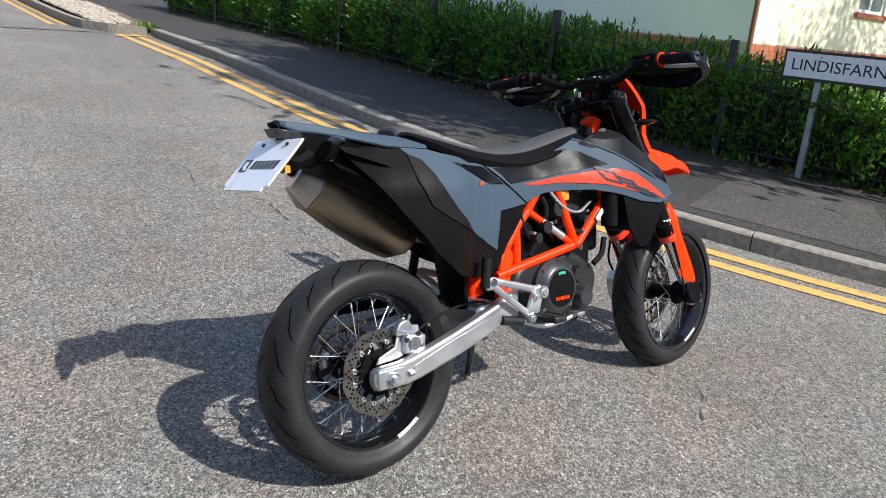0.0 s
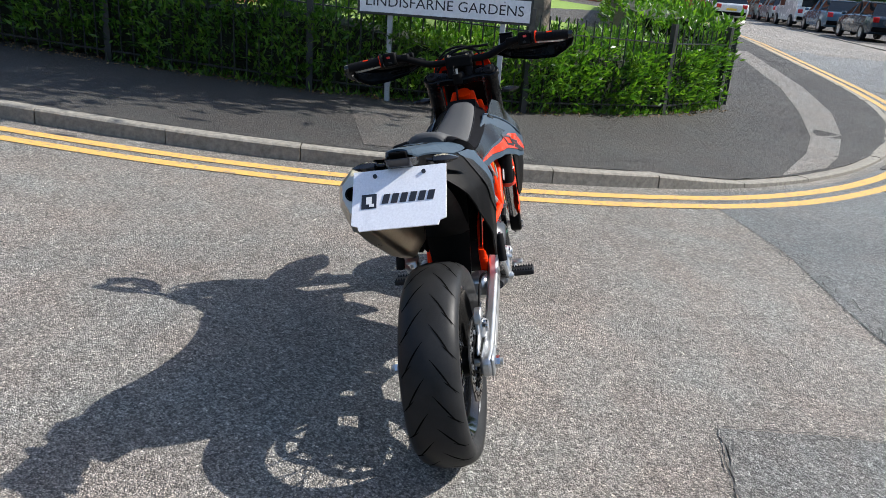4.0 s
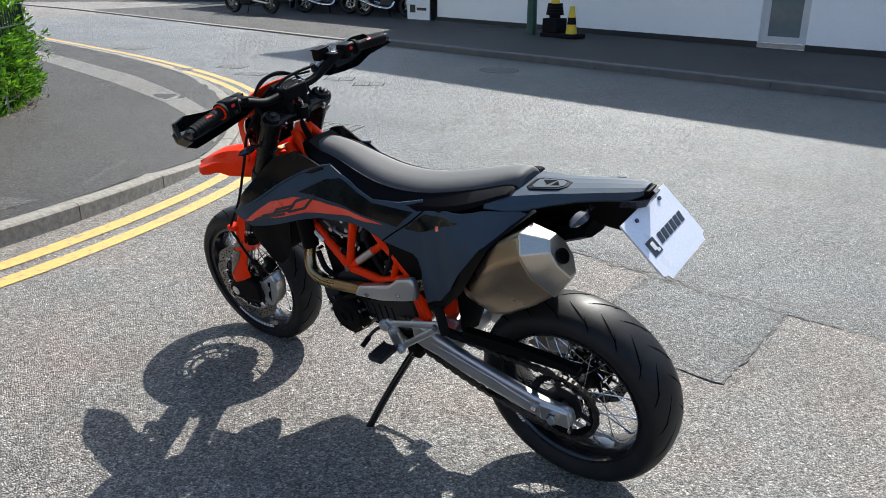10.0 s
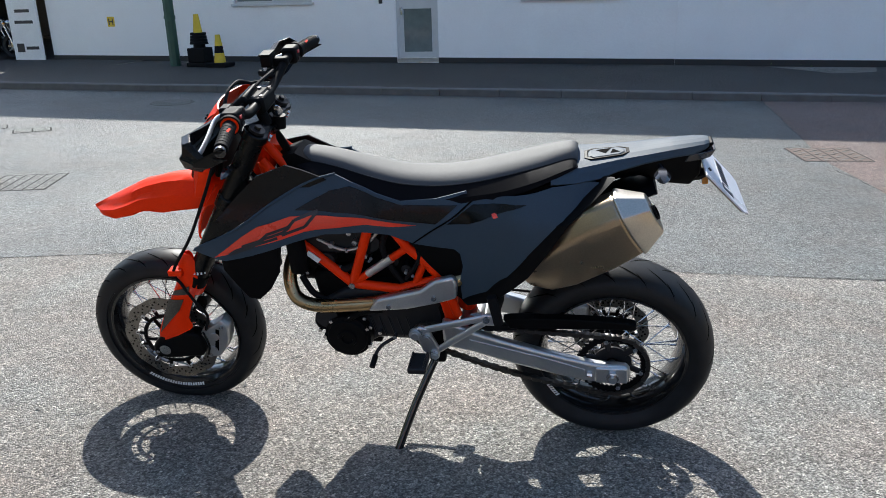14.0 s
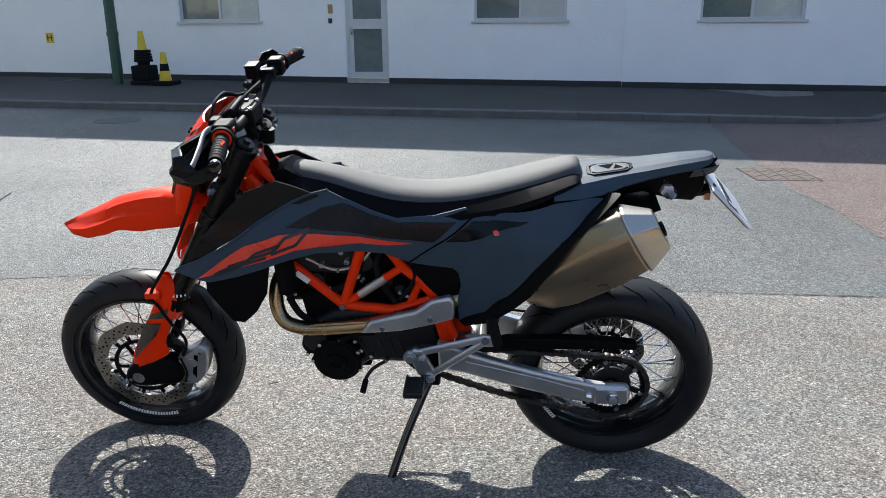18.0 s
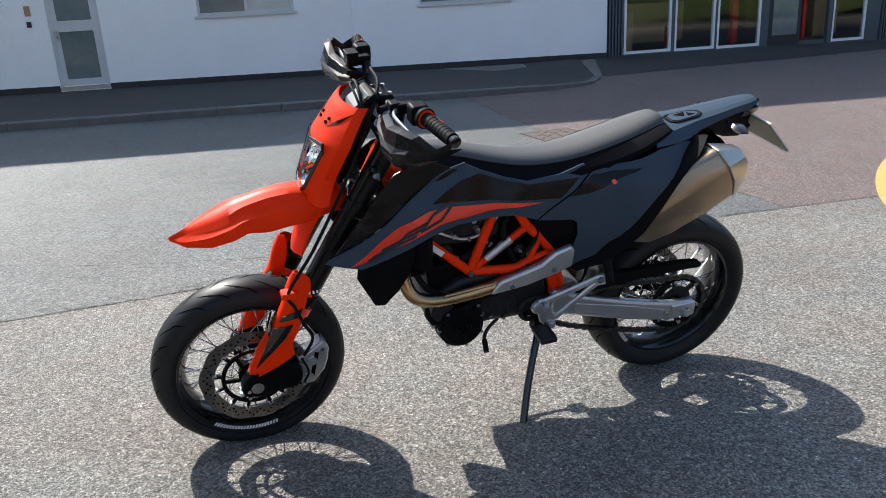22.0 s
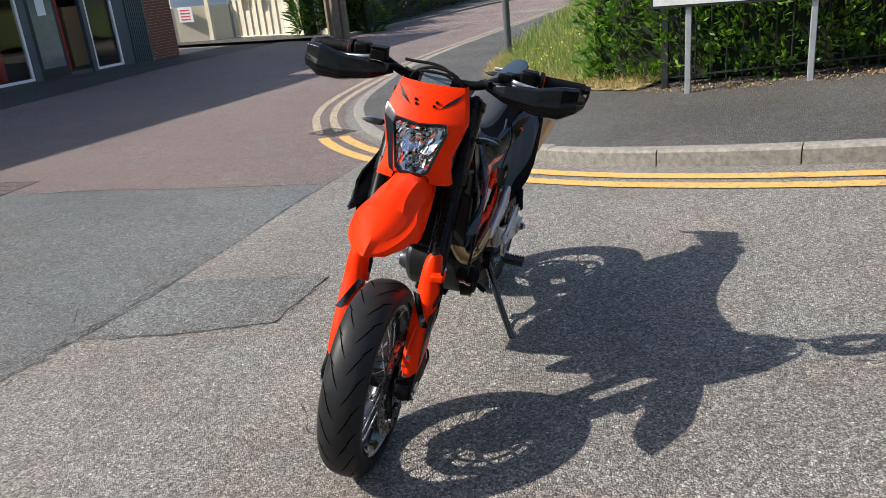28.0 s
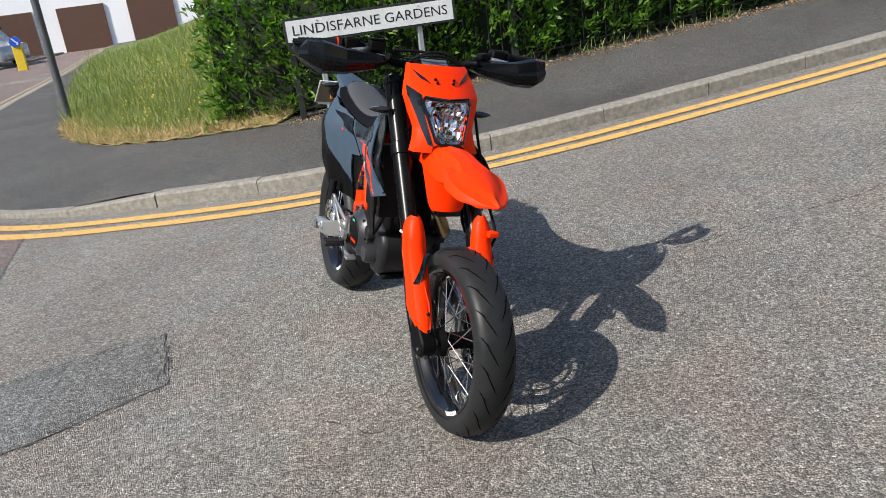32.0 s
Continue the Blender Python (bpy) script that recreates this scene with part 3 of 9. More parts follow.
# ---- kerb stones ----
def kerb(name, line, side, height, length=0.9, start=0.0, far=26.0, label="grey concrete kerb stones", material=None):
    """Stones set end to end along the line; side: +1 when the pavement lies to the left of it."""
    parent = tagged(empty(name), label, "kerb", kind="structure")
    step = 0.075
    p = even(line, step)
    per = int(length / step)
    r = random.Random(len(line))
    section = [(0.0, -0.12), (0.0, 0.85), (0.012, 0.96), (0.03, 1.0), (0.125, 1.0), (0.125, -0.12)]
    i = int(start / step)
    while i + 1 < len(p):
        run = p[i:i + per + 1]
        if len(run) < 2:
            break
        drop, tilt = r.uniform(-0.003, 0.003), r.uniform(-0.004, 0.004)
        h = height(i * step) if callable(height) else height
        h2 = height((i + per) * step) if callable(height) else height
        loops = []
        picks = run if len(run) < 4 or (run[0][1] - run[-1][1]).length > 0.02 else [run[0], run[len(run) // 2], run[-1]]
        for k, (q, d) in enumerate(picks):
            n = Vector((-d.y, d.x, 0)) * side
            s = k / (len(picks) - 1)
            q = q + d * (0.004 if k == 0 else -0.004 if k == len(picks) - 1 else 0)
            hh = h + (h2 - h) * s
            loops.append([Vector((q.x + n.x * (u + tilt), q.y + n.y * (u + tilt), ground_z(q.x, q.y) + w * (hh + drop))) for u, w in section])
        bm = bmesh.new()
        rings(bm, loops)
        part("kerb_stone", bm, material or M_KERB, parent, smooth=False)
        i += per
        if p[min(i, len(p) - 1)][0].length > far and length < 2:
            per = int(1.8 / step)
    return parent


kerb("kerb_a", KERB_A, 1, drop_a, start=0.0)
kerb("kerb_b", KERB_B, -1, drop_b)
kerb("kerb_far", KERB_FAR, 1, lambda s: 0.115 if s < 13 else max(0.03, 0.115 - 0.03 * (s - 13)), label="dark granite kerb stones of the far pavement", material=M_GRANITE)
kerb("kerb_build_out", [(3.32, 11.36), (2.95, 11.6), (2.68, 12.0), (2.62, 13), (2.6, 26)], 1, 0.11, label="concrete kerb round a cobbled build-out")
kerb("kerb_drop", [(48, -7.35), (12.0, -7.33)], 1, 0.035, length=1.8, label="dropped kerb before the forecourt")
sheet("build_out", [(2.72, 12.05), (2.98, 11.68), (3.4, 11.4), (3.6, 14), (3.3, 30), (2.7, 30)], M_SOIL, 0.1, "mortar bed of a cobbled build-out", "pavement")
sheet("paved_strip", [(-0.55, 11.75), (2.7, 11.4), (2.7, 11.58), (-0.55, 11.95)], M_STRIP, 0.008, "pale paved strip across the side road", "road")
M_COBBLE = surface("cobble_stone", (0.36, 0.31, 0.25), 0.85, vary=0.35, scale=30, fine=150, bump=0.4)
rc = random.Random(8)
cob = tagged(empty("cobbles"), "rounded beige cobbles set in mortar", "cobbles", kind="structure")
shapes = []
for k in range(4):
    bm = bmesh.new()
    bmesh.ops.create_icosphere(bm, subdivisions=1, radius=1)
    for v in bm.verts:
        v.co *= rc.uniform(0.85, 1.1)
        v.co.z *= 0.55
    ob = part("cobble", bm, M_COBBLE, cob)
    shapes.append(ob.data)
    ob.matrix_basis = Matrix.LocRotScale((2.95 + 0.1 * k, 12.1, ground_z(3, 12.1) + 0.1), Euler((0, 0, k)), (0.07, 0.05, 0.05))
for j in range(30):
    for i in range(9):
        x, y = 2.78 + 0.095 * i + rc.uniform(-0.02, 0.02), 11.75 + 0.13 * j + rc.uniform(-0.03, 0.03)
        if x > 2.74 + 0.2 * (y - 11.4) ** 0.5 + 0.35 or y < 11.4 + (3.4 - x) * 0.5:
            continue
        ob = new("cobble", shapes[(i * 7 + j) % 4])
        ob.parent = cob
        ob.matrix_basis = Matrix.LocRotScale((x, y, ground_z(x, y) + 0.1), Euler((rc.uniform(-0.2, 0.2), rc.uniform(-0.2, 0.2), rc.uniform(0, 6))), (rc.uniform(0.05, 0.08), rc.uniform(0.04, 0.055), 0.06))


# ---- ironwork in the road ----
def lying(c, turn, lift):
    """A place on the road, tilted as the road is."""
    x, y = c
    n = Vector((ground_z(x - 0.2, y) - ground_z(x + 0.2, y), ground_z(x, y - 0.2) - ground_z(x, y + 0.2), 0.4)).normalized()
    return Matrix.Translation((x, y, ground_z(x, y) + lift)) @ n.to_track_quat("Z", "Y").to_matrix().to_4x4() @ Matrix.Rotation(-n.to_track_quat("Z", "Y").to_euler().z + radians(turn), 4, "Z")


def grating(name, c, turn, w, d, bars, label):
    ob = tagged(empty(name, lying(c, turn, 0.001)), label, "drain cover", kind="structure")
    bm = bmesh.new()
    for lo, hi in (((-w / 2, -d / 2, -0.02), (-w / 2 + 0.03, d / 2, 0.008)), ((w / 2 - 0.03, -d / 2, -0.02), (w / 2, d / 2, 0.008)), ((-w / 2 + 0.03, -d / 2, -0.02), (w / 2 - 0.03, -d / 2 + 0.03, 0.008)), ((-w / 2 + 0.03, d / 2 - 0.03, -0.02), (w / 2 - 0.03, d / 2, 0.008))):
        box(bm, lo, hi)
    part("frame", bm, M_IRON, ob, smooth=False)
    part("pit", boxed((-w / 2 + 0.03, -d / 2 + 0.03, -0.015), (w / 2 - 0.03, d / 2 - 0.03, 0.0042)), M_PIT, ob, smooth=False)
    for k in range(bars):
        x = -w / 2 + 0.05 + (w - 0.1) * k / (bars - 1)
        part("bar", boxed((x - 0.010, -d / 2 + 0.03, 0.0), (x + 0.010, d / 2 - 0.03, 0.0078)), M_IRON, ob, smooth=False)
    return ob


def cover(name, c, turn, w, d, label, cells=6, material=None):
    """An iron cover: a frame, and plates set apart by dark slots."""
    ob = tagged(empty(name, lying(c, turn, 0.0)), label, "access cover", kind="structure")
    part("frame", boxed((-w / 2, -d / 2, -0.02), (w / 2, d / 2, 0.0045)), M_PIT, ob, smooth=False)
    n = max(2, cells)
    for k in range(n):
        a = -w / 2 + 0.012 + (w - 0.024) * k / n
        p = part("panel", boxed((a + 0.008, -d / 2 + 0.022, 0), (a + (w - 0.024) / n - 0.008, d / 2 - 0.022, 0.0058)), material or M_PATCH, ob, smooth=False)
        if material:
            for j in range(9):
                y = -d / 2 + 0.06 + (d - 0.12) * j / 8
                x = a + (w - 0.024) / n * (0.33 if j % 2 else 0.67)
                part("stud", boxed((x - 0.018, y - 0.013, 0.005), (x + 0.018, y + 0.013, 0.009)), M_GRANITE, p, smooth=False)
    return ob


grating("gully_grate", (7.32, -1.72), -28, 0.5, 0.42, 11, "cast iron gully grate on the yellow lines")
grating("gully_grate", (-3.22, -1.50), 66, 0.46, 0.34, 9, "cast iron gully grate beside the kerb corner")
cover("access_cover", (6.05, -1.53), 20, 0.55, 0.62, "long iron access cover in the road", 6)
cover("access_cover", (8.55, -3.88), 40, 0.42, 0.3, "small iron access cover in the road", 2)
cover("access_cover", (7.9, -3.84), 40, 0.42, 0.3, "small iron access cover in the road", 2)
cover("access_cover", (9.8, -3.28), 30, 0.42, 0.3, "small iron access cover in the road", 2)
cover("access_cover", (9.32, -3.65), 30, 0.42, 0.3, "small iron access cover in the road", 2)
cover("access_cover", (10.62, -3.5), 30, 0.42, 0.3, "small iron access cover in the road", 2)
cover("access_cover", (10.95, -2.82), 20, 0.42, 0.3, "small iron access cover in the road", 2)
cover("access_cover", (14.0, -3.7), 20, 0.6, 0.5, "small iron access cover in the road", 2)
cover("access_cover", (-0.78, -3.85), 8, 0.62, 0.62, "square rusty iron cover with studs in the red asphalt", 4, M_RUST)
for c, lab in (((7.5, -6.2), "round iron manhole cover in the road"), ((-10.6, -6.2), "round iron manhole cover in the red asphalt")):
    mh = tagged(empty("manhole_cover", lying(c, 0, 0.0)), lab, "manhole cover", kind="structure")
    part("rim", turned([(0.29, -0.02), (0.29, 0.0052), (0.31, 0.0052), (0.31, -0.02)], 32, pose(0, 0, 0, 90), True), M_IRON, mh)
    part("lid", turned([(0.0, 0.005), (0.283, 0.005), (0.283, -0.02), (0, -0.02)], 32, pose(0, 0, 0, 90)), M_PATCH, mh)

# ---- the motorcycle ----
M_GREY = surface("slate_grey_paint", (0.040, 0.063, 0.090), 0.60, vary=0.05, scale=4, fine=300, bump=0.0, ior=1.28)
M_COVER = surface("dark_engine_cover", (0.05, 0.052, 0.056), 0.34, metal=0.55, vary=0.15, scale=12, fine=300, bump=0.08)
M_ORANGE = surface("orange_plastic", (0.93, 0.034, 0.0006), 0.45, vary=0.06, scale=5, fine=260, bump=0.04, spec=0.12)
M_FRAME = surface("orange_powder_coat", (0.88, 0.036, 0.0006), 0.4, vary=0.08, scale=12, fine=400, bump=0.08, spec=0.16)
M_FLASH = surface("red_orange_decal", (0.86, 0.05, 0.02), 0.3, vary=0.08, scale=5, fine=300, bump=0.0, coat=0.5)
M_BLACK = surface("black_plastic", (0.0042, 0.0042, 0.0046), 0.52, vary=0.25, scale=14, fine=500, bump=0.12, depth=0.0006, ior=1.16)
M_SATIN = surface("satin_black_plastic", (0.0045, 0.005, 0.0055), 0.26, vary=0.2, scale=10, fine=300, bump=0.02, ior=1.28)
M_GLOSS = surface("gloss_black", (0.004, 0.0045, 0.0055), 0.12, vary=0.2, scale=6, fine=300, bump=0.0, coat=0.5, spec=0.45)
M_TYRE = surface("tyre_rubber", (0.019, 0.0195, 0.0205), 0.45, vary=0.3, scale=14, fine=260, bump=0.2, depth=0.0006, ior=1.26)
M_GROOVE = surface("tyre_groove", (0.003, 0.003, 0.003), 0.95, vary=0.2, bump=0.0, spec=0.05)
M_SEAT = surface("seat_cover", (0.027, 0.028, 0.030), 0.76, vary=0.02, scale=400, fine=700, bump=0.3, depth=0.0006, spec=1.0)
M_SEAT_SIDE = surface("seat_side_cover", (0.0065, 0.0065, 0.008), 0.65, vary=0.15, scale=10, fine=700, bump=0.25, depth=0.0006, ior=1.10)
M_ALU = surface("cast_aluminium", (0.55, 0.56, 0.57), 0.38, metal=0.9, vary=0.12, scale=14, fine=350, bump=0.12, depth=0.0006)
M_ALU_DARK = surface("dark_cast_aluminium", (0.020, 0.020, 0.022), 0.45, metal=0.3, vary=0.2, scale=16, fine=300, bump=0.2, spec=0.3)
M_CHROME = surface("bright_steel", (0.56, 0.56, 0.57), 0.2, metal=1.0, vary=0.06, scale=20, fine=300, bump=0.02)
M_DISC = surface("brake_steel", (0.20, 0.19, 0.175), 0.3, metal=0.95, vary=0.15, scale=40, fine=300, bump=0.1)
M_MUFF = surface("brushed_steel", (0.35, 0.272, 0.185), 0.32, metal=0.9, vary=0.14, scale=6, fine=220, bump=0.12, depth=0.0005)
M_MUFF_CAP = surface("satin_steel_cap", (0.55, 0.51, 0.44), 0.3, metal=0.95, vary=0.08, scale=8, fine=260, bump=0.06)
M_HEADER = surface("heat_tinted_steel", (0.36, 0.26, 0.14), 0.28, metal=1.0, vary=0.3, scale=9, fine=200, bump=0.05)
M_CHAIN = surface("oily_chain_steel", (0.07, 0.065, 0.06), 0.4, metal=0.8, vary=0.3, scale=60, fine=400, bump=0.2)
M_RUBBER = surface("black_rubber", (0.008, 0.008, 0.009), 0.7, vary=0.2, scale=20, fine=500, bump=0.3, ior=1.2)
M_RIBBED = surface("ribbed_black_plastic", (0.0065, 0.0065, 0.007), 0.5, vary=0.3, scale=40, fine=260, bump=0.8, depth=0.0015, ior=1.22)
M_PLATE = surface("white_plate", (0.80, 0.81, 0.86), 0.32, vary=0.03, scale=6, fine=200, bump=0.0, coat=0.3)
M_PLATE_BACK = surface("plate_back", (0.20, 0.17, 0.11), 0.5, vary=0.2, scale=8, fine=120, bump=0.1)
M_INK = surface("dark_print", (0.02, 0.022, 0.03), 0.4, vary=0.1, bump=0.0)
M_REDP = surface("red_plastic", (0.55, 0.01, 0.015), 0.3, vary=0.1, bump=0.0, coat=0.3)
M_TEAL = surface("teal_print", (0.03, 0.33, 0.23), 0.4, vary=0.1, bump=0.0)
M_SCREEN = surface("display_glass", (0.10, 0.12, 0.13), 0.12, vary=0.2, bump=0.0, coat=0.5)
M_AMBER = surface("amber_reflector", (0.60, 0.22, 0.02), 0.25, vary=0.1, bump=0.0, coat=0.4)
M_SMOKE = surface("smoked_lens", (0.022, 0.022, 0.025), 0.14, vary=0.1, bump=0.0, coat=0.3)
M_LENS = glassy("clear_lens", (1, 1, 1), 0.03, 1.3)
M_MIRROR = surface("headlight_reflector", (0.62, 0.62, 0.64), 0.09, metal=1.0, vary=0.04, scale=30, fine=60, bump=0.0)
M_WHITE = surface("white_print", (0.75, 0.75, 0.75), 0.4, vary=0.05, bump=0.0)

BIKE = tagged(empty("motorcycle", Matrix.Translation((1.068, 1.6756, 0.4046)) @ pose(0, 0, 0, 0, 0, 3.8) @ pose(0, 0, 0, 0, 1.3, 0) @ pose(0, 0, 0, -12.0, 0, 0)),
              "grey and orange supermoto motorcycle leaning on its side stand", "motorcycle")


def lerp(table, x):
    if x <= table[0][0]:
        return table[0][1]
    for (a, p), (b, q) in zip(table, table[1:]):
        if x <= b:
            s = (x - a) / (b - a)
            s = s * s * (3 - 2 * s)
            return p + (q - p) * s
    return table[-1][1]


WIDTH = [(-0.25, 0.055), (-0.1, 0.108), (0.05, 0.156), (0.14, 0.178), (0.24, 0.178), (0.34, 0.140), (0.42, 0.122), (0.56, 0.118), (0.68, 0.126), (0.8, 0.148), (1.0, 0.185), (1.12, 0.203), (1.25, 0.185)]


def flank(x, z):
    """Half the width of the bodywork at a point of its side."""
    return lerp(WIDTH, x) - lerp([(0.32, 0.64), (0.5, 0.48)], x) * max(0.0, z - 0.525) - 0.10 * max(0.0, 0.38 - z)


def middle(x):
    """The rear bodywork sits a little to the left of the wheels' plane."""
    return lerp([(0.56, 0.028), (0.82, 0.0)], x)


def body_skin(outline, depth, thick=0.003, step=0.03, side=1, lift=0.0):
    bm = skin(outline, depth, thick, step, side, lift)
    for v in bm.verts:
        v.co.y += middle(v.co.x)
    return bm


# ---- wheels ----
def wheel(name, place, radius, half, rim_half, disc_r, disc_in, disc_y, grooves, label):
    w = empty(name, place, BIKE)
    w["label"] = label
    R, h = radius, half
    prof = [(0.221, rim_half), (0.236, h * 0.84), (R - 0.056, h * 0.97), (R - 0.043, h), (R - 0.030, h * 0.97), (R - 0.018, h * 0.85), (R - 0.009, h * 0.66), (R - 0.003, h * 0.4), (R, 0)]
    part("tyre", turned(prof + [(r, -y) for r, y in prof[-2::-1]], 96, None, True), M_TYRE, w, "black road tyre with curved tread grooves")

    def crown(y):
        a = abs(y)
        t = [(p[1], p[0]) for p in prof[3:]][::-1]
        for (y0, r0), (y1, r1) in zip(t, t[1:]):
            if a <= y1:
                return r0 + (r1 - r0) * (a - y0) / max(1e-6, y1 - y0)
        return t[-1][1]

    bm = bmesh.new()
    for k in range(grooves):
        base = 6.28318 * k / grooves
        for s, off in ((1, 0.0), (-1, 3.14159 / grooves)):
            for y0, y1, a0, sweep, wd in ((0.10, 0.84, 0.0, 0.32, 0.0042), (0.50, 0.93, 0.20, 0.13, 0.0028)):
                pts = []
                n = 13
                for i in range(n):
                    f = i / (n - 1)
                    y = s * h * (y0 + (y1 - y0) * f)
                    ang = base + off + a0 + sweep * (0.75 * f + 0.25 * f * f)
                    pts.append((y, ang, wd * math.sin(math.pi * min(0.97, max(0.06, f)))))
                rows = []
                for y, ang, ww in pts:
                    rr = crown(y) + 0.0007
                    rows.append([Vector(((rr) * math.cos(ang + q / rr), y, (rr) * math.sin(ang + q / rr))) for q in (-ww, ww)])
                rings(bm, rows, closed=False, caps=False)
    part("tread", bm, M_GROOVE, w)["kind"] = "stuff"
    part("rim", turned([(0.224, rim_half + 0.004), (0.216, rim_half + 0.004), (0.208, rim_half - 0.008), (0.196, rim_half * 0.5), (0.193, 0.0), (0.196, -rim_half * 0.5), (0.208, -rim_half + 0.008), (0.216, -rim_half - 0.004), (0.224, -rim_half - 0.004), (0.215, 0)], 72, None, True), M_GLOSS, w, "black spoked rim")
    part("rim_line", turned([(0.2185, rim_half + 0.0048), (0.2195, rim_half + 0.0052), (0.2205, rim_half + 0.0048)], 72, None, True), M_ALU_DARK, w)
    hub = part("hub", turned([(0.012, 0.075), (0.042, 0.072), (0.046, 0.055), (0.03, 0.048), (0.026, 0), (0.03, -0.048), (0.046, -0.055), (0.042, -0.072), (0.012, -0.075)], 32), M_BLACK, w)
    for s in (1, -1):
        # printed bars on the rim, as wide as the lettering there
        bm = bmesh.new()
        front = name.startswith("front")
        for k in range(22 if front and s > 0 else 9):
            a = (-1.80 if front else -0.75) + 0.042 * k if s > 0 else -1.25 + 0.042 * k
            a0, a1 = a, a + 0.03
            y = s * (rim_half + 0.0062)
            add(bm, [(r * math.cos(b), y, r * math.sin(b)) for r, b in ((0.212, a0), (0.212, a1), (0.225, a1 + 0.012), (0.225, a0 + 0.012))], [(0, 1, 2, 3)])
        part("rim_print", bm, M_WHITE, w, "white printed marks")
    # spokes
    spoke = None
    for k in range(36):
        side = 1 if k % 2 else -1
        a_rim = 6.28318 * k / 36
        a_hub = a_rim + (0.95 if (k // 2) % 2 else -0.95)
        p0 = Vector((0.042 * math.cos(a_hub), 0.055 * side, 0.042 * math.sin(a_hub)))
        p1 = Vector((0.196 * math.cos(a_rim), 0.012 * side, 0.196 * math.sin(a_rim)))
        if spoke is None:
            spoke = {}
        key = "s"
        d = p1 - p0
        if key not in spoke:
            bm = rod((0, 0, 0), (0, 0, d.length), 0.0019, 6)
            ob = part("spoke", bm, M_CHROME, w)
            spoke[key] = ob.data
            bm = rod((0, 0, d.length * 0.90), (0, 0, d.length), 0.0036, 6)
            nob = part("nipple", bm, M_CHROME, ob)
            spoke["n"] = nob.data
        else:
            ob = new("spoke", spoke[key])
            ob.parent = w
            nob = new("nipple", spoke["n"])
            nob.parent = ob
        ob.matrix_basis = Matrix.Translation(p0) @ d.to_track_quat("Z", "Y").to_matrix().to_4x4()
    # disc with drilled holes
    bm = bmesh.new()
    n = 120
    wave = lambda a: disc_r + 0.0025 * math.sin(10 * a)
    loops = []
    for k in range(n):
        a = 6.28318 * k / n
        loops.append([Vector((r * math.cos(a), disc_y + yy, r * math.sin(a))) for r, yy in ((wave(a), -0.0022), (wave(a), 0.0022), (disc_in, 0.0022), (disc_in, -0.0022))])
    rings(bm, loops + [loops[0]], True, False)
    disc = part("brake_disc", bm, M_DISC, w, "drilled steel brake disc")
    bm = bmesh.new()
    for k in range(40):
        a = 6.28318 * k / 40
        for j in range(2):
            rr = disc_in + (disc_r - disc_in) * (0.28 + 0.44 * ((k + j) % 2) if j == 0 else 0.5)
            if j == 1:
                a += 0.079
            c = Vector((rr * math.cos(a), disc_y, rr * math.sin(a)))
            tube(bm, [c - Vector((0, 0.003, 0)), c + Vector((0, 0.003, 0))], 0.0034, 6)
    part("drilled_hole", bm, M_GROOVE, disc)["kind"] = "stuff"
    bm = bmesh.new()
    rr = disc_in - 0.026
    lathe(bm, [(rr - 0.006, disc_y - 0.003), (rr + 0.006, disc_y - 0.003), (rr + 0.006, disc_y + 0.003), (rr - 0.006, disc_y + 0.003)], 48, None, True)
    lathe(bm, [(0.03, disc_y * 0.86 - 0.004), (0.046, disc_y * 0.86 - 0.004), (0.046, disc_y * 0.86 + 0.004), (0.03, disc_y * 0.86 + 0.004)], 24, None, True)
    for k in range(6):
        a = 6.28318 * k / 6
        tube(bm, [(0.04 * math.cos(a - 0.35), disc_y * 0.86, 0.04 * math.sin(a - 0.35)), (rr * math.cos(a), disc_y, rr * math.sin(a))], 0.0065, 6)
        for da in (-0.22, 0.22):
            tube(bm, [(rr * math.cos(a + da), disc_y, rr * math.sin(a + da)), ((disc_in + 0.004) * math.cos(a + da), disc_y, (disc_in + 0.004) * math.sin(a + da))], 0.006, 6)
    part("disc_carrier", bm, M_BLACK, w)["kind"] = "stuff"
    for k in range(6):
        for da in (-0.22, 0.22):
            a = 6.28318 * k / 6 + da
            part("rivet", rod((disc_in * math.cos(a), disc_y - 0.005, disc_in * math.sin(a)), (disc_in * math.cos(a), disc_y + 0.005, disc_in * math.sin(a)), 0.0075, 10), M_ALU, disc)
    return w


FX, FZ = 1.439, 0.034
front = wheel("front_wheel", pose(FX, 0.004, FZ, 0, 0, 2.0), 0.292, 0.062, 0.048, 0.160, 0.118, 0.078, 22, "spoked front wheel with a black rim")
rear = wheel("rear_wheel", pose(0, 0, 0.006), 0.304, 0.084, 0.062, 0.120, 0.085, -0.088, 20, "spoked rear wheel with a black rim")

# sprocket and chain
bm = bmesh.new()
ring = []
for k in range(84):
    a = 6.28318 * k / 84
    r = 0.1085 if k % 2 == 0 else 0.1025
    ring.append((r * math.cos(a), r * math.sin(a)))
loops = [[Vector((x, y, z)) for x, z in ring] for y in (0.088, 0.093)]
inner = [[Vector((x * 0.80, y, z * 0.80)) for x, z in ring] for y in (0.093, 0.088)]
rings(bm, loops + inner + [loops[0]], True, False)
spr = part("sprocket", bm, M_BLACK, rear, "black rear chain sprocket")
for k in range(6):
    a = 6.28318 * k / 6 + 0.3
    bm = bmesh.new()
    tube(bm, [(0.045 * math.cos(a), 0.082, 0.045 * math.sin(a)), (0.092 * math.cos(a), 0.0905, 0.092 * math.sin(a))], 0.011, 8, flat=0.5)
    part("carrier_arm", bm, M_ALU_DARK, rear)
bm = bmesh.new()
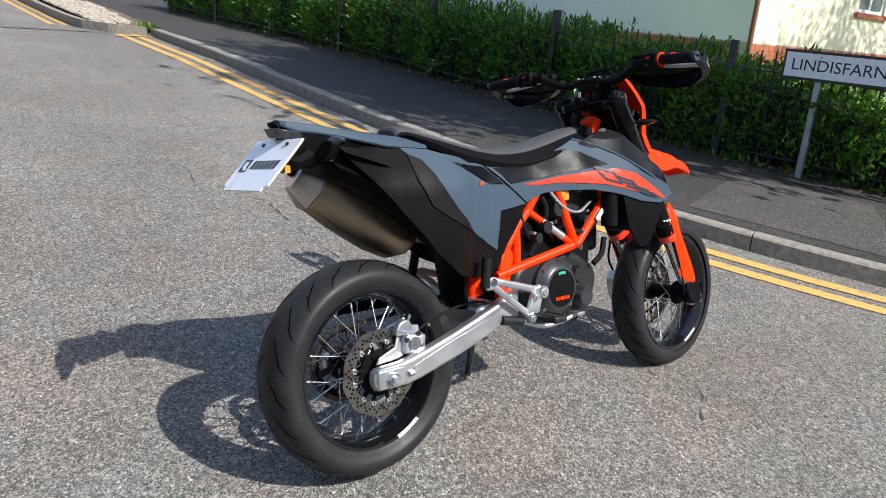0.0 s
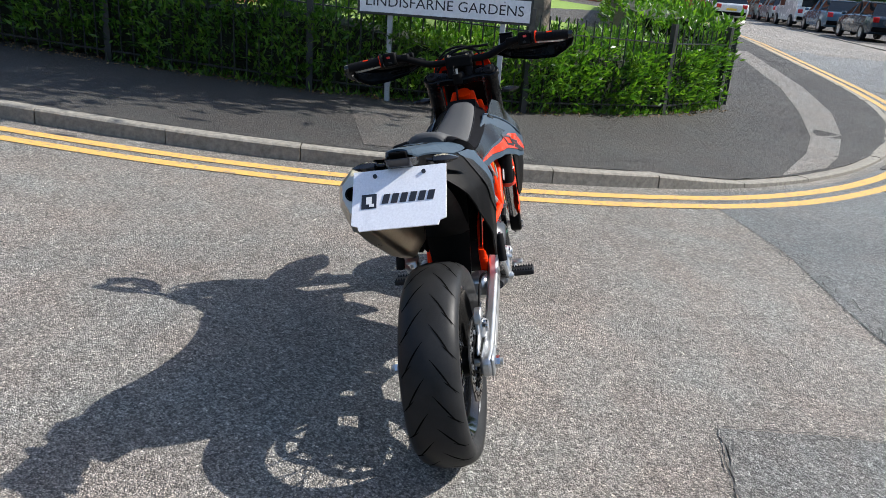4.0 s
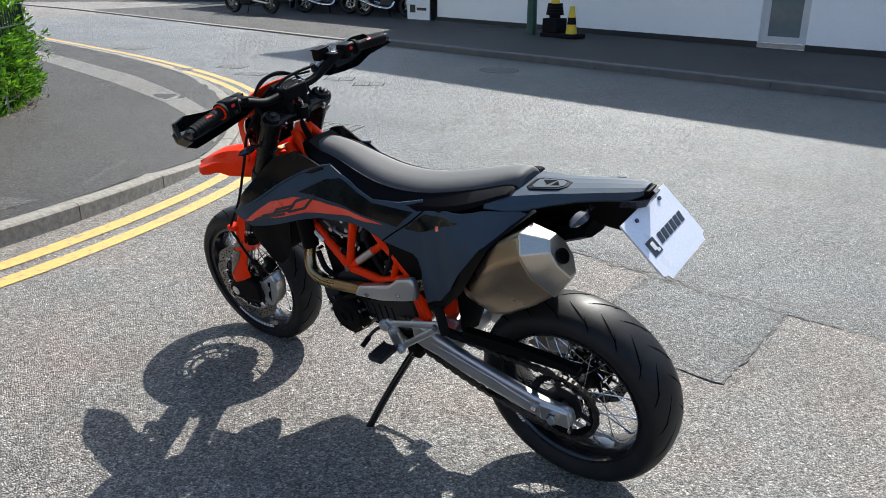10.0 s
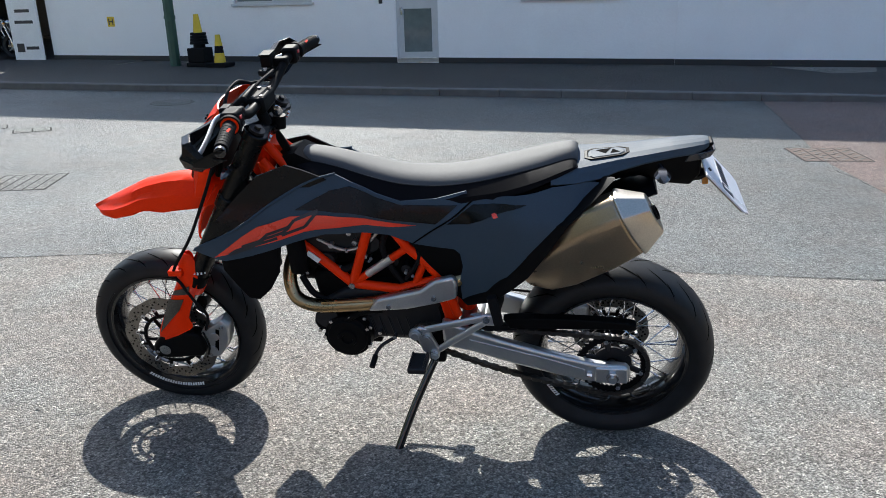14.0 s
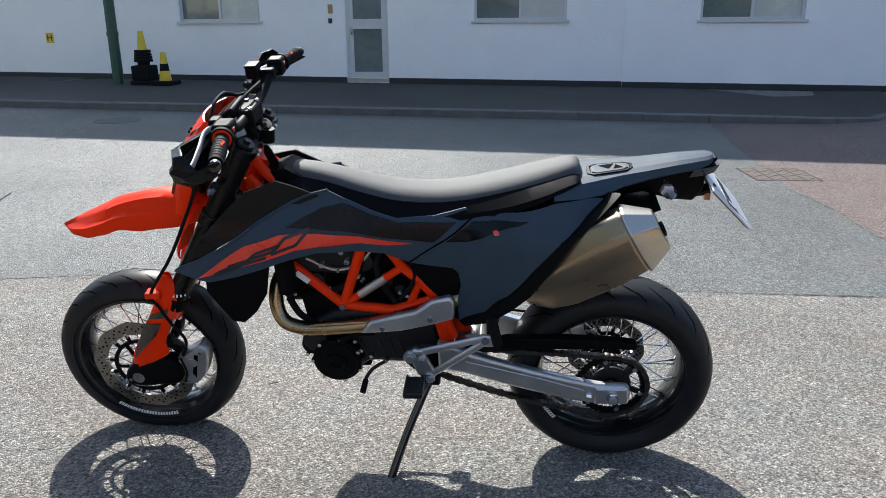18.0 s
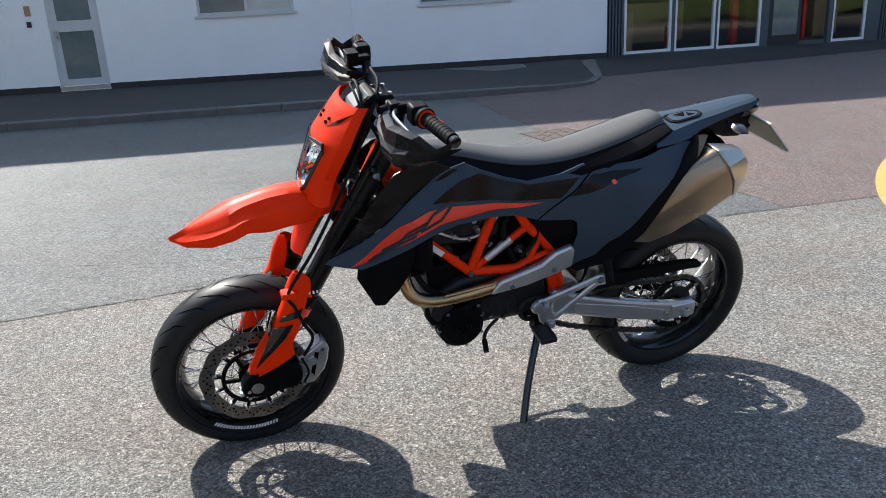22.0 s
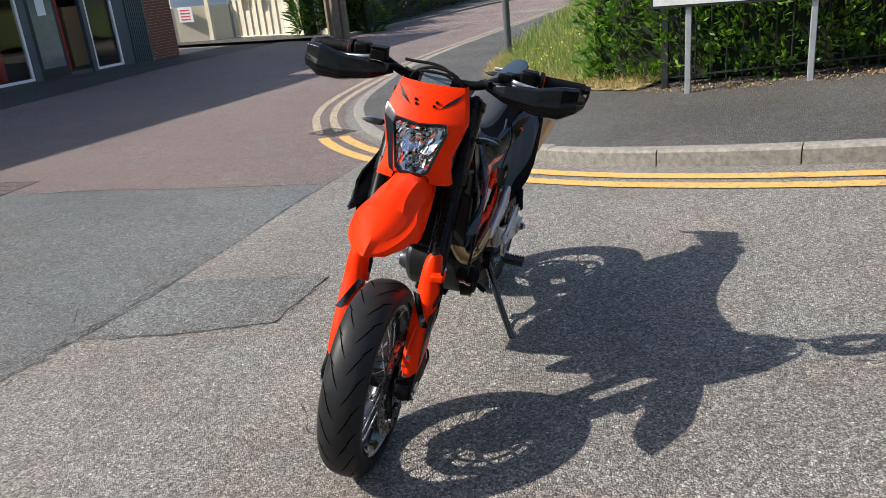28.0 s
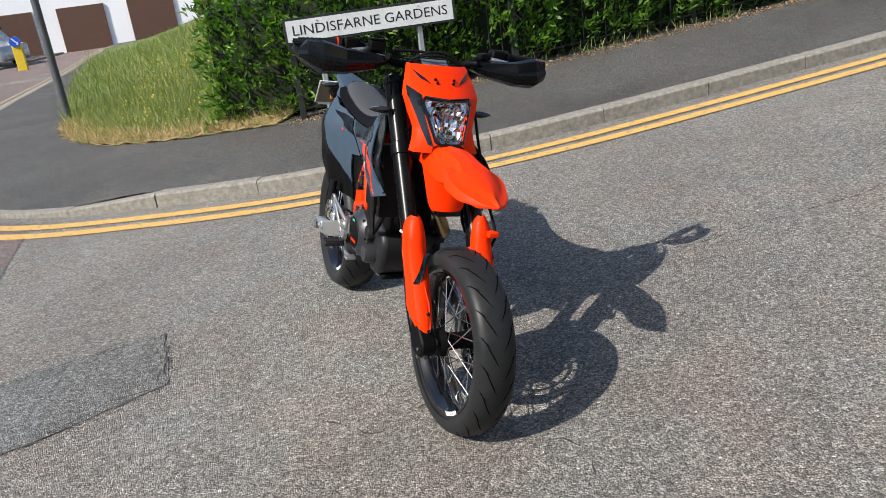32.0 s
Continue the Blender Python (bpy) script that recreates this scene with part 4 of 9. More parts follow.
lathe(bm, [(0.02, 0.075), (0.055, 0.075), (0.058, 0.086), (0.02, 0.086)], 28, None, True)
part("sprocket_carrier", bm, M_ALU_DARK, rear)
for k in range(6):
    a = 6.28318 * k / 6 + 0.3
    part("bolt", rod((0.088 * math.cos(a), 0.088, 0.088 * math.sin(a)), (0.088 * math.cos(a), 0.101, 0.088 * math.sin(a)), 0.0075, 8), M_CHROME, spr)

C0, R0, C1, R1 = Vector((0, 0.0905, 0)), 0.106, Vector((0.555, 0.0905, 0.102)), 0.042
ax = (C1 - C0).normalized()
up = Vector((-ax.z, 0, ax.x))
lean = math.asin((R0 - R1) / (C1 - C0).length)
path = []
for k in range(25):
    a = math.pi / 2 - lean + (math.pi + 2 * lean) * k / 24
    path.append(C0 + R0 * (ax * math.cos(a) + up * math.sin(a)))
for k in range(13):
    a = -math.pi / 2 - lean + (math.pi + 2 * lean) * k / 12 - 0
    path.append(C1 + R1 * (ax * math.cos(-a - math.pi) * -1 + up * math.sin(a)))
dense = []
for a, b in zip(path, path[1:] + path[:1]):
    n = max(1, int((b - a).length / 0.004))
    dense += [a + (b - a) * i / n for i in range(n)]
for q in dense:
    # the lower run sags
    if 0.02 < q.x < 0.53 and q.z < 0.19 * q.x:
        q.z -= 0.020 * math.sin(math.pi * q.x / 0.55)
chain = bmesh.new()
last, count = None, 0
for i, q in enumerate(dense):
    if last is None or (q - last).length >= 0.0158:
        nxt = dense[(i + 4) % len(dense)]
        d = (nxt - q).normalized()
        u = Vector((-d.z, 0, d.x))
        wy = 0.0088 if count % 2 else 0.0055
        c = q + d * 0.008
        pts = []
        for sy in (-wy, wy):
            for e, hgt in ((-0.0115, 0.004), (-0.006, 0.0068), (0.006, 0.0068), (0.0115, 0.004), (0.0115, -0.004), (0.006, -0.0068), (-0.006, -0.0068), (-0.0115, -0.004)):
                pts.append(c + d * e + u * hgt + Vector((0, sy, 0)))
        add(chain, pts, [tuple(range(8)), tuple(range(15, 7, -1))] + [(k, (k + 1) % 8, (k + 1) % 8 + 8, k + 8) for k in range(8)])
        last, count = q, count + 1
part("drive_chain", chain, M_CHAIN, BIKE, "oily black drive chain")["kind"] = "stuff"

# ---- swingarm and rear brake ----
arm = [(0.50, 0.180), (0.40, 0.138), (0.22, 0.080), (0.07, 0.040), (0.02, 0.033), (-0.035, 0.030), (-0.050, 0.015), (-0.050, -0.015), (-0.035, -0.030), (0.06, -0.032), (0.16, -0.010), (0.29, 0.026), (0.42, 0.070), (0.50, 0.095)]
for s, lab in ((1, "left_arm"), (-1, "right_arm")):
    y0, y1 = (0.104, 0.134) if s > 0 else (-0.140, -0.106)
    a = part("swingarm_arm", plate(curve2(arm, 2, True), y0, y1), M_ALU, BIKE, "silver cast aluminium swingarm", bevel=0.011, segments=3)
    out = y1 if s > 0 else y0
    part("rib", plate([(0.42, 0.118), (0.2, 0.058), (0.08, 0.018), (0.08, -0.010), (0.2, 0.018), (0.42, 0.088)], out - 0.001, out + s * 0.0025), M_ALU, a, bevel=0.002)
    part("axle_block", boxed((-0.045, out - 0.004, -0.028), (0.05, out + s * 0.007, 0.028)) if s > 0 else boxed((-0.045, out - 0.007, -0.028), (0.05, out + 0.004, 0.028)), M_ALU, a, bevel=0.008)
    part("axle_nut", rod((0, out, 0), (0, out + s * 0.022, 0), 0.0185, 6), M_CHROME, a)
    part("axle_end", rod((0, out + s * 0.02, 0), (0, out + s * 0.030, 0), 0.011, 14), M_ALU, a)
    part("adjuster", rod((0.06, out + s * 0.004, 0.0), (0.075, out + s * 0.004, 0.002), 0.008, 6), M_CHROME, a)
part("swingarm_bridge", boxed((0.36, -0.108, 0.06), (0.46, 0.106, 0.14)), M_ALU, BIKE, bevel=0.02)
part("axle", rod((0, -0.11, 0), (0, 0.11, 0), 0.012, 14), M_ALU, BIKE)
cal = part("rear_caliper", boxed((0.055, -0.118, 0.055), (0.135, -0.070, 0.115), pose(0, 0, 0, 0, 8, 0)), M_ALU, BIKE, "silver rear brake caliper", bevel=0.012)
part("piston_cap", rod((0.10, -0.116, 0.075), (0.10, -0.126, 0.075), 0.018, 18), M_CHROME, cal)
part("bracket", plate([(-0.02, 0.03), (0.05, 0.035), (0.13, 0.06), (0.13, 0.12), (0.06, 0.13), (0.045, 0.07), (-0.01, 0.05)], -0.104, -0.096), M_ALU, cal, bevel=0.003)
part("caliper_lug", plate(curve2([(0.045, 0.10), (0.055, 0.135), (0.085, 0.142), (0.10, 0.12), (0.08, 0.10)], 3, True), -0.114, -0.090), M_ALU, cal, bevel=0.004)
part("pad_pin", rod((0.05, -0.112, 0.118), (0.14, -0.112, 0.09), 0.0045, 8), M_CHROME, cal)
part("bleed_screw", rod((0.088, -0.108, 0.135), (0.094, -0.112, 0.156), 0.004, 8), M_CHROME, cal)
for p in ((0.075, 0.088), (0.118, 0.10)):
    part("caliper_recess", rod((p[0], -0.117, p[1]), (p[0], -0.1195, p[1]), 0.008, 12), M_ALU_DARK, cal)
for p in ((0.07, 0.10), (0.125, 0.065)):
    part("bolt", rod((p[0], -0.115, p[1]), (p[0], -0.124, p[1]), 0.006, 6), M_CHROME, cal)
part("brake_hose", tubed([(0.12, -0.10, 0.10), (0.2, -0.095, 0.13), (0.33, -0.09, 0.15), (0.42, -0.1, 0.14)], 0.004, 8, 6), M_RUBBER, BIKE)
part("chain_guard", plate(curve2([(0.32, 0.172), (0.22, 0.178), (0.05, 0.174), (-0.05, 0.164), (-0.065, 0.152), (-0.055, 0.142), (0.0, 0.144), (0.15, 0.142), (0.30, 0.140)], 3, True), 0.078, 0.108), M_BLACK, BIKE, "black plastic chain guard", bevel=0.006)
part("chain_slider", plate([(0.42, 0.15), (0.30, 0.145), (0.28, 0.13), (0.42, 0.12)], 0.08, 0.102), M_RUBBER, BIKE, bevel=0.003)

# ---- frame ----
def frame_y(x, z):
    return lerp([(0.40, 0.090), (0.56, 0.094), (0.66, 0.106), (0.75, 0.116), (0.9, 0.115), (1.02, 0.05)], x)


NODES = {"a": (0.93, 0.44), "b": (0.765, 0.288), "c": (0.69, 0.49), "d": (0.585, 0.415), "e": (0.63, 0.49), "f": (0.495, 0.31), "g": (0.575, 0.288), "h": (0.54, 0.37), "k": (1.0, 0.66), "l": (0.455, 0.18), "m": (0.62, 0.275), "n": (0.86, 0.52)}
for s in (1, -1):
    for p, q in (("a", "b"), ("c", "b"), ("b", "d"), ("e", "d"), ("d", "h"), ("h", "f"), ("h", "g"), ("b", "m"), ("m", "g"), ("g", "f"), ("f", "l"), ("k", "a"), ("c", "n"), ("n", "a"), ("e", "c"), ("k", "n")):
        if s < 0 and p + q in ("bm", "mg", "gf", "hg"):
            continue
        A, B = NODES[p], NODES[q]
        part("frame_tube", rod((A[0], s * frame_y(*A) + middle(A[0]), A[1]), (B[0], s * frame_y(*B) + middle(B[0]), B[1]), 0.0145 if p + q not in ("bd", "hg") else 0.0115, 12), M_FRAME, BIKE, "orange steel lattice frame tube")
    if s < 0:
        for A, B in (((0.752, 0.292), (0.452, 0.222)), ((0.535, 0.365), (0.535, 0.245)), ((0.452, 0.222), (0.47, 0.12))):
            part("frame_tube", rod((A[0], middle(A[0]) - frame_y(*A), A[1]), (B[0], middle(B[0]) - frame_y(*B), B[1]), 0.0145, 12), M_FRAME, BIKE, "orange steel lattice frame tube")
    A, B = NODES["b"], NODES["d"]
    v = [Vector((n[0], s * frame_y(*n) + middle(n[0]), n[1])) for n in (A, B)]
    part("bare_sleeve", rod(v[0].lerp(v[1], 0.28), v[0].lerp(v[1], 0.72), 0.0135, 12), M_ALU, BIKE, "silver sleeve on the frame tube")
    part("pivot_plate", plate([(0.505, 0.31), (0.465, 0.29), (0.452, 0.20), (0.458, 0.12), (0.488, 0.10), (0.498, 0.18), (0.52, 0.28)], 0.026 + s * 0.078, 0.026 + s * 0.100), M_FRAME, BIKE, bevel=0.008)
    for n in ("a", "b"):
        A = NODES[n]
        part("frame_bolt", rod((A[0], s * (frame_y(*A)), A[1]), (A[0], s * (frame_y(*A) + 0.021), A[1]), 0.010, 10), M_CHROME, BIKE)
    part("frame_label", boxed((-0.022, -0.002, -0.008), (0.022, 0.002, 0.008), Matrix.Translation((0.87, s * (frame_y(0.87, 0) + 0.0145), 0.385)) @ pose(0, 0, 0, 0, -42, 0)), M_WHITE, BIKE)
part("steering_head", rod((1.03, 0, 0.60), (0.972, 0, 0.705), 0.029, 20), M_FRAME, BIKE, "orange steering head tube")
for s in (1, -1):
    part("head_gusset", tubed([(0.985, s * 0.03, 0.70), (0.93, s * 0.05, 0.64), (0.88, s * 0.07, 0.58)], 0.014, 10), M_FRAME, BIKE)

# ---- engine ----
eng = part("engine_case", plate(curve2([(0.885, 0.21), (0.905, 0.155), (0.875, 0.085), (0.83, 0.044), (0.765, 0.036), (0.71, 0.078), (0.62, 0.075), (0.54, 0.085), (0.495, 0.14), (0.52, 0.24), (0.66, 0.27), (0.80, 0.26)], 3, True), -0.105, 0.105), M_ALU_DARK, BIKE, "dark grey engine crankcase", bevel=0.022, segments=3)
cyl = part("cylinder", boxed((0.70, -0.085, 0.24), (0.86, 0.085, 0.40), pose(0, 0, 0, 0, 6, 0)), M_BLACK, BIKE, "black engine cylinder", bevel=0.012)
part("cylinder_head", plate(curve2([(0.90, 0.38), (0.92, 0.45), (0.86, 0.51), (0.74, 0.50), (0.68, 0.43), (0.71, 0.37)], 3, True), -0.088, 0.088), M_ALU_DARK, BIKE, bevel=0.012)
part("valve_cover", boxed((0.74, -0.06, 0.49), (0.86, 0.06, 0.53)), M_BLACK, BIKE, bevel=0.014)
part("throttle_body", rod((0.70, 0, 0.44), (0.58, 0, 0.47), 0.034, 18), M_ALU_DARK, BIKE)
part("airbox", boxed((0.36, -0.05, 0.35), (0.56, 0.10, 0.50)), M_BLACK, BIKE, bevel=0.02)
part("engine_backplate", boxed((0.48, -0.06, 0.24), (0.74, 0.06, 0.50)), M_BLACK, BIKE, bevel=0.02)
part("engine_front_cover", boxed((0.74, -0.05, 0.25), (0.965, 0.05, 0.56)), M_BLACK, BIKE, bevel=0.02)
for s in (1, -1):
    for p in ((0.70, 0.42, 0.03), (0.64, 0.36, 0.02), (0.84, 0.36, 0.025), (0.60, 0.33, 0.016)):
        part("engine_fitting", rod((p[0], s * 0.075, p[1]), (p[0], s * 0.108, p[1]), p[2], 14), M_ALU_DARK, BIKE)
    for k, pts in enumerate((((0.62, 0.09, 0.50), (0.66, 0.105, 0.42), (0.64, 0.10, 0.34), (0.60, 0.09, 0.27)), ((0.72, 0.09, 0.50), (0.70, 0.108, 0.44), (0.72, 0.10, 0.36)), ((0.56, 0.09, 0.46), (0.555, 0.11, 0.38), (0.60, 0.105, 0.31)))):
        part("hose", tubed([(x, s * y * 0.95 + middle(x), z) for x, y, z in pts], 0.0065 if k else 0.009, 8, 5), M_RUBBER, BIKE)
# bright fixings and couplings that show between the frame tubes
fit_r = random.Random(12)
for s in (1, -1):
    for k in range(16):
        x, z = fit_r.uniform(0.58, 0.92), fit_r.uniform(0.30, 0.49)
        if z > 0.30 + 0.9 * (x - 0.55):
            z = 0.30 + 0.5 * (x - 0.55)
        r0 = fit_r.choice((0.005, 0.006, 0.008))
        part("engine_bolt", rod((x, s * 0.085, z), (x, s * 0.108, z), r0, 6), M_CHROME if k % 3 else M_ALU, BIKE)
    for pts, r0, m in ((((0.90, 0.10, 0.42), (0.86, 0.112, 0.36), (0.80, 0.11, 0.33), (0.74, 0.10, 0.35)), 0.011, M_RUBBER), (((0.66, 0.10, 0.47), (0.71, 0.112, 0.42), (0.78, 0.112, 0.40), (0.86, 0.10, 0.43)), 0.005, M_ALU), (((0.93, 0.10, 0.30), (0.90, 0.112, 0.25), (0.86, 0.11, 0.22)), 0.010, M_RUBBER)):
        part("hose", tubed([(x, s * y, z) for x, y, z in pts], r0, 8, 5), m, BIKE)
    part("hose_clamp", rod((0.812, s * 0.108, 0.332), (0.800, s * 0.108, 0.330), 0.0125, 12), M_ALU, BIKE)
    part("coil", boxed((0.70, s * 0.10 - 0.012, 0.44), (0.74, s * 0.10 + 0.012, 0.475)), M_AMBER if s < 0 else M_ALU_DARK, BIKE, bevel=0.004)
# right cover
rc0 = part("clutch_cover", turned([(0.0, -0.148), (0.066, -0.148), (0.073, -0.145), (0.088, -0.128), (0.096, -0.12), (0.098, -0.09)], 40, pose(0.672, 0, 0.160)), M_COVER, BIKE, "dark round clutch cover on the engine")
part("cover_disc", turned([(0.0, -0.1495), (0.060, -0.1495), (0.063, -0.146)], 36, pose(0.672, 0, 0.160)), M_BLACK, rc0)
bm = bmesh.new()
for k in range(6):
    a0, a1 = 1.25 + 0.11 * k, 1.36 + 0.11 * k
    add(bm, [(0.672 + r * math.cos(a), -0.1502, 0.160 + r * math.sin(a)) for r, a in ((0.046, a0), (0.046, a1), (0.055, a1), (0.055, a0))], [(0, 1, 2, 3)])
part("teal_mark", bm, M_TEAL, rc0, "teal printed arc")
bm = bmesh.new()
for k in range(6):
    x = 0.642 + 0.011 * k
    box(bm, (x, -0.1508, 0.123), (x + 0.008, -0.1495, 0.134))
part("orange_mark", bm, M_FRAME, rc0, "orange printed marks")
for k in range(8):
    a = 6.28318 * k / 8
    part("cover_bolt", rod((0.672 + 0.088 * math.cos(a), -0.118, 0.160 + 0.088 * math.sin(a)), (0.672 + 0.088 * math.cos(a), -0.132, 0.160 + 0.088 * math.sin(a)), 0.006, 6), M_CHROME, rc0)
part("water_pump", turned([(0.0, -0.145), (0.03, -0.145), (0.036, -0.13), (0.038, -0.09)], 24, pose(0.80, 0, 0.115)), M_COVER, BIKE)
part("oil_filter_cover", turned([(0.0, -0.13), (0.026, -0.13), (0.03, -0.12), (0.03, -0.09)], 24, pose(0.785, 0, 0.19)), M_ALU_DARK, BIKE)
# left cover
lc0 = part("ignition_cover", turned([(0.0, 0.141), (0.016, 0.141), (0.018, 0.146), (0.028, 0.146), (0.031, 0.140), (0.060, 0.140), (0.064, 0.134), (0.072, 0.132), (0.078, 0.10)], 40, pose(0.80, 0, 0.106)), M_BLACK, BIKE, "dark round ignition cover on the engine")
for k in range(7):
    a = 6.28318 * k / 7
    part("cover_bolt", rod((0.80 + 0.073 * math.cos(a), 0.12, 0.106 + 0.073 * math.sin(a)), (0.80 + 0.073 * math.cos(a), 0.137, 0.106 + 0.073 * math.sin(a)), 0.006, 6), M_CHROME, lc0)
part("front_sprocket_cover", plate(curve2([(0.60, 0.20), (0.52, 0.215), (0.465, 0.17), (0.47, 0.10), (0.54, 0.07), (0.62, 0.11)], 3, True), 0.10, 0.118), M_BLACK, BIKE, bevel=0.006)
part("cover_bridge", tubed([(0.80, 0.128, 0.165), (0.74, 0.13, 0.20), (0.68, 0.128, 0.205)], 0.010, 10, 3), M_BLACK, BIKE)
for x, z in ((0.858, 0.192), (0.742, 0.168), (0.728, 0.135), (0.70, 0.115), (0.655, 0.10), (0.89, 0.12)):
    part("case_bolt", rod((x, 0.10, z), (x, 0.124, z), 0.0065, 6), M_CHROME, eng)
for k in range(5):
    part("case_rib", tubed([(0.60 + 0.028 * k, 0.106, 0.095), (0.615 + 0.028 * k, 0.106, 0.165)], 0.003, 6), M_ALU_DARK, eng)
part("front_case_cover", turned([(0.0, 0.122), (0.026, 0.122), (0.032, 0.116), (0.036, 0.09)], 24, pose(0.872, 0, 0.150)), M_BLACK, BIKE, "small dark cover at the front of the engine")
part("shock_reservoir", rod((0.405, -0.05, 0.118), (0.405, 0.07, 0.118), 0.037, 20), M_ALU, BIKE, "bright alloy shock linkage")
part("starter", rod((0.86, 0.05, 0.17), (0.86, 0.125, 0.17), 0.036, 20), M_ALU_DARK, BIKE)
part("sump_guard", boxed((0.72, -0.06, 0.022), (0.84, 0.06, 0.045)), M_BLACK, BIKE, bevel=0.008)

# ---- exhaust ----
part("header_pipe", tubed([(0.87, 0.03, 0.40), (0.94, 0.055, 0.375), (0.968, 0.095, 0.31), (0.95, 0.128, 0.245), (0.89, 0.142, 0.222), (0.80, 0.147, 0.226), (0.68, 0.147, 0.242), (0.56, 0.142, 0.275), (0.46, 0.13, 0.305), (0.38, 0.105, 0.33), (0.25, 0.115, 0.36)], 0.021, 16, 5), M_HEADER, BIKE, "heat-tinted steel exhaust pipe")
for k in range(3):
    part("pipe_rib", tubed([(0.86, 0.158, 0.214 + 0.014 * k), (0.70, 0.158, 0.226 + 0.014 * k)], 0.0062, 8), M_HEADER, BIKE)
hs = part("heat_shield", plate([(0.715, 0.222), (0.686, 0.266), (0.552, 0.300), (0.508, 0.334), (0.452, 0.348), (0.440, 0.328), (0.446, 0.274), (0.498, 0.257), (0.597, 0.233)], 0.150, 0.176), M_ALU, BIKE, "silver exhaust heat shield", bevel=0.009, segments=3)
for p in ((0.649, 0.245), (0.512, 0.277)):
    part("bolt", rod((p[0], 0.174, p[1]), (p[0], 0.182, p[1]), 0.0075, 10), M_CHROME, hs)
AXIS, UPV = Vector((0.88, -0.06, -0.47)).normalized(), Vector((0.47, 0, 0.88)).normalized()


def hexed(c, hw, hh):
    return [Vector(c) + Vector((0, y * hw, 0)) + UPV * (z * hh) for y, z in ((0.42, 1.0), (1.0, 0.52), (1.0, -0.15), (0.42, -1.0), (-0.42, -1.0), (-1.0, -0.35), (-1.0, 0.42), (-0.55, 1.0))]


muf = part("muffler", rings(bmesh.new(), [hexed((-0.028, 0.194, 0.538), 0.061, 0.089), hexed((0.048, 0.178, 0.486), 0.063, 0.098), hexed((0.148, 0.150, 0.405), 0.060, 0.090), hexed((0.208, 0.134, 0.366), 0.055, 0.080), hexed((0.262, 0.124, 0.345), 0.040, 0.050)]), M_MUFF, BIKE, "brushed beige-steel silencer", bevel=0.012, segments=3)
cap = part("muffler_cap", rings(bmesh.new(), [hexed((-0.088, 0.196, 0.566), 0.036, 0.053), hexed((-0.082, 0.195, 0.562), 0.039, 0.058), hexed((-0.030, 0.194, 0.539), 0.063, 0.091), hexed((-0.024, 0.193, 0.535), 0.063, 0.091)]), M_MUFF_CAP, muf, "satin steel end cap", bevel=0.007, segments=3)
tip = Matrix.Translation((-0.090, 0.201, 0.569)) @ (-AXIS).to_track_quat("Y", "Z").to_matrix().to_4x4()
part("outlet", turned([(0.015, -0.01), (0.019, -0.01), (0.0195, 0.004), (0.015, 0.004)], 24, tip, True), M_BLACK, cap)
part("outlet_bore", turned([(0.0, 0.0012), (0.0152, 0.0012), (0.0152, -0.005)], 24, tip), M_GROOVE, cap)
part("muffler_strap", tubed([(0.215, 0.05, 0.40), (0.205, 0.10, 0.425), (0.18, 0.2, 0.41)], 0.005, 8, 4), M_BLACK, BIKE)

# ---- forks, triple clamps, front brake ----
BEFORE = set(BIKE.children)


def fork_x(z):
    return 1.456 - 0.62 * z


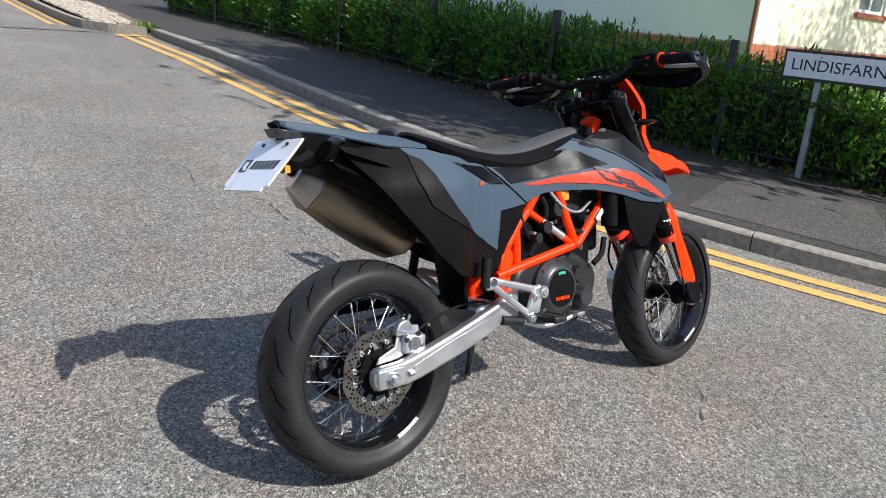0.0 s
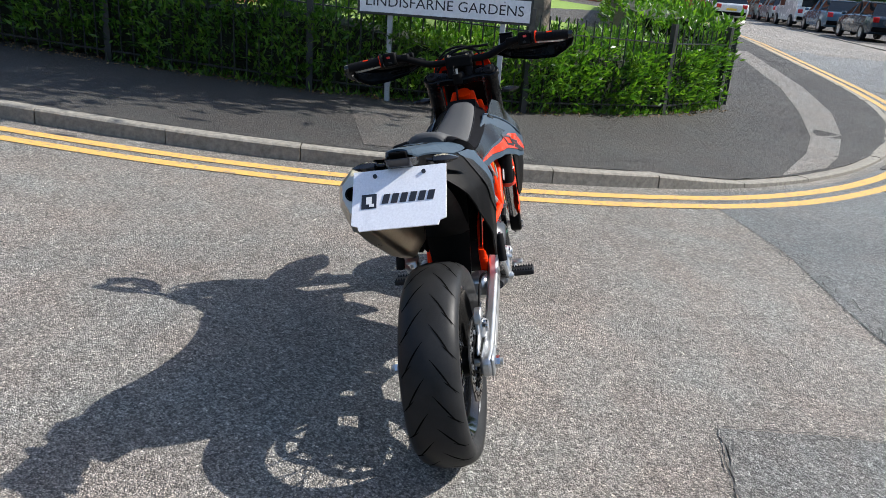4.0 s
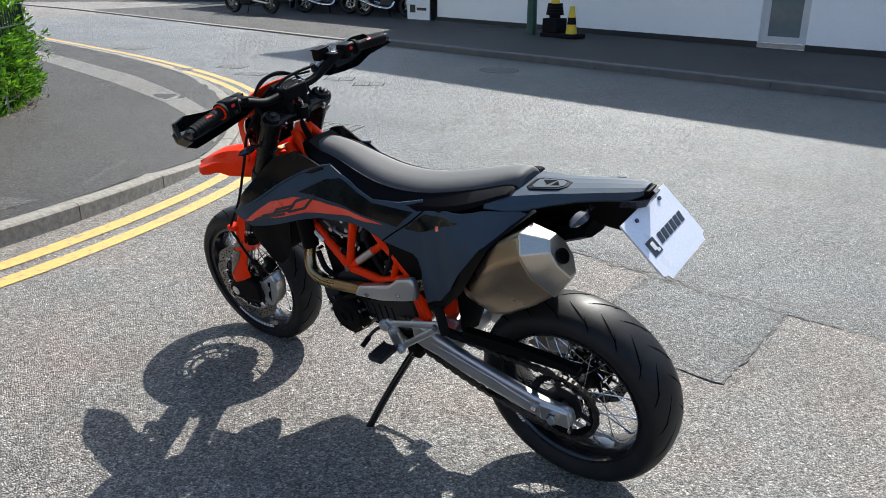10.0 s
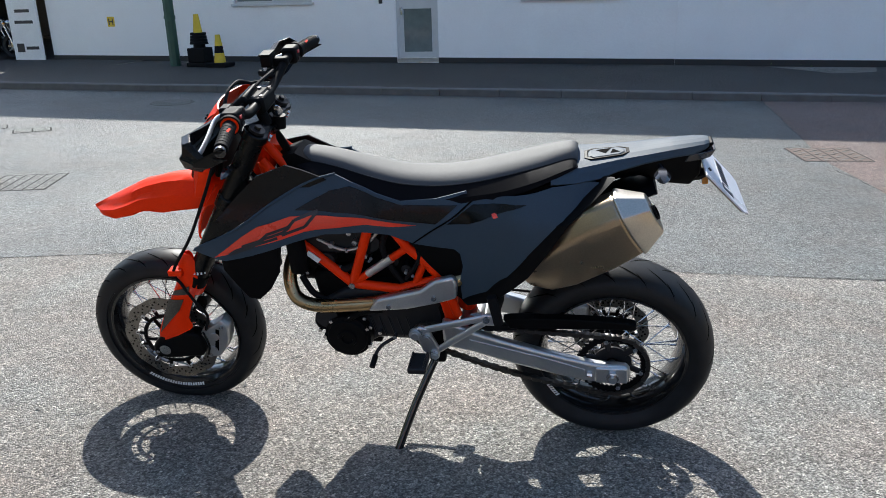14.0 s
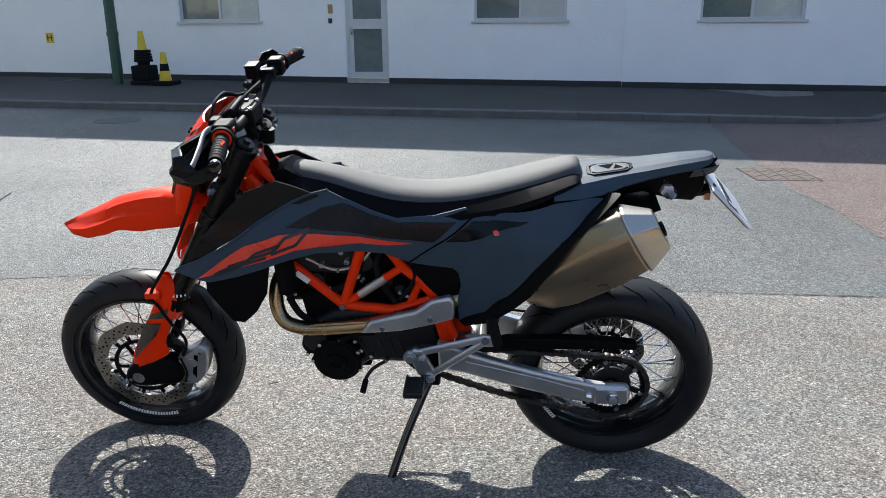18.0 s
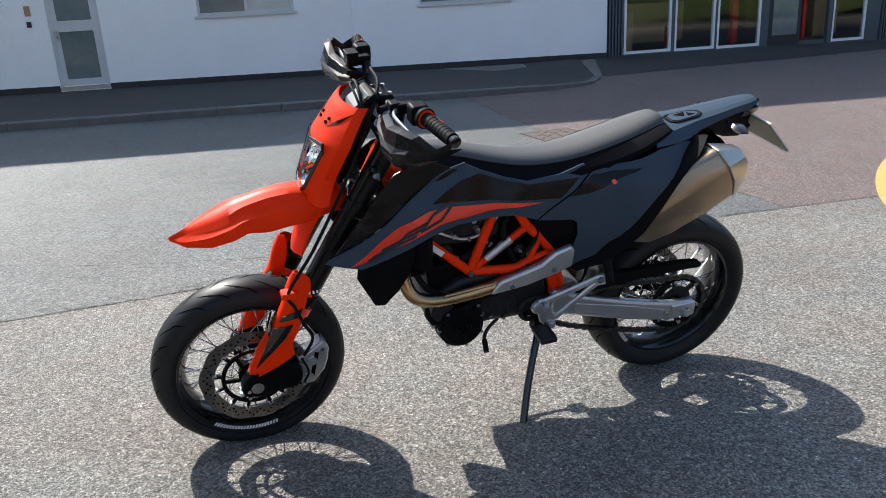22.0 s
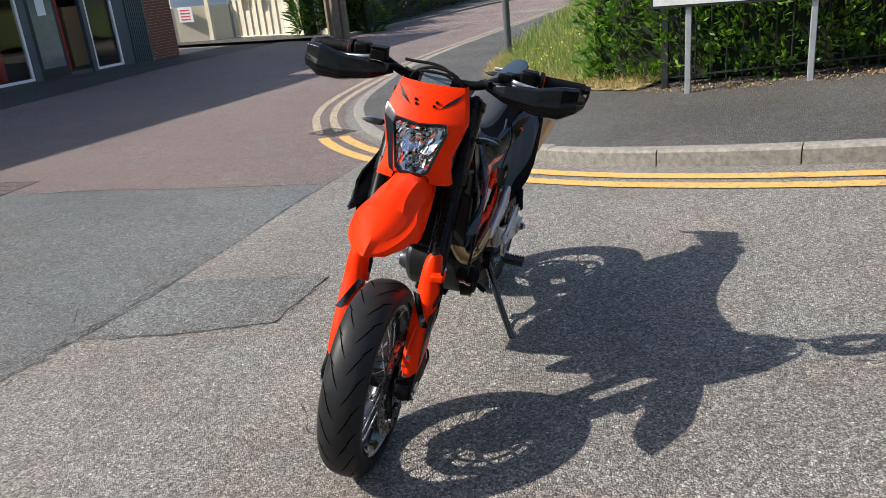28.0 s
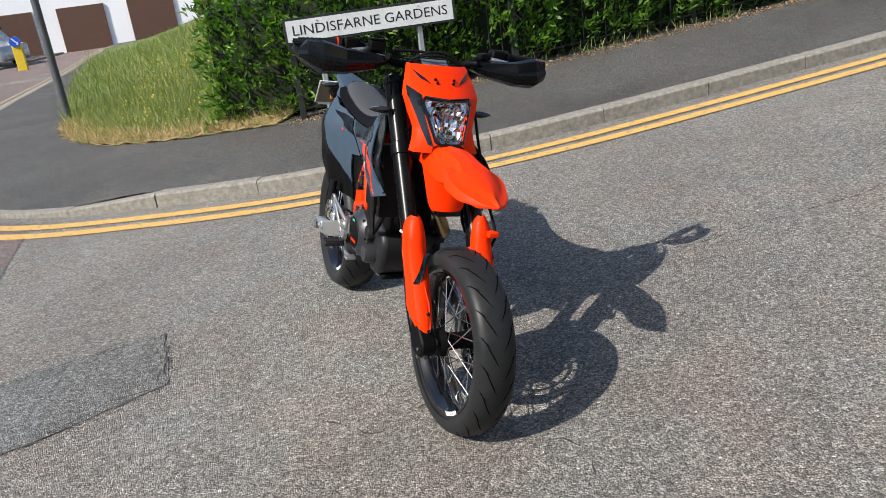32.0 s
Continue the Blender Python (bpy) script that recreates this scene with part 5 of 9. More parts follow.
# height, rear edge, front edge and half width of the fork guards
GUARD = ((0.392, 1.272, 1.296, 0.014), (0.375, 1.256, 1.306, 0.026), (0.34, 1.25, 1.322, 0.034), (0.29, 1.262, 1.338, 0.037), (0.22, 1.300, 1.380, 0.036), (0.165, 1.325, 1.414, 0.034), (0.125, 1.324, 1.437, 0.032), (0.095, 1.372, 1.451, 0.029), (0.062, 1.425, 1.459, 0.022))
for s in (1, -1):
    y = s * 0.112
    part("fork_tube", rod((fork_x(0.30), y, 0.30), (fork_x(0.774), y, 0.774), 0.0310, 22), M_SATIN, BIKE, "black upper fork tube")
    part("fork_slider", rod((fork_x(0.0), y, 0.0), (fork_x(0.31), y, 0.31), 0.0235, 18), M_CHROME, BIKE, "polished fork slider")
    part("dust_seal", rod((fork_x(0.285), y, 0.285), (fork_x(0.318), y, 0.318), 0.0340, 20), M_BLACK, BIKE)
    part("fork_ring", rod((fork_x(0.262), y, 0.262), (fork_x(0.284), y, 0.284), 0.0350, 20), M_FLASH, BIKE, "red ring round the fork")
    foot = [(1.41, 0.115), (1.36, 0.10), (1.318, 0.088), (1.302, 0.045), (1.318, 0.005), (1.37, 0.0), (1.445, -0.006), (1.482, 0.012), (1.474, 0.055)] if s > 0 else [(1.415, 0.105), (1.38, 0.07), (1.40, 0.014), (1.445, -0.006), (1.484, 0.012), (1.478, 0.055)]
    shoe = part("fork_shoe", plate(curve2(foot, 3, True), y - 0.026, y + 0.024), M_BLACK, BIKE, "black fork foot", bevel=0.008)
    for dy in (-0.012, 0.012):
        part("clamp_screw", rod((1.478, y + dy, 0.012), (1.490, y + dy, 0.010), 0.0075, 12), M_CHROME, shoe)
    for k in range(5):
        a = 0.5 + 0.34 * k
        part("fork_mark", boxed((-0.001, -0.0025, -0.006), (0.001, 0.0025, 0.006), Matrix.Translation((fork_x(0.335) + 0.0313 * math.sin(a - 1.2), y + s * 0.0313 * math.cos(a - 1.2), 0.335)) @ pose(0, 0, 0, 0, -30, math.degrees(1.57 - (a - 1.2)) * s)), M_WHITE, BIKE)
    part("fork_cap", rod((fork_x(0.774), y, 0.774), (fork_x(0.784), y, 0.784), 0.0225, 18), M_ALU_DARK, BIKE)
    part("fork_screw", rod((fork_x(0.784), y, 0.784), (fork_x(0.792), y, 0.792), 0.010, 6), M_ALU_DARK, BIKE)
    for dz in (0.0, -0.024):
        part("pinch_bolt", rod((1.465, y + s * 0.024, 0.028 + dz), (1.465, y + s * 0.032, 0.028 + dz), 0.006, 8), M_CHROME, BIKE)
    # moulded guard in front of the slider
    loops = []
    for z, xr, xf, wd in GUARD:
        xm = xr * 0.55 + xf * 0.45
        o = [(xr, 0.86), (xm, 1.0), (xf - 0.014, 0.84), (xf - 0.003, 0.45), (xf, 0.0), (xf - 0.003, -0.42), (xf - 0.014, -0.74), (xm, -0.86)]
        loops.append([Vector((x, y + s * f * wd, z)) for x, f in o] + [Vector((x - 0.003, y + s * f * wd * 0.92, z)) for x, f in reversed(o)])
    smooth_loops = [smooth_line([r[i] for r in loops], 3) for i in range(len(loops[0]))]
    loops = [[c[k] for c in smooth_loops] for k in range(len(smooth_loops[0]))]
    fg = part("fork_guard", rings(bmesh.new(), loops), M_ORANGE, BIKE, "orange plastic fork guard")

    def guard_y(x, z):
        """How far the outer face of the guard stands from the fork's axis."""
        xr, xf, wd = (float(np.interp(z, [r[0] for r in GUARD[::-1]], [r[k] for r in GUARD[::-1]])) for k in (1, 2, 3))
        f = min(1.0, max(0.0, (x - xr) / (xf - xr) - 0.45) / 0.55)
        return wd * (1 - 0.28 * f * f)

    for shape in () if s < 0 else (((0.30, 0.242), (0.96, 0.236), (0.90, 0.17), (0.86, 0.105), (0.62, 0.16), (0.40, 0.20)), ((0.28, 0.292), (0.95, 0.270), (0.92, 0.254), (0.25, 0.262))):
        line = [(lerp([(r[0], r[1]) for r in GUARD[::-1]], z) * (1 - u) + lerp([(r[0], r[2]) for r in GUARD[::-1]], z) * u, z) for u, z in shape]
        part("guard_decal", moved(skin(line, guard_y, 0.002, 0.008, s, 0.0026), Matrix.Translation((0, y, 0))), M_GLOSS, fg, "black decal on the fork guard")
    # the decal goes on round the front as a slanted band
    band = []
    for z in (0.285, 0.265, 0.245, 0.225, 0.205):
        xf, wd = (lerp([(r[0], r[k]) for r in GUARD[::-1]], z) for k in (2, 3))
        mid = -0.75 + (0.285 - z) * 17
        band.append([Vector((xf + 0.0028 - 0.010 * min(1, abs(f)) ** 2, y + s * wd * f, z)) for f in (mid - 0.28, mid - 0.1, mid + 0.1, mid + 0.28)])
    part("guard_decal", rings(bmesh.new(), band, False, False), M_GLOSS, fg)
    part("guard_step", tubed([(lerp([(r[0], r[2]) for r in GUARD[::-1]], z) + 0.0005, y + s * f, z) for z, f in ((0.21, 0.012), (0.20, -0.004), (0.15, -0.012), (0.075, -0.010))], 0.0022, 6), M_FLASH, fg)
    for z in (0.076, 0.125):
        x = lerp([(r[0], r[2]) for r in GUARD[::-1]], z)
        part("guard_bolt", rod((x - 0.006, y - s * 0.004, z), (x + 0.004, y - s * 0.004, z + 0.003), 0.0065, 10), M_CHROME, fg)
for z, lab, t in ((0.565, "lower_clamp", 0.022), (0.765, "upper_clamp", 0.014)):
    cx = fork_x(z)
    ring = []
    for k in range(9):
        a = -2.2 + 4.4 * k / 8
        ring.append((0.036 * math.sin(a), 0.112 + 0.036 * math.cos(a)))
    ring = [(-0.028, 0.05), (-0.040, 0.0), (-0.028, -0.05)] + [(x, -y) for x, y in ring] + [(0.016, -0.05), (0.010, 0.0), (0.016, 0.05)] + ring[::-1]
    tilt = Matrix.Translation((cx, 0, z)) @ pose(0, 0, 0, 0, -31.8, 0)
    bm = rings(bmesh.new(), [[tilt @ Vector((x, y, h)) for x, y in ring] for h in (-t, t)])
    cl = part(lab, bm, M_SATIN, BIKE, "black forged fork clamp", bevel=0.004)
    for k in (1, -1):
        for dx in (-0.012, 0.012):
            part("pinch_screw", rod(tilt @ Vector((-0.034, k * 0.088, dx * 0.5)), tilt @ Vector((-0.041, k * 0.088, dx * 0.5)), 0.0055, 10), M_CHROME, cl)
    part("stem_nut", rod(tilt @ Vector((-0.014, 0, t)), tilt @ Vector((-0.014, 0, t + 0.010)), 0.017, 6), M_ALU_DARK, cl)
part("front_axle", rod((FX, -0.13, FZ), (FX, 0.13, FZ), 0.013, 16), M_ALU, BIKE)
part("axle_cap", rod((FX, 0.125, FZ), (FX, 0.142, FZ), 0.019, 16), M_CHROME, BIKE)
fc = part("front_caliper", plate([(1.312, 0.092), (1.272, 0.110), (1.232, 0.138), (1.214, 0.106), (1.220, 0.064), (1.233, 0.030), (1.268, -0.010), (1.306, -0.014), (1.303, 0.03)], 0.066, 0.118), M_ALU, BIKE, "silver radial front brake caliper", bevel=0.006)
part("caliper_bridge", plate([(1.246, 0.098), (1.258, 0.102), (1.280, 0.014), (1.268, 0.012)], 0.117, 0.1188), M_GROOVE, fc)
for x, z in ((1.284, 0.016), (1.268, 0.072)):
    part("piston_cap", rod((x, 0.117, z), (x, 0.122, z), 0.015, 18), M_ALU, fc)
for x, z in ((1.304, 0.080), (1.298, -0.004), (1.236, 0.110)):
    part("bolt", rod((x, 0.112, z), (x, 0.124, z), 0.0065, 8), M_CHROME, fc)
part("caliper_pipe", tubed([(1.30, 0.124, 0.095), (1.285, 0.135, 0.05), (1.30, 0.13, 0.01)], 0.0035, 8, 4), M_RUBBER, fc)
part("front_brake_hose", tubed([(1.29, 0.118, 0.10), (1.262, 0.135, 0.17), (1.285, 0.145, 0.235), (1.305, 0.152, 0.30), (1.318, 0.150, 0.35), (1.24, 0.14, 0.46), (1.16, 0.135, 0.60), (1.08, 0.12, 0.75), (1.0, 0.02, 0.86), (0.98, -0.12, 0.87)], 0.0048, 8, 6), M_RUBBER, BIKE, "black brake hose")
part("speed_sensor_wire", tubed([(1.37, -0.13, 0.04), (1.33, -0.14, 0.14), (1.25, -0.14, 0.33)], 0.0035, 6, 5), M_RUBBER, BIKE)
part("hose_clip", boxed((1.292, 0.120, 0.331), (1.338, 0.157, 0.350)), M_ORANGE, BIKE, bevel=0.004)

# ---- mudguard ----
MUD = smooth_line([Vector(r) for r in ((1.13, 0.590, 0.055), (1.20, 0.597, 0.066), (1.27, 0.600, 0.074), (1.33, 0.596, 0.078), (1.385, 0.585, 0.081), (1.42, 0.577, 0.087), (1.447, 0.566, 0.094), (1.49, 0.548, 0.088), (1.54, 0.526, 0.066), (1.58, 0.508, 0.036), (1.602, 0.498, 0.010))], 3)
mg = []
for x, zc, w in MUD:
    dip = lerp([(1.13, 0.055), (1.27, 0.080), (1.34, 0.080), (1.42, 0.056), (1.50, 0.044), (1.56, 0.024), (1.602, 0.003)], x)
    deep = lerp([(1.2, 0.62), (1.38, 0.50), (1.46, 0.58), (1.6, 0.3)], x)
    step = lerp([(1.2, 0.008), (1.36, 0.020), (1.47, 0.016), (1.6, 0.001)], x)
    top = [(-1.0, -dip), (-0.97, -dip * 0.75), (-0.90, -max(dip * 0.42, step)), (-deep - 0.06, -step), (-deep * 0.86, -0.002), (-0.2, 0.002), (0, 0.006), (0.2, 0.002), (deep * 0.86, -0.002), (deep + 0.06, -step), (0.90, -max(dip * 0.42, step)), (0.97, -dip * 0.75), (1.0, -dip)]
    mg.append([Vector((x - 0.012 * abs(f), f * w, zc + d)) for f, d in top] + [Vector((x - 0.012 * abs(f), f * w * 0.95, zc + d - 0.004)) for f, d in reversed(top)])
part("front_mudguard", rings(bmesh.new(), mg), M_ORANGE, BIKE, "orange plastic front mudguard")
fl = []
for z, x0, w in ((0.585, 1.16, 0.062), (0.545, 1.19, 0.07), (0.50, 1.222, 0.07), (0.45, 1.245, 0.066), (0.415, 1.256, 0.058), (0.402, 1.258, 0.05)):
    fl.append([Vector((x0 + 0.02 * (1 - f * f), f * w, z)) for f in (-1, -0.5, 0, 0.5, 1)] + [Vector((x0 - 0.006 + 0.02 * (1 - f * f), f * w, z)) for f in (1, 0.5, 0, -0.5, -1)])
part("mudguard_flap", rings(bmesh.new(), fl), M_ORANGE, BIKE, "orange rear flap of the mudguard")

# ---- headlight mask ----
MASK = ((0.838, 1.078, 0.100, 0.045), (0.822, 1.092, 0.106, 0.05), (0.785, 1.118, 0.118, 0.06), (0.745, 1.142, 0.128, 0.075), (0.70, 1.162, 0.116, 0.08), (0.65, 1.182, 0.100, 0.08), (0.615, 1.196, 0.104, 0.07), (0.578, 1.206, 0.116, 0.05))


def mask_row(z):
    """Depth, half width and bow of the mask at a height."""
    for (z0, *p), (z1, *q) in zip(MASK, MASK[1:]):
        if z >= z1:
            k = min(1.0, max(0.0, (z0 - z) / (z0 - z1)))
            return [a + (b - a) * k for a, b in zip(p, q)]
    return list(MASK[-1][1:])


def mask_x(y, z, out=0.0):
    x, w, bow = mask_row(z)
    return x + bow * (0.55 - 0.62 * min(1, abs(y) / w) ** 2) + out


lamp = [(0.072, 0.740), (0.077, 0.722), (0.046, 0.618), (0.03, 0.606), (-0.03, 0.606), (-0.046, 0.618), (-0.077, 0.722), (-0.072, 0.740), (0.0, 0.735)]


def in_lamp(y, z):
    half = lerp([(0.606, 0.030), (0.618, 0.046), (0.722, 0.077), (0.74, 0.072)], z)
    return 0.606 < z < 0.738 and abs(y) < half


bm = bmesh.new()
grid = []
for i in range(53):
    z = 0.838 - 0.005 * i
    x, w, bow = mask_row(z)
    notch = max(0.0, 0.604 - z) * 1.6
    row = []
    for j in range(41):
        f = j / 20 - 1
        row.append(bm.verts.new((mask_x(f * w, z) - (0.022 if abs(f) == 1 else 0), f * w, z)))
    grid.append(row)
for i in range(52):
    for j in range(40):
        q = (grid[i][j], grid[i][j + 1], grid[i + 1][j + 1], grid[i + 1][j])
        c = sum((v.co for v in q), Vector()) / 4
        if not in_lamp(c.y, c.z) and not (c.z < 0.604 and abs(c.y) < 0.05 + (0.604 - c.z) * 0.4):
            bm.faces.new(q)
out = bmesh.ops.extrude_face_region(bm, geom=bm.faces[:])
for v in out["geom"]:
    if isinstance(v, bmesh.types.BMVert):
        v.co += Vector((-0.005, 0, -0.001))
bmesh.ops.delete(bm, geom=[v for v in bm.verts if not v.link_faces], context="VERTS")
mask = part("headlight_mask", bm, M_ORANGE, BIKE, "orange headlight mask")


def on_mask(name, outline, out, material, parent, label="", thick=0.003):
    bm = bmesh.new()
    f = bm.faces.new([bm.verts.new((0, y, z)) for y, z in outline])
    bmesh.ops.triangulate(bm, faces=[f])
    for k in range(-6, 7):
        bmesh.ops.bisect_plane(bm, geom=bm.verts[:] + bm.edges[:] + bm.faces[:], plane_co=(0, k * 0.02, 0), plane_no=(0, 1, 0))
    for k in range(27, 45):
        bmesh.ops.bisect_plane(bm, geom=bm.verts[:] + bm.edges[:] + bm.faces[:], plane_co=(0, 0, k * 0.02), plane_no=(0, 0, 1))
    for v in bm.verts:
        v.co.x = mask_x(v.co.y, v.co.z, out)
    ex = bmesh.ops.extrude_face_region(bm, geom=bm.faces[:])
    for v in ex["geom"]:
        if isinstance(v, bmesh.types.BMVert):
            v.co.x -= thick
    return part(name, bm, material, parent, label)


hl = on_mask("headlight", [(y * 1.06, 0.672 + (z - 0.672) * 1.05) for y, z in lamp], -0.050, M_BLACK, BIKE, "clear headlight in a black rim")
ring = [Vector((mask_x(y * 1.04, z, 0.003), y * 1.04, 0.672 + (z - 0.672) * 1.03)) for y, z in lamp]
for a, b in zip(ring, ring[1:] + ring[:1]):
    part("lamp_rim", tubed([a - (b - a) * 0.02, b + (b - a) * 0.02], 0.006, 8, 0, None, 0.6), M_GLOSS, hl)
# faceted bowls of the reflector behind the lens
bm = bmesh.new()
fr = random.Random(27)
rows = []
for i in range(12):
    z = 0.608 + 0.130 * i / 11
    half = lerp([(0.606, 0.032), (0.618, 0.046), (0.722, 0.076), (0.74, 0.072)], z) - 0.002
    row = []
    for j in range(15):
        y = half * (j / 7 - 1)
        rim = 1 - (j / 7 - 1) ** 2
        near = min(math.hypot(y, z - 0.700) / 0.055, math.hypot(y, z - 0.634) / 0.040, 1.0)
        deep = 0.012 + 0.030 * (1 - near ** 2) if 0 < i < 11 and 0 < j < 14 else 0.0
        jog = fr.uniform(-0.0045, 0.0045) if 0 < i < 11 and 0 < j < 14 else 0.0
        row.append(Vector((mask_x(y, z, -0.008) - deep * max(0.2, rim) + jog, y, z)))
    rows.append(row)
rings(bm, rows, False, False)
part("reflector", bm, M_MIRROR, hl, "bright faceted reflector", smooth=False)
for y, z, r in ((0.0, 0.702, 0.015), (0.0, 0.640, 0.011)):
    part("bulb", turned([(0.0, 0.016), (r * 0.7, 0.012), (r, 0.0), (r, -0.004)], 18, Matrix.Translation((mask_x(y, z, -0.034), y, z)) @ pose(0, 0, 0, 0, 0, -90)), M_SMOKE if r < 0.012 else M_CHROME, hl)
on_mask("lens", lamp, 0.003, M_LENS, hl, "clear plastic lens", 0.002).visible_shadow = False
for s in (1, -1):
    if s < 0:
        on_mask("mask_decal", [(s * 0.122, 0.775), (s * 0.082, 0.750), (s * 0.088, 0.735), (s * 0.058, 0.612), (s * 0.052, 0.597), (s * 0.070, 0.604), (s * 0.104, 0.70), (s * 0.122, 0.745)], 0.002, M_GLOSS, mask, "black side decal")
    on_mask("mask_mark", [(s * 0.10, 0.825), (s * 0.065, 0.80), (s * 0.068, 0.793), (s * 0.045, 0.782), (s * 0.078, 0.797), (s * 0.076, 0.803)], 0.002, M_GLOSS, mask)
    for k, (yy, zz) in enumerate(((0.032, 0.795), (0.027, 0.785))):
        part("mask_bolt", rod((mask_x(yy, zz, -0.002), s * yy, zz), (mask_x(yy, zz, 0.004), s * yy, zz + 0.003), 0.0045, 10), M_BLACK, mask)
    # indicators
    ind = part("indicator", rings(bmesh.new(), [[Vector((1.06 + 0.012 * c * k, s * yy, 0.685 + 0.011 * d * k)) for c, d in ((1, 0), (0.5, 0.87), (-0.5, 0.87), (-1, 0), (-0.5, -0.87), (0.5, -0.87))] for yy, k in ((0.10, 0.35), (0.145, 0.4), (0.15, 0.9), (0.175, 1.15), (0.20, 0.8), (0.217, 0.15))]), M_SMOKE, BIKE, "small smoked indicator on a black stalk")
# loops of cable over the mask
part("cable_loop", tubed([(1.0, 0.10, 0.74), (1.055, 0.10, 0.81), (1.06, 0.06, 0.862), (1.055, 0.0, 0.876), (1.05, -0.05, 0.864), (1.02, -0.085, 0.83), (0.99, -0.09, 0.77)], 0.0045, 8, 6), M_RUBBER, BIKE, "black cable looping over the mask")
part("cable_loop", tubed([(1.01, 0.085, 0.72), (1.06, 0.09, 0.82), (1.068, 0.04, 0.858), (1.065, -0.02, 0.866), (1.03, -0.08, 0.85), (1.0, -0.11, 0.85)], 0.0035, 8, 6), M_RUBBER, BIKE, "black cable looping over the mask")

# ---- handlebar and controls ----
bar = part("handlebar", tubed([(0.938, 0.43, 0.863), (0.962, 0.29, 0.872), (0.970, 0.215, 0.868), (0.984, 0.125, 0.832), (0.985, 0.06, 0.826), (0.985, -0.06, 0.826), (0.984, -0.125, 0.832), (0.970, -0.215, 0.868), (0.962, -0.29, 0.872), (0.938, -0.43, 0.863)], 0.0135, 14, 5), M_BLACK, BIKE, "black tapered handlebar")
part("bar_clamp", boxed((0.962, -0.052, 0.80), (1.008, 0.052, 0.846)), M_BLACK, bar, bevel=0.008)
for s in (1, -1):
    part("riser", rod((0.97, s * 0.035, 0.765), (0.983, s * 0.035, 0.81), 0.016, 14), M_BLACK, bar)
    for dx in (-0.014, 0.014):
        part("clamp_bolt", rod((0.985 + dx, s * 0.035, 0.845), (0.985 + dx, s * 0.035, 0.851), 0.006, 8), M_CHROME, bar)
    g0, g1 = Vector((0.961, s * 0.298, 0.8715)), Vector((0.939, s * 0.425, 0.8633))
    gr = part("grip", rod(g0, g1, 0.0172, 18), M_RUBBER, bar, "black rubber grip")
    for k in range(7):
        p = g0.lerp(g1, 0.25 + 0.1 * k)
        part("grip_ring", rod(p, p + (g1 - g0).normalized() * 0.005, 0.0182, 16), M_RUBBER, gr)
    gd = (g1 - g0).normalized()
    part("grip_flange", rod(g0 - gd * 0.006, g0 + gd * 0.004, 0.0265, 24), M_RUBBER, gr)
    part("grip_collar", turned([(0.0175, 0.0042), (0.0225, 0.0042), (0.0225, 0.0072), (0.0175, 0.0072)], 24, Matrix.Translation(g0) @ gd.to_track_quat("Y", "Z").to_matrix().to_4x4(), True), M_FRAME, gr, "orange ring on the grip")
    part("grip_mark", boxed((-0.003, -0.010, -0.0005), (0.003, 0.010, 0.0005), Matrix.Translation(g0.lerp(g1, 0.45) + Vector((-0.010, 0, 0.0148))) @ pose(0, 0, 0, 0, -35, 0)), M_FRAME, gr)
    part("bar_end", rod(g1, g1 + (g1 - g0).normalized() * 0.016, 0.014, 16), M_GLOSS, bar)
    sw = part("switch_housing", boxed((-0.022, -0.026, -0.024), (0.024, 0.026, 0.026), Matrix.Translation((0.966, s * 0.262, 0.871))), M_BLACK, bar, "black switch housing", bevel=0.008)
    part("switch", boxed((-0.025, -0.005, -0.003), (-0.019, 0.007, 0.005), Matrix.Translation((0.966, s * 0.264, 0.879))), M_REDP, sw, "red switch")
    part("switch", boxed((-0.025, -0.006, -0.006), (-0.019, 0.006, 0.002), Matrix.Translation((0.966, s * 0.26, 0.861))), M_ALU_DARK, sw)
    part("lever_perch", boxed((0.958, s * 0.205 - 0.016, 0.856), (1.008, s * 0.205 + 0.016, 0.882)), M_BLACK, bar, bevel=0.006)
    part("lever", tubed([(1.0, s * 0.205, 0.868), (1.022, s * 0.24, 0.864), (1.014, s * 0.32, 0.852), (1.006, s * 0.395, 0.845), (1.012, s * 0.415, 0.845)], 0.0072, 10, 5, flat=0.7), M_ALU, bar, "silver hand lever")
    # hand guard: a faceted wrapped shell outside the lever
    rows = []
    for y, x, lo, hi in ((0.150, 1.036, 0.826, 0.850), (0.205, 1.058, 0.802, 0.859), (0.30, 1.076, 0.784, 0.866), (0.372, 1.072, 0.781, 0.882), (0.418, 1.052, 0.806, 0.880), (0.437, 1.016, 0.822, 0.846), (0.444, 0.964, 0.845, 0.868)):
        h = hi - lo
        o = [(x - 0.042, lo), (x - 0.008, lo + 0.12 * h), (x, lo + 0.46 * h), (x - 0.010, lo + 0.58 * h), (x - 0.016, hi - 0.06 * h), (x - 0.034, hi)]
        rows.append([Vector((a, s * y, b)) for a, b in o] + [Vector((a - 0.004, s * (y - 0.003), b)) for a, b in reversed(o)])
    hgd = part("hand_guard", rings(bmesh.new(), rows), M_SATIN, BIKE, "black plastic hand guard", smooth=False, bevel=0.0015)
    for k in range(2):
        part("guard_ridge", tubed([(1.050 + 0.004 * k, s * 0.215, 0.815 + 0.008 * k), (1.0695 + 0.002 * k, s * 0.30, 0.800 + 0.010 * k), (1.0665 + 0.002 * k, s * 0.37, 0.800 + 0.011 * k), (1.046, s * 0.412, 0.828 + 0.008 * k)], 0.0022, 6), M_BLACK, hgd)
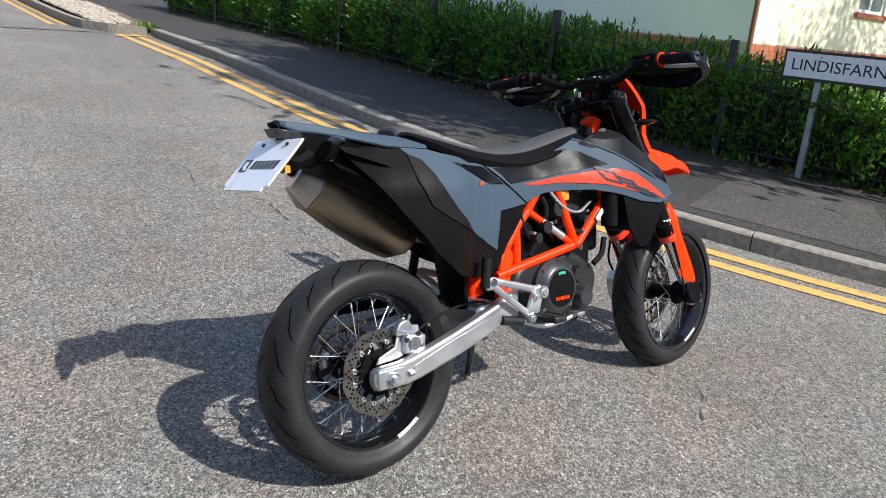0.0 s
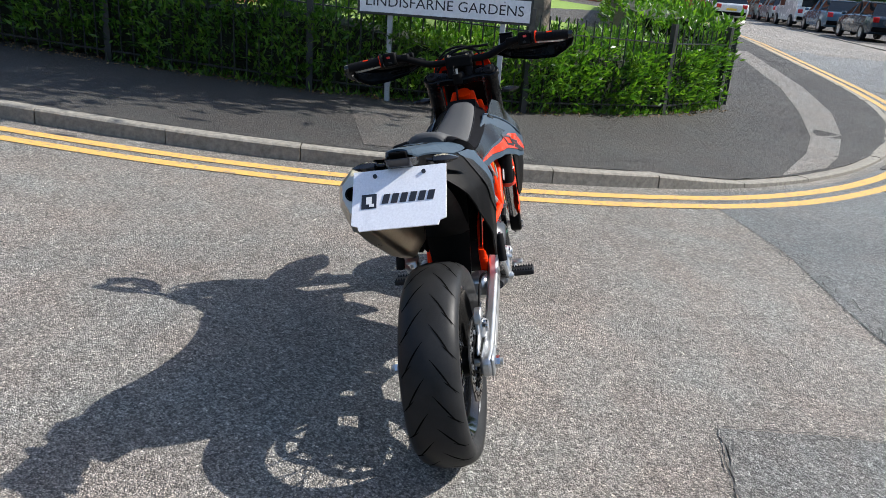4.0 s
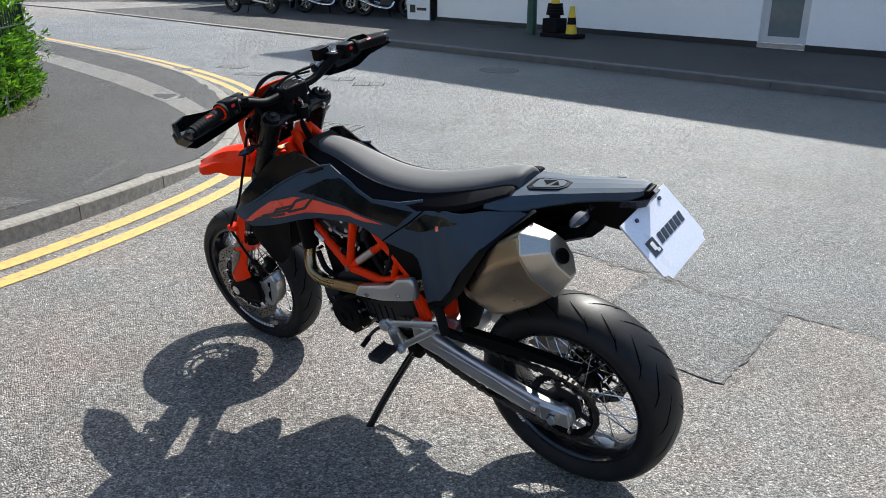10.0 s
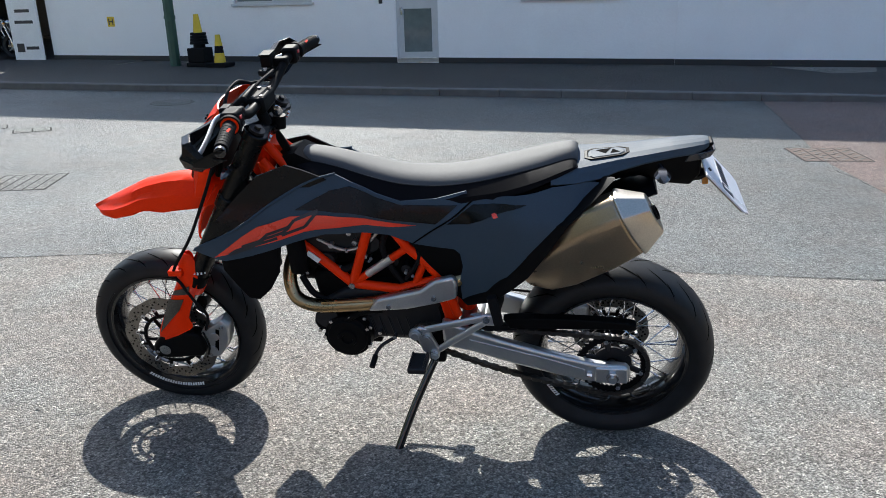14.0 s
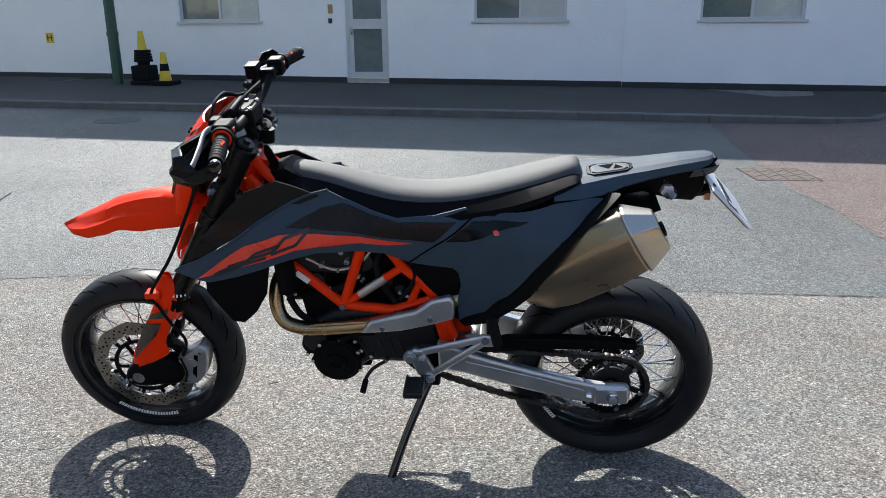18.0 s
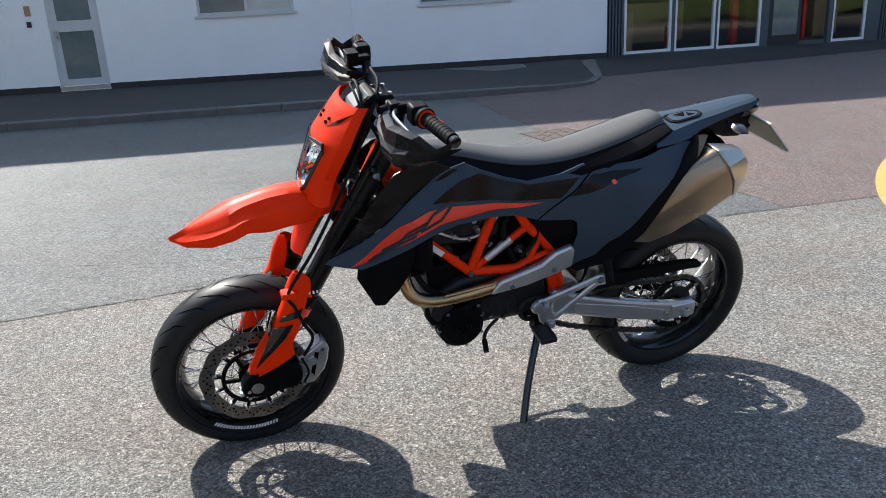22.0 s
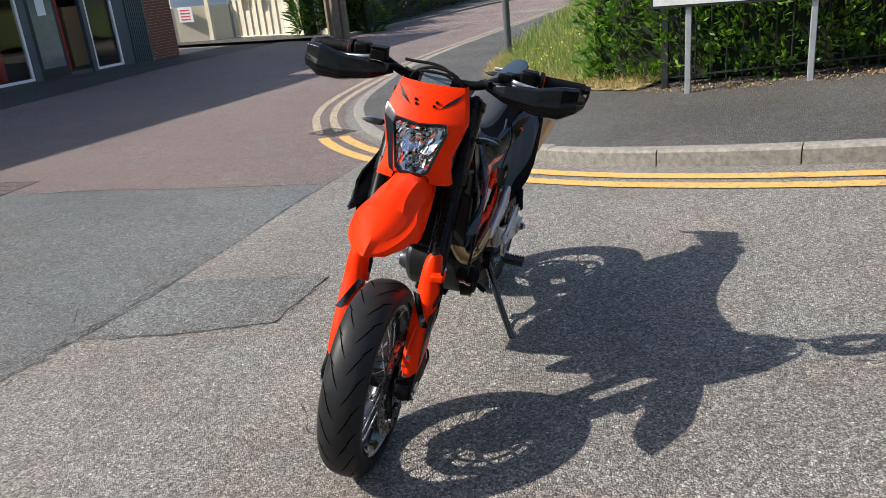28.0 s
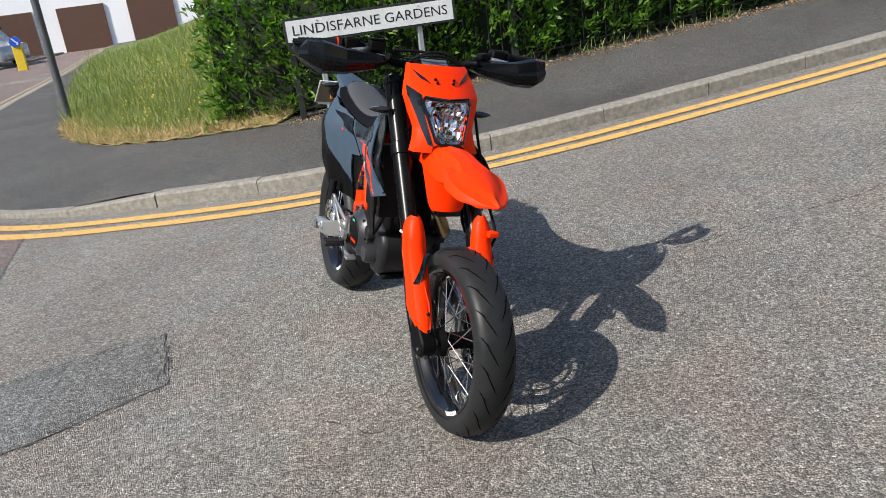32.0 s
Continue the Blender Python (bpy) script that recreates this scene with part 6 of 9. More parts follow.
    part("guard_stay", tubed([(0.985, s * 0.135, 0.842), (1.015, s * 0.145, 0.848), (1.036, s * 0.160, 0.850)], 0.010, 10, 4), M_BLACK, hgd)
res = part("brake_reservoir", boxed((1.0, -0.218, 0.862), (1.034, -0.166, 0.896)), M_BLACK, bar, "black brake fluid reservoir", bevel=0.005)
part("reservoir_lid", boxed((0.999, -0.219, 0.896), (1.035, -0.165, 0.902)), M_BLACK, res, bevel=0.002)
part("clutch_cylinder", boxed((0.995, 0.175, 0.862), (1.022, 0.215, 0.884)), M_BLACK, bar, bevel=0.005)
dash = part("dashboard", boxed((-0.045, -0.058, -0.014), (0.045, 0.058, 0.014), Matrix.Translation((1.045, 0, 0.822)) @ pose(0, 0, 0, 0, 35, 0)), M_BLACK, BIKE, "black instrument panel with a small display", bevel=0.008)
part("display", boxed((-0.028, -0.045, 0.0145), (0.022, 0.045, 0.0165), Matrix.Translation((1.045, 0, 0.822)) @ pose(0, 0, 0, 0, 35, 0)), M_SCREEN, dash)
part("mask_back", boxed((-0.02, -0.085, -0.12), (0.0, 0.085, 0.06), Matrix.Translation((1.105, 0, 0.74)) @ pose(0, 0, 0, 0, -20, 0)), M_BLACK, BIKE, bevel=0.01)
part("ignition_lock", rod((0.945, 0.01, 0.745), (0.94, 0.01, 0.782), 0.018, 18), M_BLACK, BIKE)
key = part("key", boxed((0.938, 0.006, 0.78), (0.944, 0.014, 0.80)), M_ALU, BIKE)
part("key_ring", turned([(0.015, -0.001), (0.0165, 0.0), (0.015, 0.001)], 20, Matrix.Translation((0.940, 0.02, 0.798))), M_CHROME, key)
part("key_tag", plate(curve2([(0.956, 0.735), (0.944, 0.737), (0.924, 0.690), (0.926, 0.676), (0.940, 0.672), (0.958, 0.715)], 3, True), 0.018, 0.024), M_BLACK, key, "black leather key tag")

# the front end is turned a little to the left
AXLE = Matrix.Translation((1.0, 0, 0.70)) @ Matrix.Rotation(radians(2.3), 4, Vector((-0.527, 0, 0.85))) @ Matrix.Translation((-1.0, 0, -0.70))
for ob in [o for o in BIKE.children if o not in BEFORE]:
    ob.matrix_basis = AXLE @ ob.matrix_basis

# ---- bodywork ----
SHROUD = [(1.21, 0.44), (1.15, 0.475), (1.06, 0.51), (0.95, 0.575), (0.85, 0.618), (0.775, 0.635), (0.73, 0.612), (0.66, 0.585), (0.59, 0.565), (0.49, 0.572), (0.405, 0.590), (0.391, 0.567), (0.443, 0.526), (0.511, 0.480), (0.562, 0.443), (0.63, 0.470), (0.715, 0.474), (0.815, 0.472), (0.91, 0.455), (1.03, 0.422), (1.11, 0.412)]
PANEL = [(0.562, 0.441), (0.511, 0.478), (0.443, 0.524), (0.389, 0.567), (0.29, 0.588), (0.21, 0.603), (0.17, 0.614), (0.085, 0.622)]
EDGE_LEFT = [(0.045, 0.616), (0.092, 0.582), (0.164, 0.523), (0.235, 0.441), (0.299, 0.353), (0.368, 0.282), (0.435, 0.246)]
EDGE_RIGHT = [(0.090, 0.614), (0.132, 0.588), (0.152, 0.556), (0.180, 0.506), (0.232, 0.443), (0.308, 0.376), (0.385, 0.333), (0.432, 0.308)]
for s in (1, -1):
    sh = part("tank_shroud", body_skin(SHROUD, flank, 0.004, 0.03, s), M_GREY, BIKE, "slate-grey tank shroud with red and black graphics")
    part("black_inlay", body_skin([(0.89, 0.552), (0.79, 0.595), (0.735, 0.603), (0.66, 0.576), (0.585, 0.556), (0.43, 0.556), (0.492, 0.505), (0.60, 0.515), (0.74, 0.535)], flank, 0.002, 0.03, s, 0.0022), M_SATIN, sh, "black inlay")
    part("red_flash", body_skin([(1.05, 0.486), (0.995, 0.517), (0.905, 0.537), (0.80, 0.531), (0.69, 0.519), (0.61, 0.508), (0.548, 0.500), (0.615, 0.496), (0.69, 0.500), (0.80, 0.497), (0.87, 0.487), (0.96, 0.465), (1.14, 0.425)], flank, 0.002, 0.03, s, 0.0024), M_FLASH, sh, "red-orange flash")
    # slanted black strokes of the graphic on the flash
    for k, x in enumerate((1.092, 1.012, 0.932)):
        z = 0.434 + 0.0255 * k
        w, h, sl = 0.066, 0.022 + 0.010 * k, 0.040
        rise = 0.018
        c = [(x, z), (x - w, z + rise), (x - w - sl, z + rise + h), (x - sl, z + h)]
        half = [tuple((p + q) / 2 for p, q in zip(c[0], c[3])), tuple((p + q) / 2 for p, q in zip(c[1], c[2]))]
        lines = [(c[0], c[1]), (c[2], c[3])] + [[(c[1], c[2]), (c[0], half[0]), half], [(c[0], c[3]), (half[1], c[2]), half], [(c[0], c[3]), (c[1], c[2])]][k]
        for a, b in lines:
            d = Vector((b[0] - a[0], b[1] - a[1])).normalized() * 0.0085
            n = Vector((-d.y, d.x)) * 0.5
            part("graphic_stroke", body_skin([(a[0] - n.x, a[1] - n.y), (b[0] - n.x, b[1] - n.y), (b[0] + n.x, b[1] + n.y), (a[0] + n.x, a[1] + n.y)], flank, 0.001, 0.04, s, 0.0036), M_INK, sh)
    part("spar_edge", tubed([(x, s * (flank(x, z) + 0.001) + middle(x), z) for x, z in ((1.20, 0.447), (1.06, 0.512), (0.95, 0.577), (0.85, 0.62), (0.775, 0.637))], 0.004, 8, 4), M_GREY, sh)
    sp = part("side_panel", body_skin(PANEL + (EDGE_LEFT if s > 0 else EDGE_RIGHT) + [(0.437, 0.315), (0.424, 0.37), (0.428, 0.41), (0.445, 0.426), (0.50, 0.432)], flank, 0.004, 0.03, s), M_GREY, BIKE, "slate-grey rear side panel")
    part("panel_joint", tubed([(x, s * (flank(x, z) + 0.0005) + middle(x), z) for x, z in ((0.562, 0.442), (0.511, 0.479), (0.443, 0.525), (0.390, 0.567))], 0.0022, 6, 3), M_GROOVE, sp)
    part("side_decal", body_skin([(0.386, 0.560), (0.237, 0.577), (0.325, 0.541), (0.400, 0.508), (0.460, 0.505), (0.430, 0.528)], flank, 0.001, 0.03, s, 0.0012), M_SATIN, sp, "black decal")
    m = 0.325 if s > 0 else 0.352
    part("red_mark", body_skin([(m + 0.009, 0.867 - m), (m - 0.003, 0.872 - m), (m - 0.010, 0.861 - m), (m + 0.003, 0.857 - m)], flank, 0.001, 0.03, s, 0.0022), M_FLASH, sp)
    inner = lambda x, z: flank(x, z) - 0.012
    part("inner_panel", body_skin([(0.575, 0.452), (0.50, 0.445), (0.42, 0.438), (0.408, 0.40), (0.41, 0.33), (0.405, 0.25), (0.424, 0.233), (0.454, 0.252), (0.480, 0.273), (0.493, 0.301), (0.524, 0.363), (0.558, 0.412)], inner, 0.006, 0.03, s), M_BLACK, BIKE, "black inner side panel")
    part("upper_cowl", body_skin([(1.18, 0.458), (1.14, 0.515), (1.05, 0.60), (0.99, 0.650), (0.91, 0.672), (0.87, 0.655), (0.80, 0.622), (0.95, 0.57)], lambda x, z: flank(x, z) - 0.008 + 0.22 * max(0.0, z - 0.57), 0.005, 0.03, s), M_SATIN, BIKE, "black upper tank cowl")
    part("radiator_cowl", body_skin([(1.12, 0.42), (1.125, 0.38), (1.075, 0.270), (1.045, 0.260), (1.005, 0.295), (0.965, 0.356), (0.945, 0.445), (1.03, 0.43)], lambda x, z: flank(x, z) - 0.006, 0.006, 0.03, s), M_BLACK, BIKE, "black radiator cowl", bevel=0.002)
    part("radiator", boxed((1.0, s * 0.06 if s > 0 else -0.15, 0.32), (1.04, 0.15 if s > 0 else -0.06, 0.57)), M_ALU_DARK, BIKE, "dark radiator core", bevel=0.004)
    part("canister", rod((0.915, s * 0.135, 0.345), (0.915, s * 0.135, 0.455), 0.028, 18), M_BLACK, BIKE, "black canister beside the radiator")
    # dark panel that closes the tail towards the wheel
    if s < 0:
        low = [(0.08, 0.622), (0.0, 0.640), (-0.09, 0.655), (-0.115, 0.645), (-0.10, 0.625), (-0.05, 0.60), (0.0, 0.52), (0.08, 0.42), (0.144, 0.342), (0.244, 0.258), (0.323, 0.237), (0.388, 0.236), (0.425, 0.232), (0.438, 0.310)] + [(x, z + 0.004) for x, z in EDGE_RIGHT[::-1]]
        part("tail_side_cover", body_skin(low, lambda x, z: flank(x, z) - 0.003 - 0.16 * max(0, 0.08 - x), 0.005, 0.03, s), M_BLACK, BIKE, "black textured tail side cover")
        part("ribbed_inlay", body_skin([(0.098, 0.604)] + EDGE_RIGHT[1:6] + [(0.264, 0.391), (0.19, 0.430), (0.135, 0.463), (0.10, 0.532)], flank, 0.001, 0.03, s, 0.0005), M_RIBBED, BIKE, "ribbed black strip")
        part("tail_slot", body_skin([(-0.075, 0.632), (0.0, 0.617), (0.045, 0.572), (0.02, 0.578), (-0.06, 0.612)], flank, 0.001, 0.03, s, 0.001), M_BLACK, BIKE)
    else:
        rim = [(0.010, 0.640, 0.150), (0.040, 0.618, 0.178), (0.072, 0.592, 0.200), (0.125, 0.540, 0.214), (0.188, 0.446, 0.220), (0.236, 0.378, 0.220), (0.285, 0.330, 0.212), (0.345, 0.272, 0.185), (0.420, 0.236, 0.150)]
        inner_edge = [(0.045, 0.630)] + [(x, z + 0.004) for x, z in EDGE_LEFT] + [(0.44, 0.25)]
        rows = []
        for (x0, z0), (x1, z1, y1) in zip(inner_edge, rim):
            y0 = flank(x0, z0) + middle(x0) - 0.003
            rows.append([Vector((x0, y0, z0)), Vector(((x0 + x1) / 2, (y0 + y1) / 2 + 0.002, (z0 + z1) / 2)), Vector((x1, y1, z1)), Vector((x1 + 0.002, y1 - 0.012, z1 - 0.002)), Vector((x0, y0 - 0.008, z0))])
        part("tail_side_cover", rings(bmesh.new(), rows), M_BLACK, BIKE, "black tail side cover over the silencer")
tank = []
for x, z0, z1, w in ((0.96, 0.56, 0.665, 0.060), (0.90, 0.54, 0.682, 0.072), (0.80, 0.52, 0.632, 0.082), (0.70, 0.51, 0.598, 0.086), (0.55, 0.50, 0.57, 0.09), (0.40, 0.49, 0.57, 0.095), (0.2, 0.52, 0.595, 0.10), (0.06, 0.57, 0.635, 0.085)):
    tank.append([Vector((x, middle(x) + f * w * 0.9, z)) for f, z in ((-1, z0), (-1, z1 - 0.03), (-0.8, z1), (0, z1 + 0.004), (0.8, z1), (1, z1 - 0.03), (1, z0))])
part("tank", rings(bmesh.new(), tank), M_BLACK, BIKE, "black centre cover under the seat")

# seat
SEAT = ((0.905, 0.658, 0.034, 0.645, 0.045), (0.895, 0.671, 0.042, 0.646, 0.062), (0.86, 0.674, 0.050, 0.630, 0.082), (0.78, 0.658, 0.056, 0.600, 0.094), (0.69, 0.634, 0.063, 0.556, 0.098), (0.60, 0.615, 0.068, 0.538, 0.100), (0.50, 0.608, 0.071, 0.546, 0.102), (0.40, 0.617, 0.074, 0.561, 0.104), (0.30, 0.638, 0.075, 0.580, 0.112), (0.21, 0.660, 0.071, 0.612, 0.112), (0.14, 0.677, 0.060, 0.640, 0.096), (0.115, 0.677, 0.054, 0.650, 0.086), (0.105, 0.667, 0.050, 0.652, 0.080))
upper = smooth_line([r[:3] for r in SEAT], 4)
lower = smooth_line([(r[0], r[3], r[4]) for r in SEAT], 4)
SEAT_ROWS = [(*u, l.y, l.z) for u, l in zip(upper, lower)]
st, sd = [], []
for x, zt, wt, zb, wb in SEAT_ROWS:
    seam = zt - 0.016
    st.append([Vector((x, 0.5 * middle(x) + f * wt, zt - 0.016 * abs(f) ** 4 + 0.004 * (1 - f * f))) for f in (-1, -0.94, -0.82, -0.55, -0.28, 0, 0.28, 0.55, 0.82, 0.94, 1)] + [Vector((x, 0.5 * middle(x) + f * wt, seam - 0.008)) for f in (0.9, -0.9)])
    wing = [(wb, zb, 1.0), (wb + 0.003, zb + (seam - zb) * 0.45, 0.75), (wt + 0.0025, seam + 0.001, 0.5), (wt * 0.8, seam - 0.004, 0.5)]
    sd.append([Vector((x, k * middle(x) - y, z)) for y, z, k in wing] + [Vector((x, k * middle(x) + y, z)) for y, z, k in wing[::-1]])
seat = part("seat", rings(bmesh.new(), st), M_SEAT, BIKE, "dark grey textured seat")
part("seat_side", rings(bmesh.new(), sd), M_SEAT_SIDE, seat, "black seat side with a stitched seam")
for s in (1, -1):
    part("seam", tubed([(r[0].x, r[5].y + s * (r[5].y - r[0].y + 0.0026), r[0].z + 0.001) for r in st[1:-1]], 0.0016, 6, 3), M_ALU_DARK, seat, "light stitched seam")

# tail
tl = []
for x, yc, zc, ye, ze in ((0.175, 0.092, 0.640, 0.113, 0.618), (0.11, 0.090, 0.650, 0.124, 0.622), (0.05, 0.083, 0.657, 0.118, 0.627), (0.0, 0.078, 0.664, 0.102, 0.640), (-0.067, 0.070, 0.673, 0.083, 0.655), (-0.14, 0.060, 0.684, 0.067, 0.667), (-0.19, 0.052, 0.690, 0.057, 0.672), (-0.218, 0.044, 0.693, 0.047, 0.682), (-0.230, 0.032, 0.694, 0.034, 0.688)):
    k = min(1.0, (0.175 - x) / 0.175)
    cy, yc, ye = 0.028, yc * (1 - 0.26 * k), ye * (1 - 0.26 * k)
    half = [(0, zc + 0.005), (yc * 0.55, zc + 0.004), (yc, zc), (yc * 0.55 + ye * 0.45, zc * 0.62 + ze * 0.38), (ye, ze)]
    prof = [(-y, z) for y, z in half[:0:-1]] + half
    tl.append([Vector((x, cy + y, z)) for y, z in prof] + [Vector((x, cy + y * 0.95, z - 0.005)) for y, z in reversed(prof)])
tail = part("tail_cover", rings(bmesh.new(), tl), M_GREY, BIKE, "slate-grey tail cover", smooth=False, bevel=0.003, segments=3)
part("tail_tip", plate([(-0.195, 0.684), (-0.240, 0.694), (-0.243, 0.690), (-0.228, 0.670), (-0.205, 0.668)], 0.006, 0.050), M_BLACK, tail, "black tail edge", bevel=0.003)
# grip set flush into the tail: a raised rim round a dark hollow
G = Matrix.Translation((0.028, 0.038, 0.6645)) @ pose(0, 0, 0, 0, 7.0, 0)
rim = [(0.058, -0.022), (0.040, -0.030), (-0.034, -0.022), (-0.056, -0.010), (-0.056, 0.014), (-0.038, 0.026), (0.042, 0.030), (0.058, 0.018)]
loops = [[G @ Vector((x * k, y * 1.12 * k, z)) for x, y in rim] for k, z in ((1.06, -0.003), (1.03, 0.0022), (0.90, 0.0026), (0.84, -0.001))]
gh = part("grab_rim", rings(bmesh.new(), loops), M_BLACK, tail, "black hand grip set into the tail", smooth=False)
bm = bmesh.new()
rings(bm, [[G @ Vector((x * k, y * 1.12 * k, z)) for x, y in rim] for k, z in ((0.80, 0.0002), (0.80, 0.0032), (0.74, 0.0036))])
part("grab_plate", bm, M_GREY, gh, "grey plate of the grip", smooth=False)
bm = bmesh.new()
for tri in (((0.03, -0.014), (-0.012, -0.016), (0.004, 0.012)), ((-0.008, 0.014), (-0.034, 0.012), (-0.016, -0.010))):
    add(bm, [G @ Vector((x, y * 1.12, 0.0042)) for x, y in tri], [(0, 1, 2)])
part("grab_slot", bm, M_GROOVE, gh, "dark hollow of the grip")
for s in (1, -1):
    part("indicator", rings(bmesh.new(), [[Vector((-0.108 + 0.020 * c * k, 0.040 + s * yy * 0.76, 0.644 + 0.012 * d * k - 0.02 * (yy - 0.05))) for c, d in ((1, 0), (0.5, 0.87), (-0.5, 0.87), (-1, 0), (-0.5, -0.87), (0.5, -0.87))] for yy, k in ((0.05, 0.4), (0.098, 0.4), (0.104, 0.9), (0.135, 1.1), (0.165, 0.8), (0.188, 0.15))]), M_SMOKE, BIKE, "small smoked rear indicator")
under = []
for x, zt, zb, w in ((0.06, 0.615, 0.57, 0.085), (0.0, 0.634, 0.595, 0.078), (-0.06, 0.650, 0.602, 0.068), (-0.13, 0.664, 0.578, 0.056), (-0.19, 0.672, 0.57, 0.046), (-0.215, 0.676, 0.60, 0.042)):
    under.append([Vector((x, 0.026 + w * 0.8 * f, z)) for f, z in ((-1, zt), (-0.8, zb + 0.02), (-0.5, zb), (0.5, zb), (0.8, zb + 0.02), (1, zt))])
part("undertail", rings(bmesh.new(), under), M_BLACK, BIKE, "black undertail", bevel=0.004)
tlp = part("tail_light", rings(bmesh.new(), [[Vector((x, 0.028 + f * w, z)) for f in (-1, -0.5, 0.5, 1)] + [Vector((x + 0.012, 0.028 + f * w * 0.9, z - 0.024)) for f in (1, 0.5, -0.5, -1)] for x, w, z in ((-0.18, 0.042, 0.668), (-0.225, 0.040, 0.674), (-0.248, 0.030, 0.678))]), M_SMOKE, BIKE, "smoked tail light", bevel=0.003)
# number plate with plain printed shapes
PL = Matrix.Translation((-0.274, 0.032, 0.588)) @ pose(0, 0, 0, 0, 43, 0)
np_out = [(-0.118, 0.084), (0.118, 0.084), (0.118, -0.066), (0.102, -0.072), (0.098, -0.084), (-0.098, -0.084), (-0.102, -0.072), (-0.118, -0.066)]
bm = bmesh.new()
add(bm, [(0.0, y, z) for y, z in np_out] + [(0.004, y, z) for y, z in np_out], [tuple(range(7, -1, -1)), tuple(range(8, 16))] + [(i, (i + 1) % 8, (i + 1) % 8 + 8, i + 8) for i in range(8)])
np_ob = part("number_plate", moved(bm, PL), M_PLATE, BIKE, "white rear plate with a dark badge and bars", smooth=False)
part("plate_back", moved(boxed((0.005, -0.114, -0.06), (0.008, 0.114, 0.08)), PL), M_PLATE_BACK, np_ob)
part("badge", moved(boxed((-0.0012, 0.056, -0.024), (-0.0002, 0.094, 0.016)), PL), M_INK, np_ob, "dark square badge")
bm = bmesh.new()
box(bm, (-0.0024, 0.068, -0.012), (-0.0014, 0.082, 0.008))
box(bm, (-0.0024, 0.062, -0.020), (-0.0014, 0.074, -0.012))
part("badge_shape", moved(bm, PL), M_WHITE, np_ob)
for k in range(6):
    y = 0.040 - 0.0225 * k
    shear = Matrix(((1, 0, 0, 0), (0, 1, -0.22, 0), (0, 0, 1, 0), (0, 0, 0, 1)))
    part("plate_bar", moved(boxed((-0.0014, y - 0.0165, -0.014), (-0.0002, y, 0.012), shear), PL), M_INK, np_ob, "dark slanted printed bar")
for y in (0.062, -0.062):
    part("plate_bolt", moved(rod((0.0, y, 0.066), (-0.004, y, 0.066), 0.0055, 10), PL), M_INK, np_ob)
part("plate_holder", tubed([(-0.16, 0, 0.61), (-0.20, 0, 0.59), (-0.235, 0, 0.60)], 0.022, 8, 3, flat=1.8), M_BLACK, BIKE)
part("plate_reflector", boxed((-0.24, -0.03, 0.565), (-0.225, 0.03, 0.585)), M_AMBER, BIKE)
# splash guard before the rear wheel
sg = []
for x, z, w in ((0.36, 0.50, 0.07), (0.345, 0.40, 0.075), (0.335, 0.28, 0.07), (0.345, 0.17, 0.06), (0.36, 0.12, 0.05)):
    sg.append([Vector((x, -w, z)), Vector((x - 0.02, 0, z)), Vector((x, w, z)), Vector((x + 0.012, w, z)), Vector((x - 0.008, 0, z)), Vector((x + 0.012, -w, z))])
part("splash_guard", rings(bmesh.new(), sg), M_BLACK, BIKE, "black splash guard before the rear wheel")
part("shock_absorber", rod((0.44, 0.0, 0.15), (0.40, 0.0, 0.42), 0.03, 16), M_FRAME, BIKE)
part("inner_fender", tubed([(0.30, 0, 0.33), (0.16, 0, 0.44), (0.02, 0, 0.52), (-0.1, 0, 0.57)], 0.02, 8, 4, flat=4.0), M_BLACK, BIKE, "black inner rear fender")

